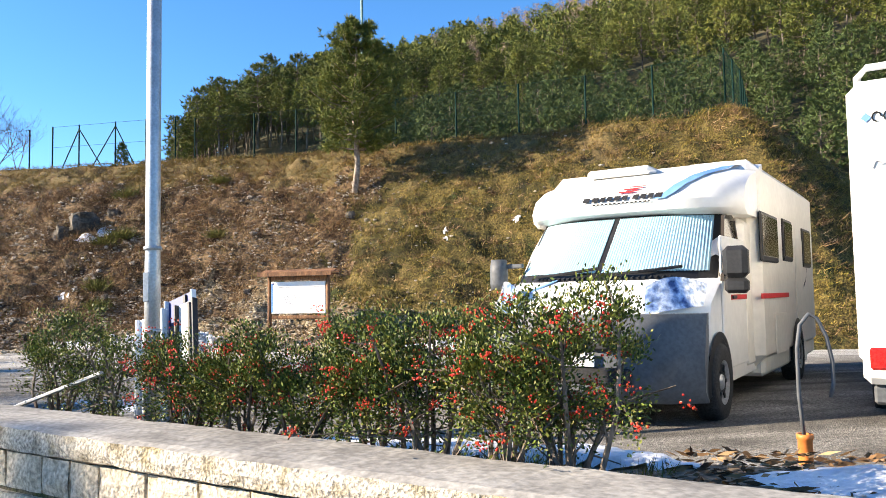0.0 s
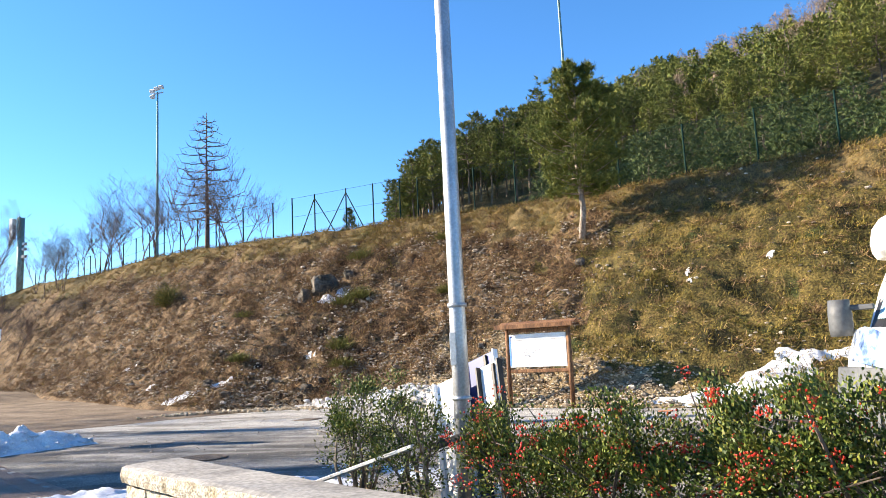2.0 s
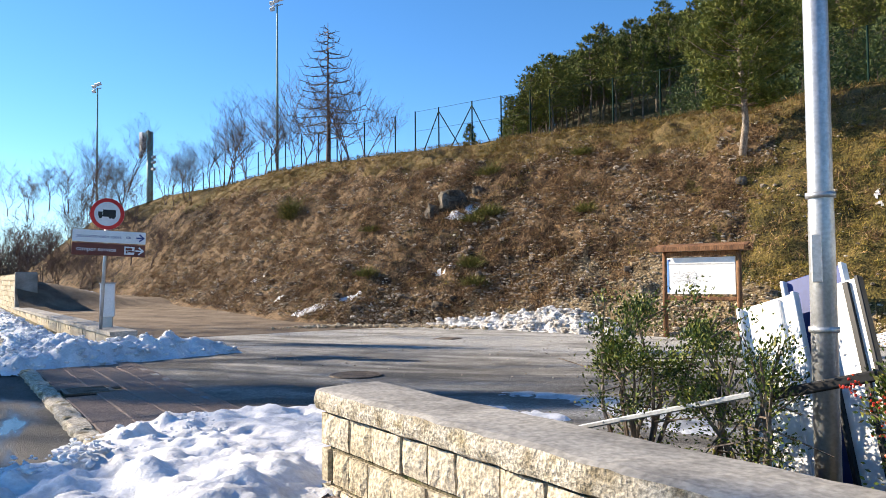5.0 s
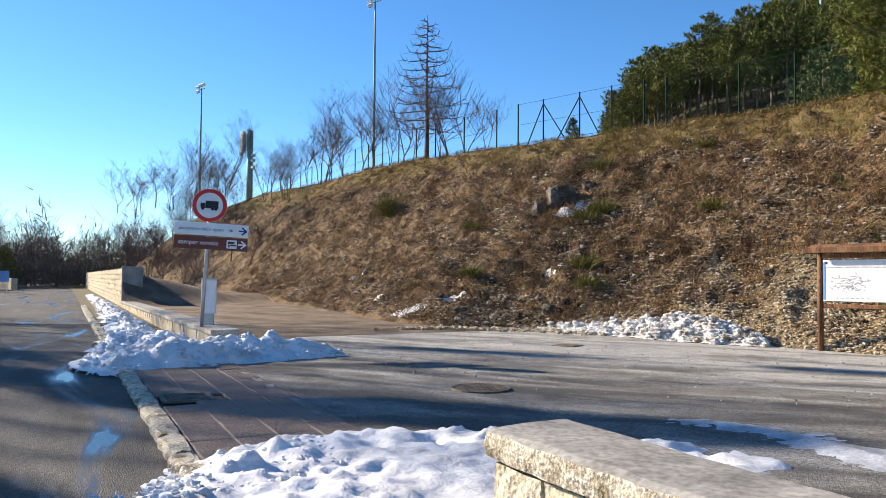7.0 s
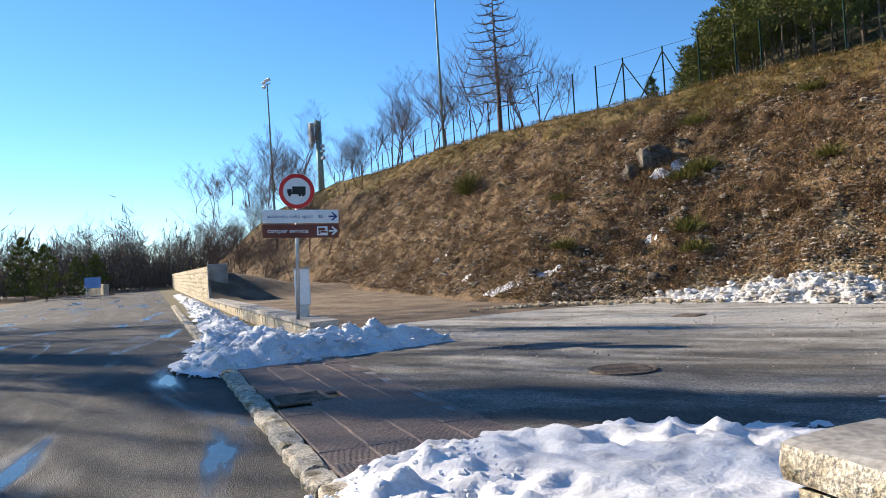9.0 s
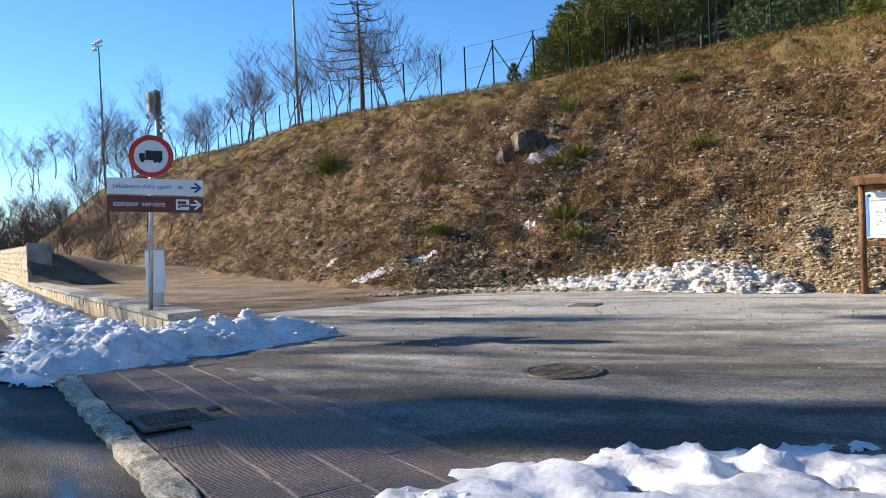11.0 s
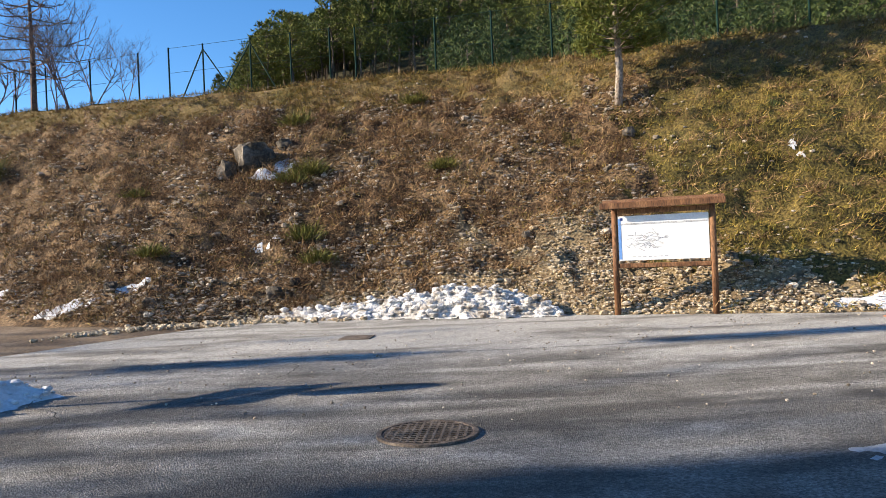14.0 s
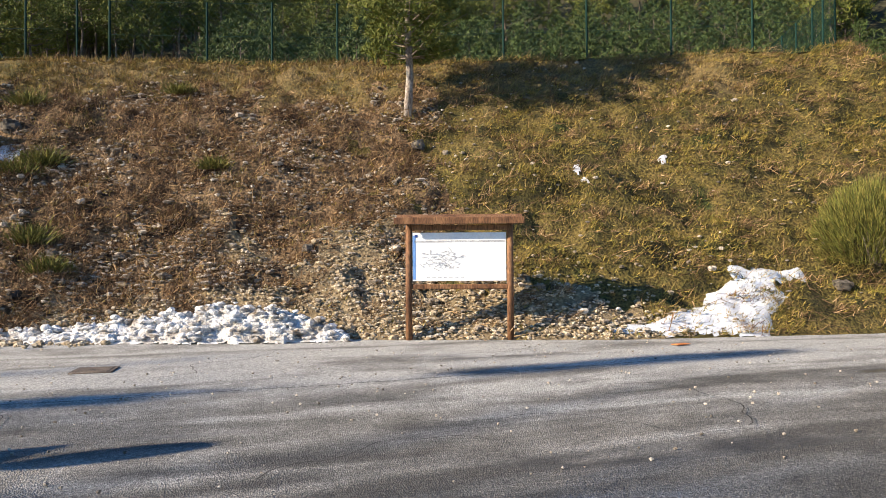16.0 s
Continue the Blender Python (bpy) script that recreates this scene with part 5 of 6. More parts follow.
def quad_cloud(name, quads, material, parent=None, label=""):
    n = len(quads)
    me = bpy.data.meshes.new(name)
    me.vertices.add(4 * n)
    me.vertices.foreach_set("co", np.asarray(quads, dtype=np.float32).reshape(-1))
    me.loops.add(4 * n)
    me.loops.foreach_set("vertex_index", np.arange(4 * n, dtype=np.int32))
    me.polygons.add(n)
    me.polygons.foreach_set("loop_start", np.arange(0, 4 * n, 4, dtype=np.int32))
    me.polygons.foreach_set("loop_total", np.full(n, 4, dtype=np.int32))
    me.update(calc_edges=True)
    me.materials.append(material)
    ob = new(name, me)
    if parent is not None:
        ob.parent = parent
    if label:
        tagged(ob, label)
    return ob


def pine_parts(H, R, bare, levels, per, tufts, tuft_len, tuft_w, blades_per, seed, lean=0.0, shape=0.75, trunk_r=0.02):
    """A pine: trunk and limbs as a Geo, needles as triangles. bare: share of trunk without limbs."""
    rng = random.Random(seed)
    wood = Geo()
    tp = [(lean * H * (k / 6) ** 2 + 0.01 * H * math.sin(k * 1.7 + seed), 0.012 * H * math.sin(k * 2.1 + seed * 2), H * 0.97 * k / 6) for k in range(7)]
    wood.tube(tp, [trunk_r * H * (1 - 0.13 * k) for k in range(7)], 7)
    base, lead = [], []
    for l in range(levels):
        f = l / (levels - 1)
        z = H * (bare + (0.97 - bare) * f)
        w = R * (min(1.0, 0.55 + 1.8 * f) if f < 0.3 else 1.0) * (1 - f) ** shape + 0.05 * R
        k0 = rng.uniform(0, 6.28)
        for b in range(per):
            a = k0 + 2 * math.pi * b / per + rng.uniform(-0.35, 0.35)
            ln = w * rng.uniform(0.62, 1.15)
            rise = rng.uniform(0.05, 0.38) + 0.35 * f
            c = Vector(lerp_list(tp, 6 * min(0.999, z / (H * 0.97))))
            out = Vector((math.cos(a), math.sin(a), 0))
            pts = [c, c + out * ln * 0.5 + Vector((0, 0, ln * rise * 0.35)), c + out * ln + Vector((0, 0, ln * rise))]
            wood.tube(pts, [0.004 * H * (1.1 - 0.7 * f), 0.003 * H * (1.1 - 0.7 * f), 0.0012 * H], 3, False)
            m = max(3, int(tufts * (0.45 + 0.55 * ln / R)))
            for q in range(m):
                u = 0.28 + 0.72 * math.sqrt(rng.random())
                p = pts[0].lerp(pts[1], u * 2) if u < 0.5 else pts[1].lerp(pts[2], u * 2 - 1)
                sp = ln * 0.19
                p = p + Vector((rng.gauss(0, sp * 0.7), rng.gauss(0, sp * 0.7), rng.gauss(0.15 * sp, sp * 0.42)))
                base.append(p)
                lead.append(out * 0.5 + Vector((0, 0, 0.55)))
    base = np.repeat(np.array(base), blades_per, axis=0)
    lead = np.repeat(np.array(lead), blades_per, axis=0)
    n = len(base)
    t = blades(base, lead, NR.uniform(0.6, 1.2, n) * tuft_len, NR.uniform(0.7, 1.3, n) * tuft_w, 0.75)
    return wood, t


def bare_parts(H, seed, spread=0.5, depth=4, r0=0.0105, upright=0.55, kids=3, droop=0.0):
    rng = random.Random(seed)
    g = Geo()

    def grow(p, d, ln, r, level):
        pts, q, dd = [p], p, d
        n = 4 if level < 2 else 3
        for k in range(n):
            dd = (dd + Vector((rng.gauss(0, 0.13), rng.gauss(0, 0.13), rng.gauss(0.03 - droop * level, 0.08)))).normalized()
            q = q + dd * ln / n
            pts.append(q)
        g.tube(pts, [r * (1 - 0.6 * k / n) for k in range(n + 1)], 6 if level == 0 else (4 if level == 1 else 3), False)
        if level >= depth:
            return
        m = kids + (2 if level == 0 else 0)
        for k in range(m):
            u = rng.uniform(0.35 if level == 0 else 0.25, 1.0)
            i = min(n - 1, int(u * n))
            c = pts[i].lerp(pts[i + 1], u * n - i)
            a = rng.uniform(0, 6.28)
            out = Vector((math.cos(a), math.sin(a), 0)) * spread + Vector((0, 0, upright)) + dd * 0.35
            grow(c, out.normalized(), ln * rng.uniform(0.42, 0.68), r * 0.52, level + 1)
    for k in range(rng.choice((1, 2, 2, 3))):
        a = rng.uniform(0, 6.28)
        grow(Vector((0.05 * k, 0.03 * k, -0.05)), Vector((0.16 * math.cos(a), 0.16 * math.sin(a), 1)).normalized(), H * rng.uniform(0.5, 0.62), r0 * H * 0.6, 0)
    top = max(p[2] for p in g.v)
    g.v = [(x, y, z * H / top) for x, y, z in g.v]
    return g


# ---- the lone pine on the bank ----
px, py = -6.35, 28.04
pine = thing("pine_tree", Matrix.Translation((px, py, bank_z(px, py) - 0.08)), "young green pine tree with pale bare lower trunk", "pine tree")
wood, t = pine_parts(6.35, 2.0, 0.25, 17, 7, 24, 0.21, 0.028, 26, 12, shape=0.55, trunk_r=0.019)
wood.done("trunk", M_PALEBARK, pine, "pale flaking trunk and limbs", smooth=True)
tri_cloud("crown", t, M_NEEDLE, pine, "dense green needles")

# ---- pine wood on the hill ----
forest_kinds = []
for k, (H, R, bare, lv, shp, material) in enumerate(((9.0, 2.6, 0.30, 12, 0.55, M_FARNEEDLE), (8.0, 2.4, 0.22, 11, 0.5, M_FARNEEDLE), (10.0, 2.5, 0.42, 10, 0.45, M_FARNEEDLE), (7.0, 2.3, 0.10, 11, 0.7, M_FARNEEDLE), (5.0, 2.0, 0.05, 10, 0.75, M_YOUNG), (4.2, 1.8, 0.04, 9, 0.7, M_YOUNG))):
    tree = thing("pine_tree", Matrix.Translation((0, 400, -60)), "dark green forest pine on the hillside" if material is M_FARNEEDLE else "fresh green young pine behind the fence", "pine tree", "forest pines")
    wood, t = pine_parts(H, R, bare, lv, 6, 9, 0.48 if material is M_FARNEEDLE else 0.34, 0.11 if material is M_FARNEEDLE else 0.07, 8, 30 + k, shape=shp, trunk_r=0.014)
    wood.done("trunk", M_BARK, tree)
    tri_cloud("crown", t, material, tree)
    forest_kinds.append(tree)
rng = random.Random(21)
placed = []


def spot(az0, az1, r0, r1, gap):
    for _ in range(40):
        az, r = rng.uniform(az0, az1), math.sqrt(rng.uniform(r0 * r0, r1 * r1))
        p = hill(az, r)
        if all((p - q).length > gap for q in placed[-400:]):
            placed.append(p)
            return p
    return None


first, far_pines = {}, []
for n, (az0, az1, r0, r1, gap, kinds) in enumerate([(-24.6, -10, 66, 118, 2.0, (2, 2, 0, 2))] * 190 + [(-13, 40, 44, 62, 2.2, (4, 5, 5, 4))] * 120 + [(-10, 34, 62, 112, 2.6, (0, 1, 3, 2))] * 230 + [(34, 60, 40, 100, 4.5, (0, 1, 2, 3))] * 24):
    p = spot(az0, az1, r0, r1, gap)
    if p is None:
        continue
    if az1 == 34 and p.x > -6 and (p - HUB).xy.length > 88 and rng.random() < 0.7:
        continue
    k = rng.choice(kinds)
    s = rng.uniform(0.5, 0.82) if r0 > 60 else rng.uniform(0.75, 1.1)
    m = Matrix.Translation(p - Vector((0, 0, 0.2))) @ Matrix.Rotation(rng.uniform(0, 6.28), 4, "Z")
    src = forest_kinds[k]
    if k in first and r0 > 60 and (p - HUB).xy.length > 84:
        far_pines.append((k, p, s))
    elif k not in first:
        first[k] = True
        src.matrix_world = m
    else:
        c = copy_thing(src, m)
        c.scale = (s, s, s * rng.uniform(0.9, 1.15))
c = copy_thing(forest_kinds[3], Matrix.Translation((-24.9, 45.6, 7.6)))
c.scale = (0.42, 0.42, 0.52)
# far part of the wood: one mass of low trees
far_t, far_b, far_w = [], [], Geo()
for k, p, s in far_pines:
    src = next(c for c in forest_kinds[k].children if c.name.startswith("crown")).data
    co = np.empty(3 * len(src.vertices), dtype=np.float32)
    src.vertices.foreach_get("co", co)
    tr = co.reshape(-1, 3, 3)[NR.uniform(0, 1, len(src.polygons)) < 0.6]
    t = rng.uniform(0, 6.28)
    turned = tr @ np.array([[math.cos(t), math.sin(t), 0], [-math.sin(t), math.cos(t), 0], [0, 0, 1]]) * s
    far_t.append(turned + np.array(p - Vector((0, 0, 0.2))))
    far_w.tube([p, p + Vector((0, 0, 7 * s))], [0.13 * s, 0.05 * s], 4, False)
for n in range(1150):
    az = rng.uniform(-24, 46)
    ridge = next(a[2] + (b[2] - a[2]) * (az - a[0]) / (b[0] - a[0]) for a, b in zip(RIDGE, RIDGE[1:]) if a[0] <= az <= b[0])
    r = math.sqrt(rng.uniform(88 ** 2, (ridge + 6) ** 2))
    p = hill(az, r)
    H, R = rng.uniform(4.2, 6.8), rng.uniform(1.3, 2.1)
    c = 200
    f = NR.uniform(0, 1, c)
    a = NR.uniform(0, 6.28, c)
    w = R * np.sqrt(NR.uniform(0.1, 1, c)) * (1 - f) ** 0.55
    base = np.stack([p.x + w * np.cos(a), p.y + w * np.sin(a), p.z + H * (0.2 + 0.8 * f)], 1)
    bare = (az > -2 and r > 118 + 30 * fbm(az * 0.2, r * 0.05)) or fbm(az * 0.35, r * 0.06, 5) > 0.42
    wide = 0.28 if bare else 1.0
    (far_b if bare else far_t).append(blades(base, np.tile((0, 0, 0.5), (c, 1)) + np.stack([np.cos(a), np.sin(a), 0 * a], 1) * 0.6, NR.uniform(0.4, 0.8, c), NR.uniform(0.16, 0.32, c) * wide, 0.6))
    far_w.tube([p, p + Vector((0, 0, H * 0.8))], [0.13, 0.05], 3, False)
woods = tagged(tri_cloud("far_woods", np.concatenate(far_t), M_FARNEEDLE), "distant pine wood covering the hillside", "wood", kind="stuff")
tagged(tri_cloud("far_bare_wood", np.concatenate(far_b), M_FARTWIG), "distant leafless brown wood on the upper hillside", "wood", kind="stuff")
tagged(far_w.done("far_trunks", M_BARK), "trunks of the distant pine wood", "wood", kind="stuff")

# ---- bare trees ----
bare_kinds = []
for k in range(4):
    tree = thing("bare_tree", Matrix.Translation((0, 420, -60)), "slender leafless tree with fine grey-brown twigs", "tree", "bare trees")
    bare_parts(6.0, 50 + k, spread=0.72, depth=4, upright=0.5, kids=4).done("limb", M_TWIG, tree)
    bare_kinds.append(tree)
big = thing("bare_tree", Matrix.Translation((0, 430, -60)), "slender leafless tree with fine grey-brown twigs", "tree", "bare trees")
bare_parts(6.0, 77, spread=0.8, depth=4, upright=0.5, kids=5).done("limb", M_TWIG, big)
bare_kinds.append(big)
used = {}


def plant(k, p, h, turn=0.0):
    m = Matrix.Translation(p) @ Matrix.Rotation(turn, 4, "Z")
    if k in used:
        ob = copy_thing(bare_kinds[k], m)
    else:
        used[k] = True
        ob = bare_kinds[k]
        ob.matrix_world = m
    ob.scale = (h / 5.6, h / 5.6, h / 5.4)
    return ob


for i, (x, y, z, h) in enumerate(((-50.6, 46.2, 8.9, 4.3), (-44.1, 43.6, 8.5, 6.4), (-43.2, 43.2, 8.4, 5.6), (-45.2, 44.2, 8.5, 5.2), (-38.4, 41.3, 8.4, 6.3), (-36.9, 40.9, 8.3, 5.2), (-34.6, 39.8, 8.2, 4.6), (-32.9, 39.1, 8.1, 6.2), (-32.3, 39.3, 8.1, 5.0),
                                   (-28.1, 37.1, 7.8, 5.7), (-28.6, 36.9, 7.7, 4.9), (-26.6, 36.5, 7.8, 4.8), (-24.7, 35.7, 7.7, 3.2), (-41, 42.5, 8.3, 4.6), (-47.5, 45.1, 8.6, 4.9))):
    plant((i * 3 + 1) % 4, Vector((x, y, z - 0.15)), h, i * 1.3)
rng = random.Random(9)
for i in range(40):       # thicket further along the bank
    u = rng.random()
    x, y = -49 - 26 * u + rng.uniform(-2, 2), 41.0 + 5 * u + rng.uniform(-3.0, 4.5)
    plant((4, 0, 2, 4, 3)[i % 5], Vector((x, y, bank_z(x, y) - 0.1)), rng.uniform(3.6, 6.0), rng.uniform(0, 6))
for x, y, h in ((-44.5, 34.0, 4.6), (-46.0, 36.5, 5.0), (-49, 37.5, 5.5), (-52, 38.5, 5.2), (-47.5, 39.5, 4.2)):
    plant(rng.randrange(4), Vector((x, y, bank_z(x, y) - 0.1)), h, rng.uniform(0, 6))
# larch
larch = thing("larch_tree", Matrix.Translation((-30.4, 38.08, 8.1)), "bare larch tree with a straight trunk and drooping side branches", "larch tree")
g = Geo()
rng = random.Random(14)
g.tube([(0, 0, -0.1), (0.03, 0.02, 2.5), (-0.02, 0, 5), (0, 0, 8.5)], [0.15, 0.11, 0.06, 0.015], 8)
g.done("trunk", M_TWIG, larch)
g = Geo()
for k in range(58):
    z = 1.6 + 6.6 * (k / 58)
    a = k * 2.4 + rng.uniform(-0.3, 0.3)
    ln = (3.3 * (1 - (k / 62)) ** 0.9 + 0.15) * rng.uniform(0.75, 1.15)
    out = Vector((math.cos(a), math.sin(a), 0))
    c = Vector((0, 0, z))
    pts = [c, c + out * ln * 0.5 + Vector((0, 0, -0.03 * ln)), c + out * ln * 0.85 + Vector((0, 0, 0.05 * ln)), c + out * ln + Vector((0, 0, 0.34 * ln))]
    g.tube(pts, [0.038, 0.026, 0.017, 0.009], 4, False)
    for q in range(9):
        u = rng.uniform(0.25, 1)
        p = pts[0].lerp(pts[2], u)
        g.tube([p, p + out * 0.15 + Vector((rng.gauss(0, 0.22), rng.gauss(0, 0.22), rng.uniform(-0.25, 0.2)))], [0.013, 0.007], 3, False)
g.done("limb", M_TWIG, larch)

# dark bare woods at the far end of the road
g = Geo()
for k in range(64):
    rng2 = random.Random(900 + k)
    az = rng2.uniform(-77, -58)
    r = rng2.uniform(105, 150)
    p = Vector((-5.2 + math.sin(radians(az)) * r, 4.5 + math.cos(radians(az)) * r, 0))
    H = rng2.uniform(6.5, 11.5)
    src = bare_kinds[4 if k % 3 else 1].children[0].data
    s = H / 6
    co = np.empty(3 * len(src.vertices), dtype=np.float32)
    src.vertices.foreach_get("co", co)
    co = co.reshape(-1, 3) * s
    t = rng2.uniform(0, 6.28)
    xy = co[:, :2] @ np.array([[math.cos(t), math.sin(t)], [-math.sin(t), math.cos(t)]], dtype=np.float32)
    if k < 40:
        k0 = len(g.v)
        g.v.extend(zip((xy[:, 0] + p.x).tolist(), (xy[:, 1] + p.y).tolist(), (co[:, 2] + p.z).tolist()))
        g.f.extend(tuple(i + k0 for i in f.vertices) for f in src.polygons)
tagged(g.done("far_bare_woods", M_TWIG), "brown leafless wood at the end of the road", "wood", kind="stuff")
base = []
for k in range(26000):
    az, r = rng.uniform(-79, -57), rng.uniform(100, 135)
    base.append((-5.2 + math.sin(radians(az)) * r, 4.5 + math.cos(radians(az)) * r, abs(rng.gauss(0, 3.6)) * (0.75 + 0.5 * fbm(az * 0.3, 1))))
base = np.array(base)
tagged(tri_cloud("far_scrub", blades(base, np.tile((0, 0, 1.0), (len(base), 1)), NR.uniform(0.8, 2.4, len(base)), NR.uniform(0.05, 0.16, len(base)), 0.6), M_BARK), "brown scrub below the distant wood", "scrub", kind="stuff")
for k, (az, r, h) in enumerate(((-69.5, 82, 5.5), (-67.6, 90, 4.5), (-70.8, 95, 7.0), (-66.4, 100, 5.0))):
    p = Vector((-5.2 + math.sin(radians(az)) * r, 4.5 + math.cos(radians(az)) * r, -0.3))
    c = copy_thing(forest_kinds[3], Matrix.Translation(p))
    c.scale = (h / 7, h / 7, h / 7)

# ---- unseen trees added across the road, sunward, to cast shade ----
for x, y, h, k in ((-44, 6.0, 19, 4), (-47, 7.9, 20, 2), (-52, 10.3, 21, 4), (-41, 3.5, 15, 3)):
    plant(k, Vector((x, y, -0.3)), h, x)


def tall_tree(x, y, h, clumps, r=0.16):
    """A slender tree added out of view to cast shade, with leafy clumps (low, high, radius)."""
    ob = thing("tall_tree", Matrix.Translation((x, y, -0.3)), "unseen slender tree added to cast shade, with narrow dark clumps of foliage", "tree", "roadside trees")
    Geo().tube([(0, 0, 0), (0, 0, h * 0.5), (0, 0, h)], [r, r * 0.8, r * 0.35], 8).done("trunk", M_BARK, ob)
    parts_ = []
    for z0, z1, w in clumps:
        n = int(900 * (z1 - z0) * w + 300)
        f, a = NR.uniform(0, 1, n), NR.uniform(0, 6.28, n)
        q = w * np.sqrt(NR.uniform(0, 1, n)) * np.sin(np.pi * (0.08 + 0.84 * f)) ** 0.6
        b = np.stack([q * np.cos(a), q * np.sin(a), z0 + (z1 - z0) * f], 1)
        parts_.append(blades(b, np.tile((0, 0, 0.6), (n, 1)), NR.uniform(0.3, 0.6, n), NR.uniform(0.12, 0.25, n), 0.7))
    tri_cloud("crown", np.concatenate(parts_), M_FARNEEDLE, ob)


TAN = math.tan(radians(SUN_EL))
DIR = Vector((-to_sun.x, -to_sun.y, 0)).normalized()


def shade_tree(spots, reach, r=0.14):
    """Placed sunward of the ground points that its clumps shade: (x, y, length along the shade, half width)."""
    x0, y0 = spots[0][0] - DIR.x * reach, spots[0][1] - DIR.y * reach
    cl = []
    for x, y, ln, w in spots:
        d = math.hypot(x - x0, y - y0)
        cl.append(((d - ln / 2) * TAN + 0.3, (d + ln / 2) * TAN + 0.3, w))
    tall_tree(x0, y0, max(c[1] for c in cl) + 0.3, cl, r)


shade_tree([(-8.6, 11.0, 5.0, 0.75), (-16.0, 9.9, 3.0, 0.6)], 34)
shade_tree([(-12.4, 9.55, 4.0, 0.35)], 30)
shade_tree([(-13.0, 16.75, 3.6, 0.13), (-5.0, 17.9, 4.8, 0.15)], 28, 0.06)
shade_tree([(-3.4, 5.95, 1.6, 0.12)], 30, 0.12)
shade_tree([(-11.0, 6.0, 5.0, 0.8), (-18, 6.5, 4, 0.6)], 27)
shade_tree([(-22.0, 10.5, 6.0, 0.5)], 25)

# ---- floodlight masts, aerial, fence ----
for x, y, z, h in ((-43.0, 47.8, 8.2, 15.0), (-69.5, 51.1, 6.5, 14.3)):
    mast = thing("floodlight_mast", Matrix.Translation((x, y, z)), "tall thin green floodlight mast on the terrace", "floodlight mast", "floodlight masts")
    Geo().tube([(0, 0, 0), (0, 0, h)], [0.13, 0.06], 10).done("pole", M_MASTGREEN, mast)
    Geo().box((0, 0, h - 0.1), (1.1, 0.08, 0.08), 0.01).done("crossarm", M_GALV, mast)
    for dx, dz in ((-0.45, 0.12), (0.0, 0.25), (0.45, 0.3), (-0.4, -0.35)):
        Geo().box((dx, -0.12, h + dz), (0.42, 0.2, 0.32), 0.04, Matrix.Rotation(0.4, 3, "X")).done("floodlight", M_PANEL, mast)
mast = thing("floodlight_mast", Matrix.Translation((-15.9, 76.2, 15)), "tall thin green floodlight mast on the terrace", "floodlight mast", "floodlight masts")
Geo().tube([(0, 0, 0), (0, 0, 26)], [0.17, 0.12], 10).done("pole", M_MASTGREEN, mast)
aerial = thing("aerial_tower", Matrix.Translation((-64.9, 53.7, 7.2)), "thick green telecom pole with white aerial panels", "aerial tower")
Geo().tube([(0, 0, 0), (0, 0, 9.1)], [0.33, 0.30], 12).done("pole", M_MASTGREEN, aerial, smooth=True)
Geo().box((-0.50, -0.50, 8.0), (0.5, 0.5, 2.0), 0.06).done("aerial_panel", M_PANEL, aerial)
Geo().box((0.25, -0.45, 8.2), (0.34, 0.26, 1.9), 0.06).done("aerial_panel", M_MASTGREEN, aerial)
Geo().tube([(-0.5, -0.5, 6.7), (-0.75, -0.7, 6.7)], 0.26, 12).done("dish", M_PANEL, aerial)
for z in (5.3, 6.0, 6.5):
    Geo().box((0.62, -0.1, z), (0.4, 0.3, 0.28), 0.03).done("radio_unit", M_GALV, aerial)


def fence_run(name, pts, h, posts_gap, label, net=0.22, braces=()):
    f = thing(name, Matrix.Identity(4), label, "fence")
    P = [Vector(p) for p in pts]
    run, nodes = 0.0, []
    for a, b in zip(P, P[1:]):
        n = max(1, round((b - a).length / posts_gap))
        nodes += [a.lerp(b, k / n) for k in range(n)]
    nodes.append(P[-1])
    for k, p in enumerate(nodes):
        post = Geo().tube([p - Vector((0, 0, 0.3)), p + Vector((0, 0, h))], 0.035, 8).done("post", M_GREENPOST, f)
        if k in braces:
            for s in (-1, 1):
                q = nodes[min(len(nodes) - 1, max(0, k + s))]
                Geo().tube([p + Vector((0, 0, h * 0.9)), p.lerp(q, 0.62) + Vector((0, 0, 0))], 0.028, 6).done("brace", M_GREENPOST, f)
    if net:
        g = Geo()
        for a, b in zip(nodes, nodes[1:]):
            n = int((b - a).length / net)
            for k in range(-int(h / net), n):
                for s in (1, -1):
                    u0, u1, z0, z1 = k * net, k * net + h, 0.0, h
                    L_ = (b - a).length
                    if u0 < 0:
                        z0, u0 = -u0, 0
                    if u1 > L_:
                        z1, u1 = h - (u1 - L_), L_
                    if z1 <= z0:
                        continue
                    if s < 0:
                        u0, u1 = L_ - u0, L_ - u1
                    g.tube([a.lerp(b, u0 / L_) + Vector((0, 0, z0)), a.lerp(b, u1 / L_) + Vector((0, 0, z1))], 0.0045, 3, False)
        tagged(g.done("wire_mesh", M_GREENPOST, f, "green chain-link mesh"), kind="stuff")
    g = Geo()
    for z in (0.1, h * 0.5, h - 0.03):
        g.tube([p + Vector((0, 0, z)) for p in nodes], 0.008, 4, False)
    g.done("tension_wire", M_GREENPOST, f)
    return f


crest_pts = [Vector(c) + Vector((0.1, 0.6, -0.05)) for c in CREST[3:9]]
fence_run("fence", crest_pts, 2.15, 2.5, "green chain-link fence along the top of the bank")
gap_fence = [Vector((-15.9, 33.9, 7.7)), Vector((-17.5, 34.3, 7.75)), Vector((-19.2, 34.7, 7.8)), Vector((-21.3, 35.2, 7.85)), Vector((-22.9, 35.6, 7.9))]
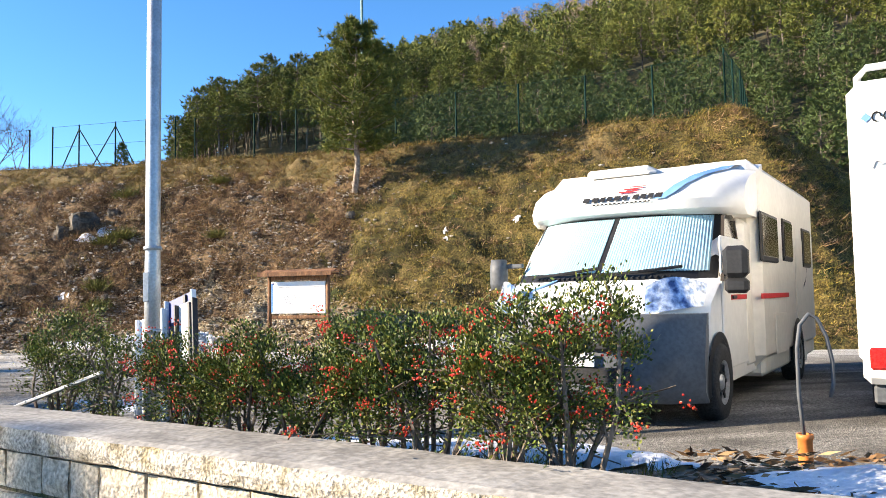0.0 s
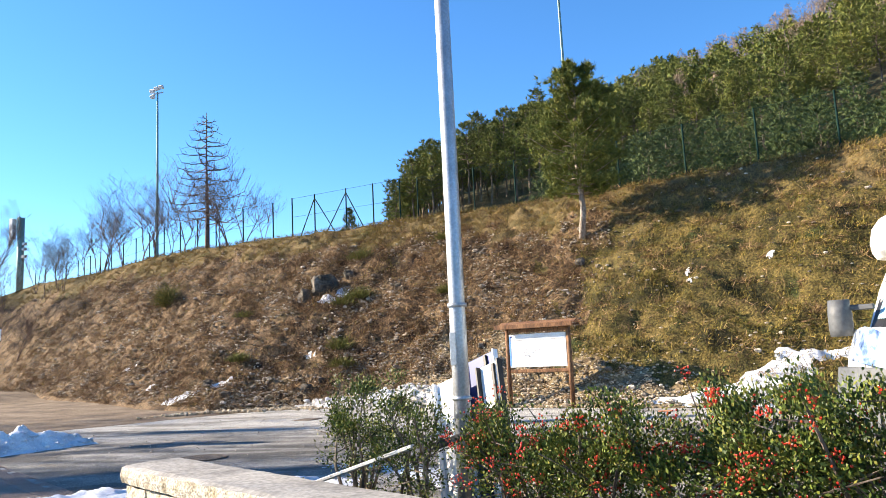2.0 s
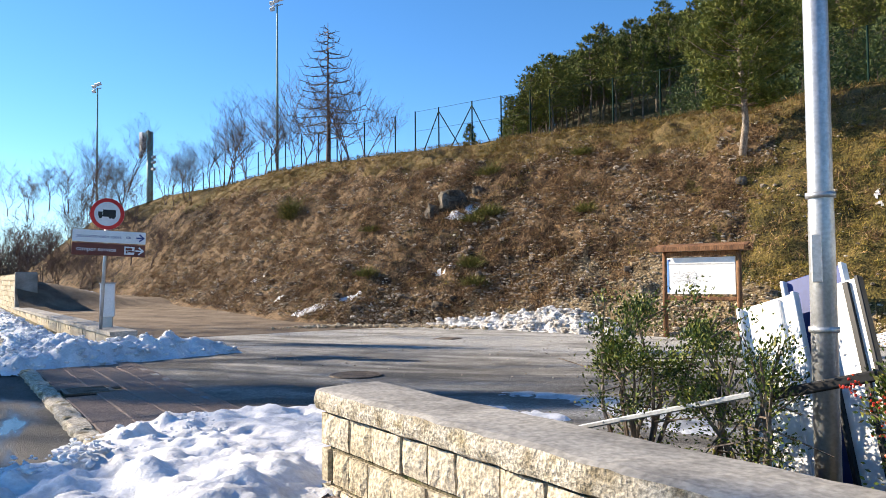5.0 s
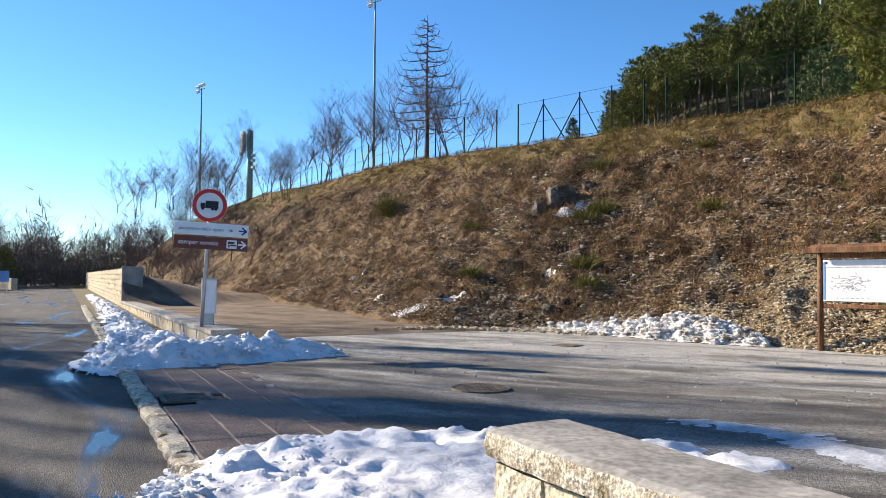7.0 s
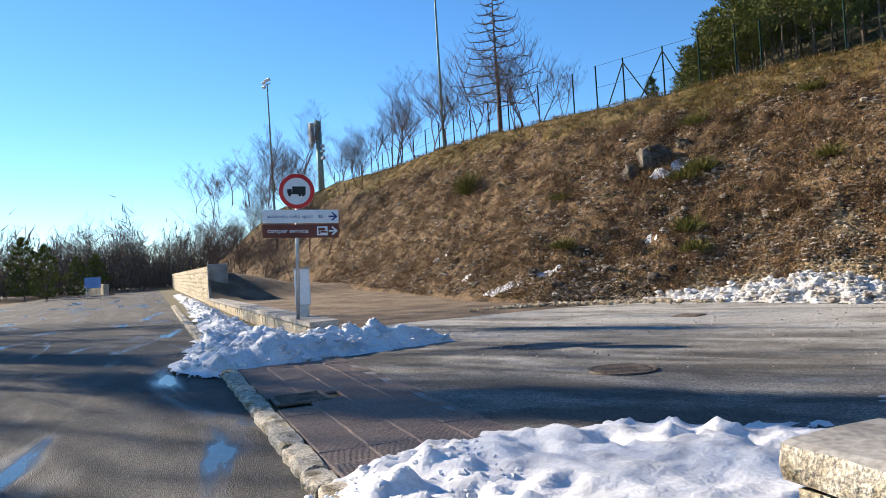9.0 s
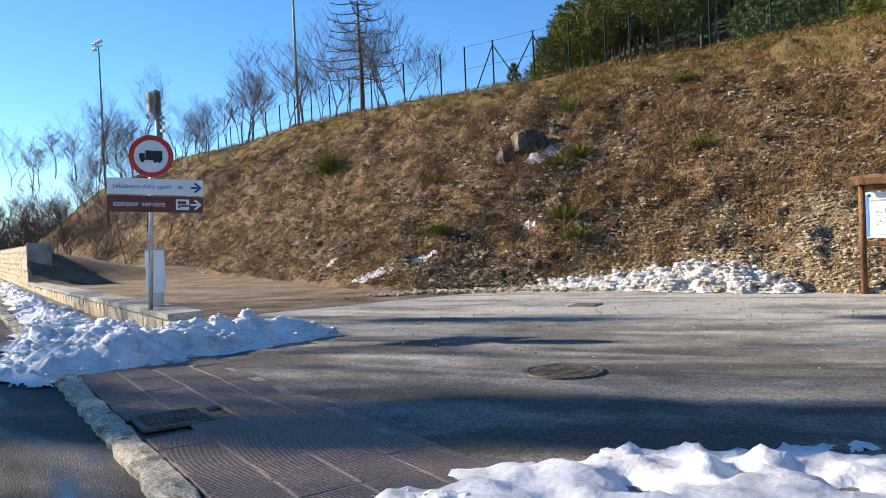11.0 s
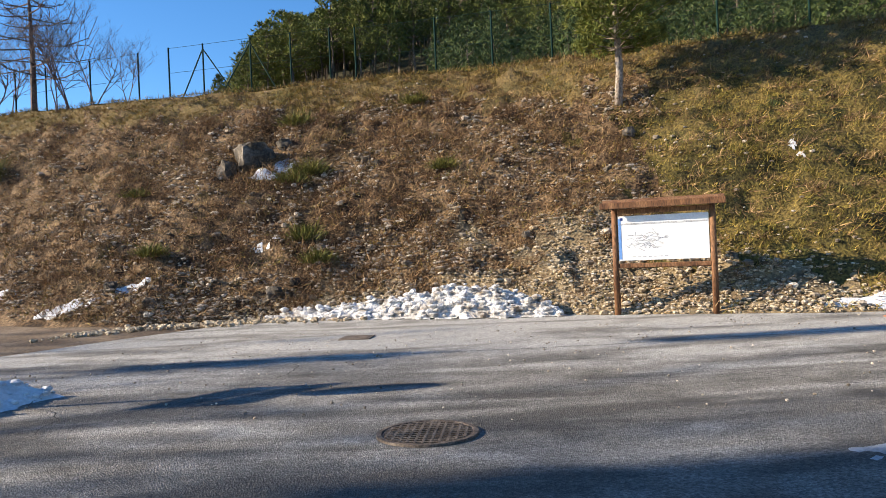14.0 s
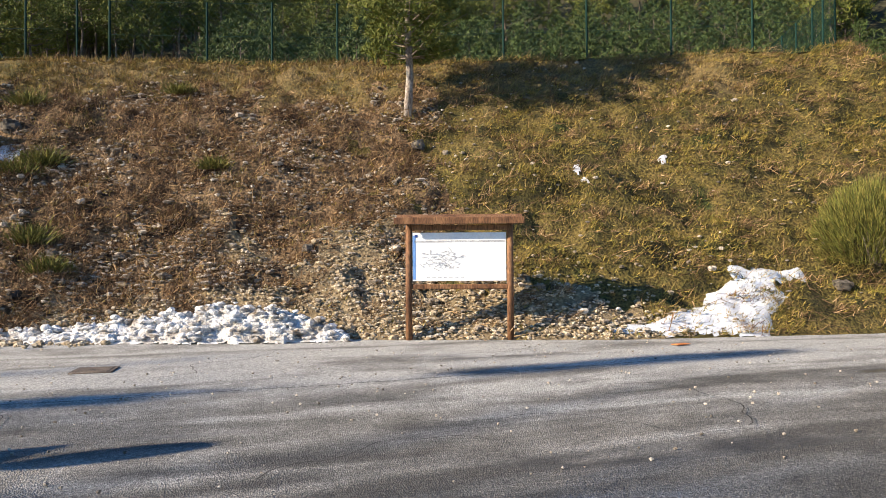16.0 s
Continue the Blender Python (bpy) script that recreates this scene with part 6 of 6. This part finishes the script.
fence_run("fence", gap_fence, 2.05, 9, "braced green posts of an unfinished fence on the crest", net=0, braces=(2, 3))
p0, p1 = Vector((-24.5, 36.2, 7.9)), Vector((-50, 48.0, 8.55))
fence_run("fence", [p0, Vector((-30, 38.4, 8.2)), Vector((-36.3, 41.1, 8.5)), p1, Vector((-62, 53, 8.6))], 2.1, 2.6, "line of green fence posts beyond the bare trees", net=0)
fence_run("fence", [Vector(CREST[3]) + Vector((0.1, 0.6, 0)), Vector((7.9, 30.5, 7.5)), Vector((9.5, 35, 7.5))], 2.3, 1.6, "green chain-link fence at the corner of the terrace", net=0.14)


# ---- ground cover on the bank ----
def bank_points(n, s0, s1, want, seed, v0=0.0, v1=1.02):
    rng = random.Random(seed)
    out = []
    while len(out) < n:
        s, v = rng.uniform(s0, s1), rng.uniform(v0, v1)
        a, b = lerp_list(TOE, s), lerp_list(CREST, s)
        x, y = a[0] + (b[0] - a[0]) * v, a[1] + (b[1] - a[1]) * v
        if rng.random() < want(x, y, v):
            out.append(tuple(slope(s, v)))
    return np.array(out)


jit = random.Random(99)


def grass_want(x, y, v):
    z = zone(x + jit.gauss(0, 1.0), v)
    k = 0.5 + 0.9 * fbm(x * 0.7, y * 0.9, 11)
    return max(0.0, {0: 0.16, 1: 1.0, 2: 0.5, 3: 0.06}[z] * k)


UP = np.array((0.15, -0.75, 0.62))
b = bank_points(31000, 0.8, 14.0, grass_want, 31)
b = np.repeat(b, 4, axis=0) + NR.normal(size=(4 * len(b), 3)) * (0.06, 0.06, 0.0)
tagged(tri_cloud("bank_grass", blades(b, np.tile(UP, (len(b), 1)), NR.uniform(0.08, 0.20, len(b)), NR.uniform(0.010, 0.024, len(b)), 0.6), M_GRASS), "matted olive and straw winter grass on the bank", "grass", kind="stuff")
b = bank_points(11000, 2.6, 14.5, lambda x, y, v: {0: 0.10, 1: 0.12, 2: 1.0, 3: 0.02}[zone(x, v)] * (0.5 + 0.8 * fbm(x * 0.8, y, 5)), 32)
b = np.repeat(b, 4, axis=0) + NR.normal(size=(4 * len(b), 3)) * (0.07, 0.07, 0.0)
tagged(tri_cloud("straw_grass", blades(b, np.tile(UP, (len(b), 1)), NR.uniform(0.10, 0.26, len(b)), NR.uniform(0.010, 0.022, len(b)), 0.55), M_DRYGRASS), "dry straw-coloured grass along the top of the bank", "grass", kind="stuff")
b = bank_points(18000, 0.8, 13.5, lambda x, y, v: {0: 1.0, 1: 0.18, 2: 0.15, 3: 0.12}[zone(x, v)] * max(0, 0.45 + 1.1 * fbm(x * 0.6, y * 0.8, 9)), 33)
b = np.repeat(b, 4, axis=0) + NR.normal(size=(4 * len(b), 3)) * (0.09, 0.09, 0.01)
tagged(tri_cloud("dead_brush", blades(b, np.tile((0.45, -0.6, 0.12), (len(b), 1)), NR.uniform(0.12, 0.46, len(b)), NR.uniform(0.008, 0.022, len(b)), 0.6), M_BRUSH), "tangled brown dead brush and twigs on the scree", "brush", kind="stuff")
m_ = bank_points(2300, 2.5, 13.0, lambda x, y, v: {0: 0.9, 1: 0.25, 2: 0.2, 3: 0.25}[zone(x, v)], 35)
b = np.repeat(m_, 55, axis=0) + NR.normal(size=(55 * len(m_), 3)) * (0.17, 0.12, 0.04)
tagged(tri_cloud("brush_mounds", blades(b, np.tile((0.25, -0.45, 0.45), (len(b), 1)), NR.uniform(0.10, 0.34, len(b)), NR.uniform(0.008, 0.020, len(b)), 0.8), M_BRUSH), "low mounds of dry brown heath on the scree", "brush", kind="stuff")
# stones
rng = random.Random(41)
g = Geo()
for p in bank_points(17000, 3.5, 13.0, lambda x, y, v: {0: 0.8, 1: 0.06, 2: 0.08, 3: 0.5}[zone(x, v)] * max(0.05, 0.5 + 1.3 * fbm(x * 0.5 + 3, y * 0.7, 2)) * (1.25 - 0.6 * v), 42):
    r = 0.020 + 0.06 * rng.random() ** 2.2 + (0.10 * rng.random() if rng.random() < 0.04 else 0)
    g.stone((p[0], p[1], p[2] + 0.04 + 0.2 * r), r, rng, rng.uniform(0.3, 0.6))
tagged(g.done("scree_stones", M_STONE), "loose grey stones scattered over the bank", "stones", kind="stuff")
g = Geo()
for p in bank_points(7200, 4.4, 9.6, lambda x, y, v: (1.0 if zone(x + jit.gauss(0, 0.5), v + jit.gauss(0, 0.03)) == 3 else 0.0) + (0.8 if v < 0.07 and x > -19 else 0.0), 43, 0.0, 0.32):
    r = 0.02 + 0.045 * rng.random() ** 1.8 + (0.07 * rng.random() if rng.random() < 0.05 else 0)
    g.stone((p[0], p[1], p[2] + 0.2 * r), r, rng, rng.uniform(0.35, 0.65))
for k in range(900):       # spill on the asphalt edge and the orange-brown rubble further on
    x = rng.uniform(-18.5, -12.5)
    y = 22.95 - 0.1 * (x + 14) ** 2 * (x < -14) + rng.gauss(0, 0.35)
    r = 0.02 + 0.06 * rng.random() ** 2
    g.stone((x, y, max(0.0, bank_z(x, y)) + 0.3 * r), r, rng)
tagged(g.done("rubble_stones", M_WARMSTONE), "pale yellowish rubble at the foot of the bank", "rubble", kind="stuff")


def rock(name, at, size, seed, label, material=M_STONE, turn=0.0):
    n, g = 14, Geo()
    rows = []
    for j in range(9):
        t = math.pi * j / 8
        row = []
        for i in range(n + 1):
            a = 2 * math.pi * (i % n) / n
            d = Vector((math.sin(t) * math.cos(a), math.sin(t) * math.sin(a), math.cos(t)))
            w = 1 + 0.42 * fbm(d.x * 1.3 + seed, d.y * 1.3, d.z * 1.3) + 0.12 * fbm(d.x * 4 + seed, d.y * 4, d.z * 4)
            q = Vector([math.copysign(abs(c) ** 0.65, c) for c in d]) * w
            row.append((q.x * size[0], q.y * size[1], q.z * size[2]))
        rows.append(row)
    g.sheet(rows)
    ob = g.done(name, material)
    ob.matrix_world = Matrix.Translation(at) @ Matrix.Rotation(turn, 4, "Z")
    return tagged(ob, label, "rock", "rocks on the bank")


M_ROCK = mat("grey_outcrop", [(0.035, 0.03, 0.024), (0.085, 0.072, 0.056), (0.20, 0.17, 0.135)], 1.6, 14, 0.95, 0.8, 0.05, var=0.45)
rock("rock", (-17.1, 28.9, bank_z(-17.1, 28.9) + 0.15), (0.56, 0.50, 0.46), 3, "large angular grey rock jutting from the bank", M_ROCK, 0.5)
rock("rock", (-17.9, 28.6, bank_z(-17.9, 28.6) + 0.05), (0.24, 0.24, 0.28), 8, "angular grey rock beside the large outcrop", M_ROCK, 1.2)
rock("rock", (-16.4, 29.6, bank_z(-16.4, 29.6) + 0.1), (0.26, 0.22, 0.18), 5, "angular grey rock beside the large outcrop", M_ROCK, 2.2)
rock("rock", (-6.3, 26.9, bank_z(-6.3, 26.9) + 0.05), (0.16, 0.14, 0.14), 11, "small pale stone below the pine", M_ROCK)
for k, (x, y, s) in enumerate(((-13.6, 28.3, 0.16), (-13.2, 28.0, 0.13), (-19.2, 24.2, 0.2), (-15.0, 23.9, 0.2), (-14.6, 24.2, 0.13), (-9.1, 24.5, 0.13), (1.3, 21.5, 0.16), (-17.8, 23.4, 0.16))):
    rock("rock", (x, y, bank_z(x, y) + 0.3 * s), (s, s * 0.8, s * 0.7), 20 + k, "pale broken stone half sunk in the bank", M_ROCK, k)


def weed(x, y, r, h, n, seed, material, label, name="shrub", w=0.02, base=None):
    z = bank_z(x, y) if base is None else base
    ob = thing(name, Matrix.Translation((x, y, z)), label, "shrub")
    b = NR.normal(size=(n, 3)) * (r * 0.42, r * 0.42, 0)
    b[:, 2] = np.abs(NR.normal(size=n)) * h * 0.28
    lead = np.concatenate([b[:, :2] * 1.2 / r, np.full((n, 1), 0.9)], axis=1)
    tri_cloud("foliage", blades(b, lead, NR.uniform(0.3, 0.7, n) * h, NR.uniform(0.6, 1.4, n) * w, 0.35), material, ob)
    Geo().tube([(0, 0, -0.05), (0.02, 0, h * 0.35)], [0.03 * h, 0.015 * h], 5).done("stem", M_BARK, ob)
    return ob


for x, y, r, h in ((-15.2, 28.3, 0.55, 0.5), (-15.7, 28.0, 0.6, 0.45), (-14.8, 25.9, 0.5, 0.5), (-11.2, 27.4, 0.45, 0.35), (-16.2, 30.5, 0.5, 0.5), (-18.6, 25.2, 0.4, 0.35), (-14.2, 24.9, 0.4, 0.4), (-12.4, 30.6, 0.5, 0.35), (-20.5, 28.4, 0.5, 0.3)):
    weed(x, y, r, h, 900, 1, M_GREENTUFT, "low green weedy shrub on the scree")
weed(-28.6, 32.8, 0.5, 1.3, 1200, 1, M_GREENTUFT, "small yellow-green juniper bush on the bank")
broom = thing("broom_bush", Matrix.Translation((2.5, 22.0, bank_z(2.5, 22.0))), "large rounded green broom bush at the foot of the bank", "bush")
q = unit(NR.normal(size=(16000, 3))) * (NR.uniform(0.25, 1.0, (16000, 1)) ** 0.45)
q[:, 2] = np.abs(q[:, 2])
q = q * np.array((1.35, 1.2, 1.75))
tri_cloud("foliage", blades(q, unit(q) + (0, 0, 0.7), NR.uniform(0.12, 0.34, len(q)), NR.uniform(0.008, 0.018, len(q)), 0.35), M_GREENTUFT, broom)
for k in range(5):
    Geo().tube([(0.05 * k - 0.1, 0, -0.1), (0.3 * math.cos(k * 1.3), 0.3 * math.sin(k * 1.3), 0.9)], [0.04, 0.015], 5).done("stem", M_BARK, broom)

# ---- hedge of firethorn bushes ----
rng = random.Random(17)


def bush(u, n, w, d, h, seed, berries, label, leaf_n, open_low=0.35):
    p = wall_pt(u, n, 0)
    z0 = bed(p.x, p.y)
    ob = thing("firethorn_bush", Matrix.Translation((p.x, p.y, z0)) @ WALL_TURN.to_4x4(), label, "bush", "hedge bushes")
    r = random.Random(seed)
    wood = Geo()
    tips = []
    for k in range(9):
        a = r.uniform(0, 6.28)
        q = Vector((r.gauss(0, 0.07), r.gauss(0, 0.05), -0.03))
        tgt = Vector((r.uniform(-0.5, 0.5) * w, r.uniform(-0.5, 0.5) * d, h * r.uniform(0.55, 0.95)))
        mid = q.lerp(tgt, 0.5) + Vector((r.gauss(0, 0.05), r.gauss(0, 0.05), 0.05))
        wood.tube([q, mid, tgt], [0.017, 0.012, 0.005], 5, False)
        for j in range(7):
            s = mid.lerp(tgt, r.random()) if r.random() < 0.7 else q.lerp(mid, r.uniform(0.4, 1))
            e = s + Vector((r.gauss(0, 0.16 * w + 0.05), r.gauss(0, 0.12), r.gauss(0.06, 0.10)))
            wood.tube([s, e], [0.006, 0.003], 3, False)
            tips += [s.lerp(e, 0.5), e, e, tgt]
    wood.done("stem", M_BARK, ob, "thin dark stems")
    tips = np.array(tips)
    hubs = tips[NR.randint(0, len(tips), max(40, leaf_n // 62))]
    c = hubs[NR.randint(0, len(hubs), leaf_n)] + NR.normal(size=(leaf_n, 3)) * (0.048, 0.048, 0.04)
    c = c[(c[:, 2] > h * open_low * NR.uniform(0.3, 1.1, leaf_n)) & (np.abs(c[:, 0]) < w * 0.62) & (c[:, 2] < h * 1.08)]
    out = c - np.array((0, 0, h * 0.5))
    m = len(c)
    quad_cloud("leaves", leaves(c, unit(out) + (0, 0, 0.5), NR.uniform(0.015, 0.031, m), NR.uniform(0.009, 0.015, m), 0.7), M_LEAF, ob, "small glossy evergreen leaves")
    if berries:
        g = Geo()
        for k in range(berries):
            q = Vector(tips[r.randrange(len(tips))]) + Vector((r.gauss(0, 0.05), -abs(r.gauss(0.06, 0.06)), r.gauss(0.03, 0.05)))
            if q.z < h * 0.3:
                continue
            for j in range(r.randint(9, 20)):
                c_ = q + Vector((r.gauss(0, 0.022), r.gauss(0, 0.02), r.gauss(0, 0.018)))
                g.stone(c_, r.uniform(0.005, 0.0075), r, 0.95)
        tagged(g.done("berry_cluster", M_BERRY, ob, "clusters of red and orange berries"), kind="stuff")
    return ob


full = "dense evergreen firethorn bush with red berry clusters"
bush(1.95, 1.0, 0.88, 0.5, 1.30, 1, 0, "thin evergreen bush with bare lower stems", 10500, 0.5)
bush(2.62, 1.00, 0.55, 0.45, 1.0, 2, 0, "thin evergreen bush with bare lower stems", 6500, 0.5)
for k, (u, h, nb) in enumerate(((3.78, 0.87, 40), (4.28, 0.92, 38), (4.78, 0.88, 32), (5.24, 0.93, 28), (5.68, 0.98, 30), (6.08, 1.03, 34), (6.44, 1.05, 40))):
    bush(u, 0.86 - 0.02 * k, 0.66, 0.5, h, 20 + k, nb, full, 15000, 0.62)

# grass in the bed
b = []
rng = random.Random(77)
for k in range(4200):
    u, n = rng.uniform(-0.1, 6.7), rng.uniform(0.55, 1.7)
    p = wall_pt(u, n, 0)
    if fbm(p.x * 2, p.y * 2, 6) > -0.25:
        b.append((p.x, p.y, bed(p.x, p.y)))
b = np.repeat(np.array(b), 3, axis=0) + NR.normal(size=(3 * len(b), 3)) * (0.03, 0.03, 0)
tagged(tri_cloud("bed_grass", blades(b, np.tile((0, -0.1, 1.0), (len(b), 1)), NR.uniform(0.05, 0.16, len(b)), NR.uniform(0.004, 0.009, len(b)), 0.5), M_GREENTUFT), "sparse grass in the planting bed", "grass", kind="stuff")
b = np.array([tuple(wall_pt(rng.uniform(6.6, 10.5), rng.uniform(0.7, 2.3), 0)) for _ in range(2600)])
b[:, 2] = [bed(x, y) + 0.006 for x, y, _ in b]
tagged(quad_cloud("leaf_litter", leaves(b, np.tile((0.6, -0.3, 0.02), (len(b), 1)), NR.uniform(0.04, 0.13, len(b)), NR.uniform(0.012, 0.035, len(b)), (0.6, 0.6, 0.12)), M_BRUSH), "dry brown leaves and twigs on the bed", "leaf litter", kind="stuff")

# edging stones
for k, (u, n, w, h) in enumerate(((6.68, 0.72, 0.16, 0.15), (6.86, 0.74, 0.11, 0.13), (7.06, 0.80, 0.26, 0.12), (7.35, 0.84, 0.24, 0.11), (7.62, 0.87, 0.22, 0.10))):
    p = wall_pt(u, n, 0)
    ob = Geo().box((0, 0, h / 2), (w, 0.13, h), 0.018).done("edging_stone", M_BLOCK)
    ob.matrix_world = Matrix.Translation((p.x, p.y, bed(p.x, p.y) - 0.01)) @ WALL_TURN.to_4x4() @ Matrix.Rotation(0.05 * (k % 3 - 1), 4, "Z")
    tagged(ob, "rough pale edging stone along the planting bed", "edging stone", "edging stones")

# stub pipe and bent hose
stub = thing("drain_stub", Matrix.Translation((1.0, 6.55, 0.40)), "short orange plastic pipe stub standing in the bed", "pipe")
n = 18
Geo().sheet([[(r * math.cos(2 * math.pi * k / n), r * math.sin(2 * math.pi * k / n), z) for k in range(n + 1)] for r, z in ((0.042, -0.03), (0.042, 0.135), (0.048, 0.14), (0.048, 0.17), (0.036, 0.17), (0.036, 0.02))]).done("tube", M_ORANGE, stub, smooth=True)
hose = Geo().tube([(1.0, 6.55, 0.50), (0.98, 6.56, 0.80), (0.985, 6.57, 1.08), (1.01, 6.58, 1.22), (1.07, 6.6, 1.285), (1.12, 6.6, 1.26), (1.17, 6.6, 1.15), (1.20, 6.6, 1.0), (1.20, 6.6, 0.86), (1.18, 6.6, 0.78)], 0.012, 10).done("hose", M_GREYPLASTIC, None, smooth=True)
tagged(hose, "stiff dark hose bent in an arch from a pipe", "hose")

# leaning panels and rail by the pole
pp = wall_pt(2.98, 1.28, 0)
pm = Matrix.Translation((pp.x, pp.y, bed(pp.x, pp.y) - 0.02)) @ WALL_TURN.to_4x4() @ Matrix.Rotation(radians(-17), 4, "Y") @ Matrix.Rotation(radians(-12), 4, "X")
panels = thing("sheet_panel_stack", pm, "stack of white metal panels with dark edges leaning together", "panel stack")
for k, (x, y, w, h, z) in enumerate(((-0.18, 0.0, 0.34, 1.20, 0.60), (0.04, 0.12, 0.34, 1.32, 0.66), (0.20, 0.05, 0.22, 1.20, 0.60))):
    p = Geo().box((x, y, z), (w, 0.018, h), 0.003).done("panel", M_SIGNBLUE if k == 1 else M_PANEL, panels, "dark blue sheet panel" if k == 1 else "white sheet panel")
    for s in (-1, 1):
        Geo().box((x + s * w / 2, y - 0.02, z), (0.022, 0.05, h), 0.004).done("folded_edge", M_BLACK if k == 2 else M_PANEL, p)
    Geo().box((x + w * 0.18, y - 0.016, z), (0.03, 0.02, h * 0.98), 0.003).done("rib", M_BLACK if k else M_PANEL, p)
a_, b_ = wall_pt(1.45, 0.76, 0.52), wall_pt(2.80, 0.84, 0.92)
d = (b_ - a_).normalized()
turn = Matrix((d, d.cross(Vector((0, 0, 1))).normalized() * -1, d.cross(Vector((0, 0, 1))).cross(d) * -1)).transposed()
rail = Geo().box((a_ + b_) / 2, ((b_ - a_).length, 0.035, 0.028), 0.006, d.to_track_quat("X", "Z").to_matrix()).done("metal_rail", M_GALV)
tagged(rail, "long grey metal rail propped up beside the bush", "rail")
rail2 = Geo().box(wall_pt(3.0, 1.08, 0.96), (0.5, 0.05, 0.05), 0.008, (b_ - a_).to_track_quat("X", "Z").to_matrix()).done("metal_rail", M_BLACK)
tagged(rail2, "dark metal bar resting against the panels", "rail")


# ---- cracks and seam in the asphalt ----
def crack(name, pts, w, label):
    g = Geo()
    rows = []
    for i, (x, y) in enumerate(pts):
        a, b = Vector(pts[max(0, i - 1)]), Vector(pts[min(len(pts) - 1, i + 1)])
        d = (b - a).normalized()
        h = w * (0.5 + 0.5 * abs(math.sin(i * 1.9)))
        z = lot(x, y) + 0.012
        rows.append([(x - d.y * h, y + d.x * h, z), (x + d.y * h, y - d.x * h, z)])
    g.sheet(rows)
    return tagged(g.done(name, M_CRACK), label, "crack", "asphalt cracks")


M_CRACK = mat("crack_dirt", [(0.035, 0.032, 0.028), (0.07, 0.064, 0.055)], 8, 40, 0.95, 0.3, 0.01)
rng = random.Random(71)
crack("asphalt_seam", [(-15.5 + 13.2 * k / 60, 16.45 + 0.085 * (13.2 * k / 60) + 0.05 * fbm(k * 0.3, 2) + 0.004 * (13.2 * k / 60) ** 2) for k in range(61)], 0.012, "thin dark seam across the asphalt")
for x, y, a, n in ((-12.5, 14.8, 0.3, 40), (-8.6, 15.2, -0.2, 36), (-6.0, 16.2, 0.5, 30), (-11.2, 18.2, 0.1, 44), (-9.8, 13.6, 0.9, 26), (-5.2, 13.8, -0.5, 30), (-13.4, 12.6, 1.2, 24), (-7.4, 19.4, 0.05, 40)):
    pts = [(x, y)]
    for k in range(n):
        a += rng.gauss(0, 0.28)
        pts.append((pts[-1][0] + 0.09 * math.cos(a), pts[-1][1] + 0.09 * math.sin(a)))
    crack("asphalt_crack", pts, 0.007, "fine branching crack in the asphalt")
g = Geo()
for k in range(500):
    x, y = rng.uniform(-16, -1), rng.uniform(13, 20.6)
    r = rng.uniform(0.006, 0.02)
    g.stone((x, y, lot(x, y) + 0.4 * r), r, rng)
tagged(g.done("grit", M_STONE), "scattered grit and pebbles on the asphalt", "grit", kind="stuff")
tagged(Geo().box((0, 0, 0.012), (0.30, 0.14, 0.012), 0.004, Matrix.Rotation(0.3, 3, "Z")).done("flat_debris", M_ORANGE), "flat reddish scrap lying on the asphalt", "debris").location = (-3.32, 19.64, lot(-3.32, 19.64))
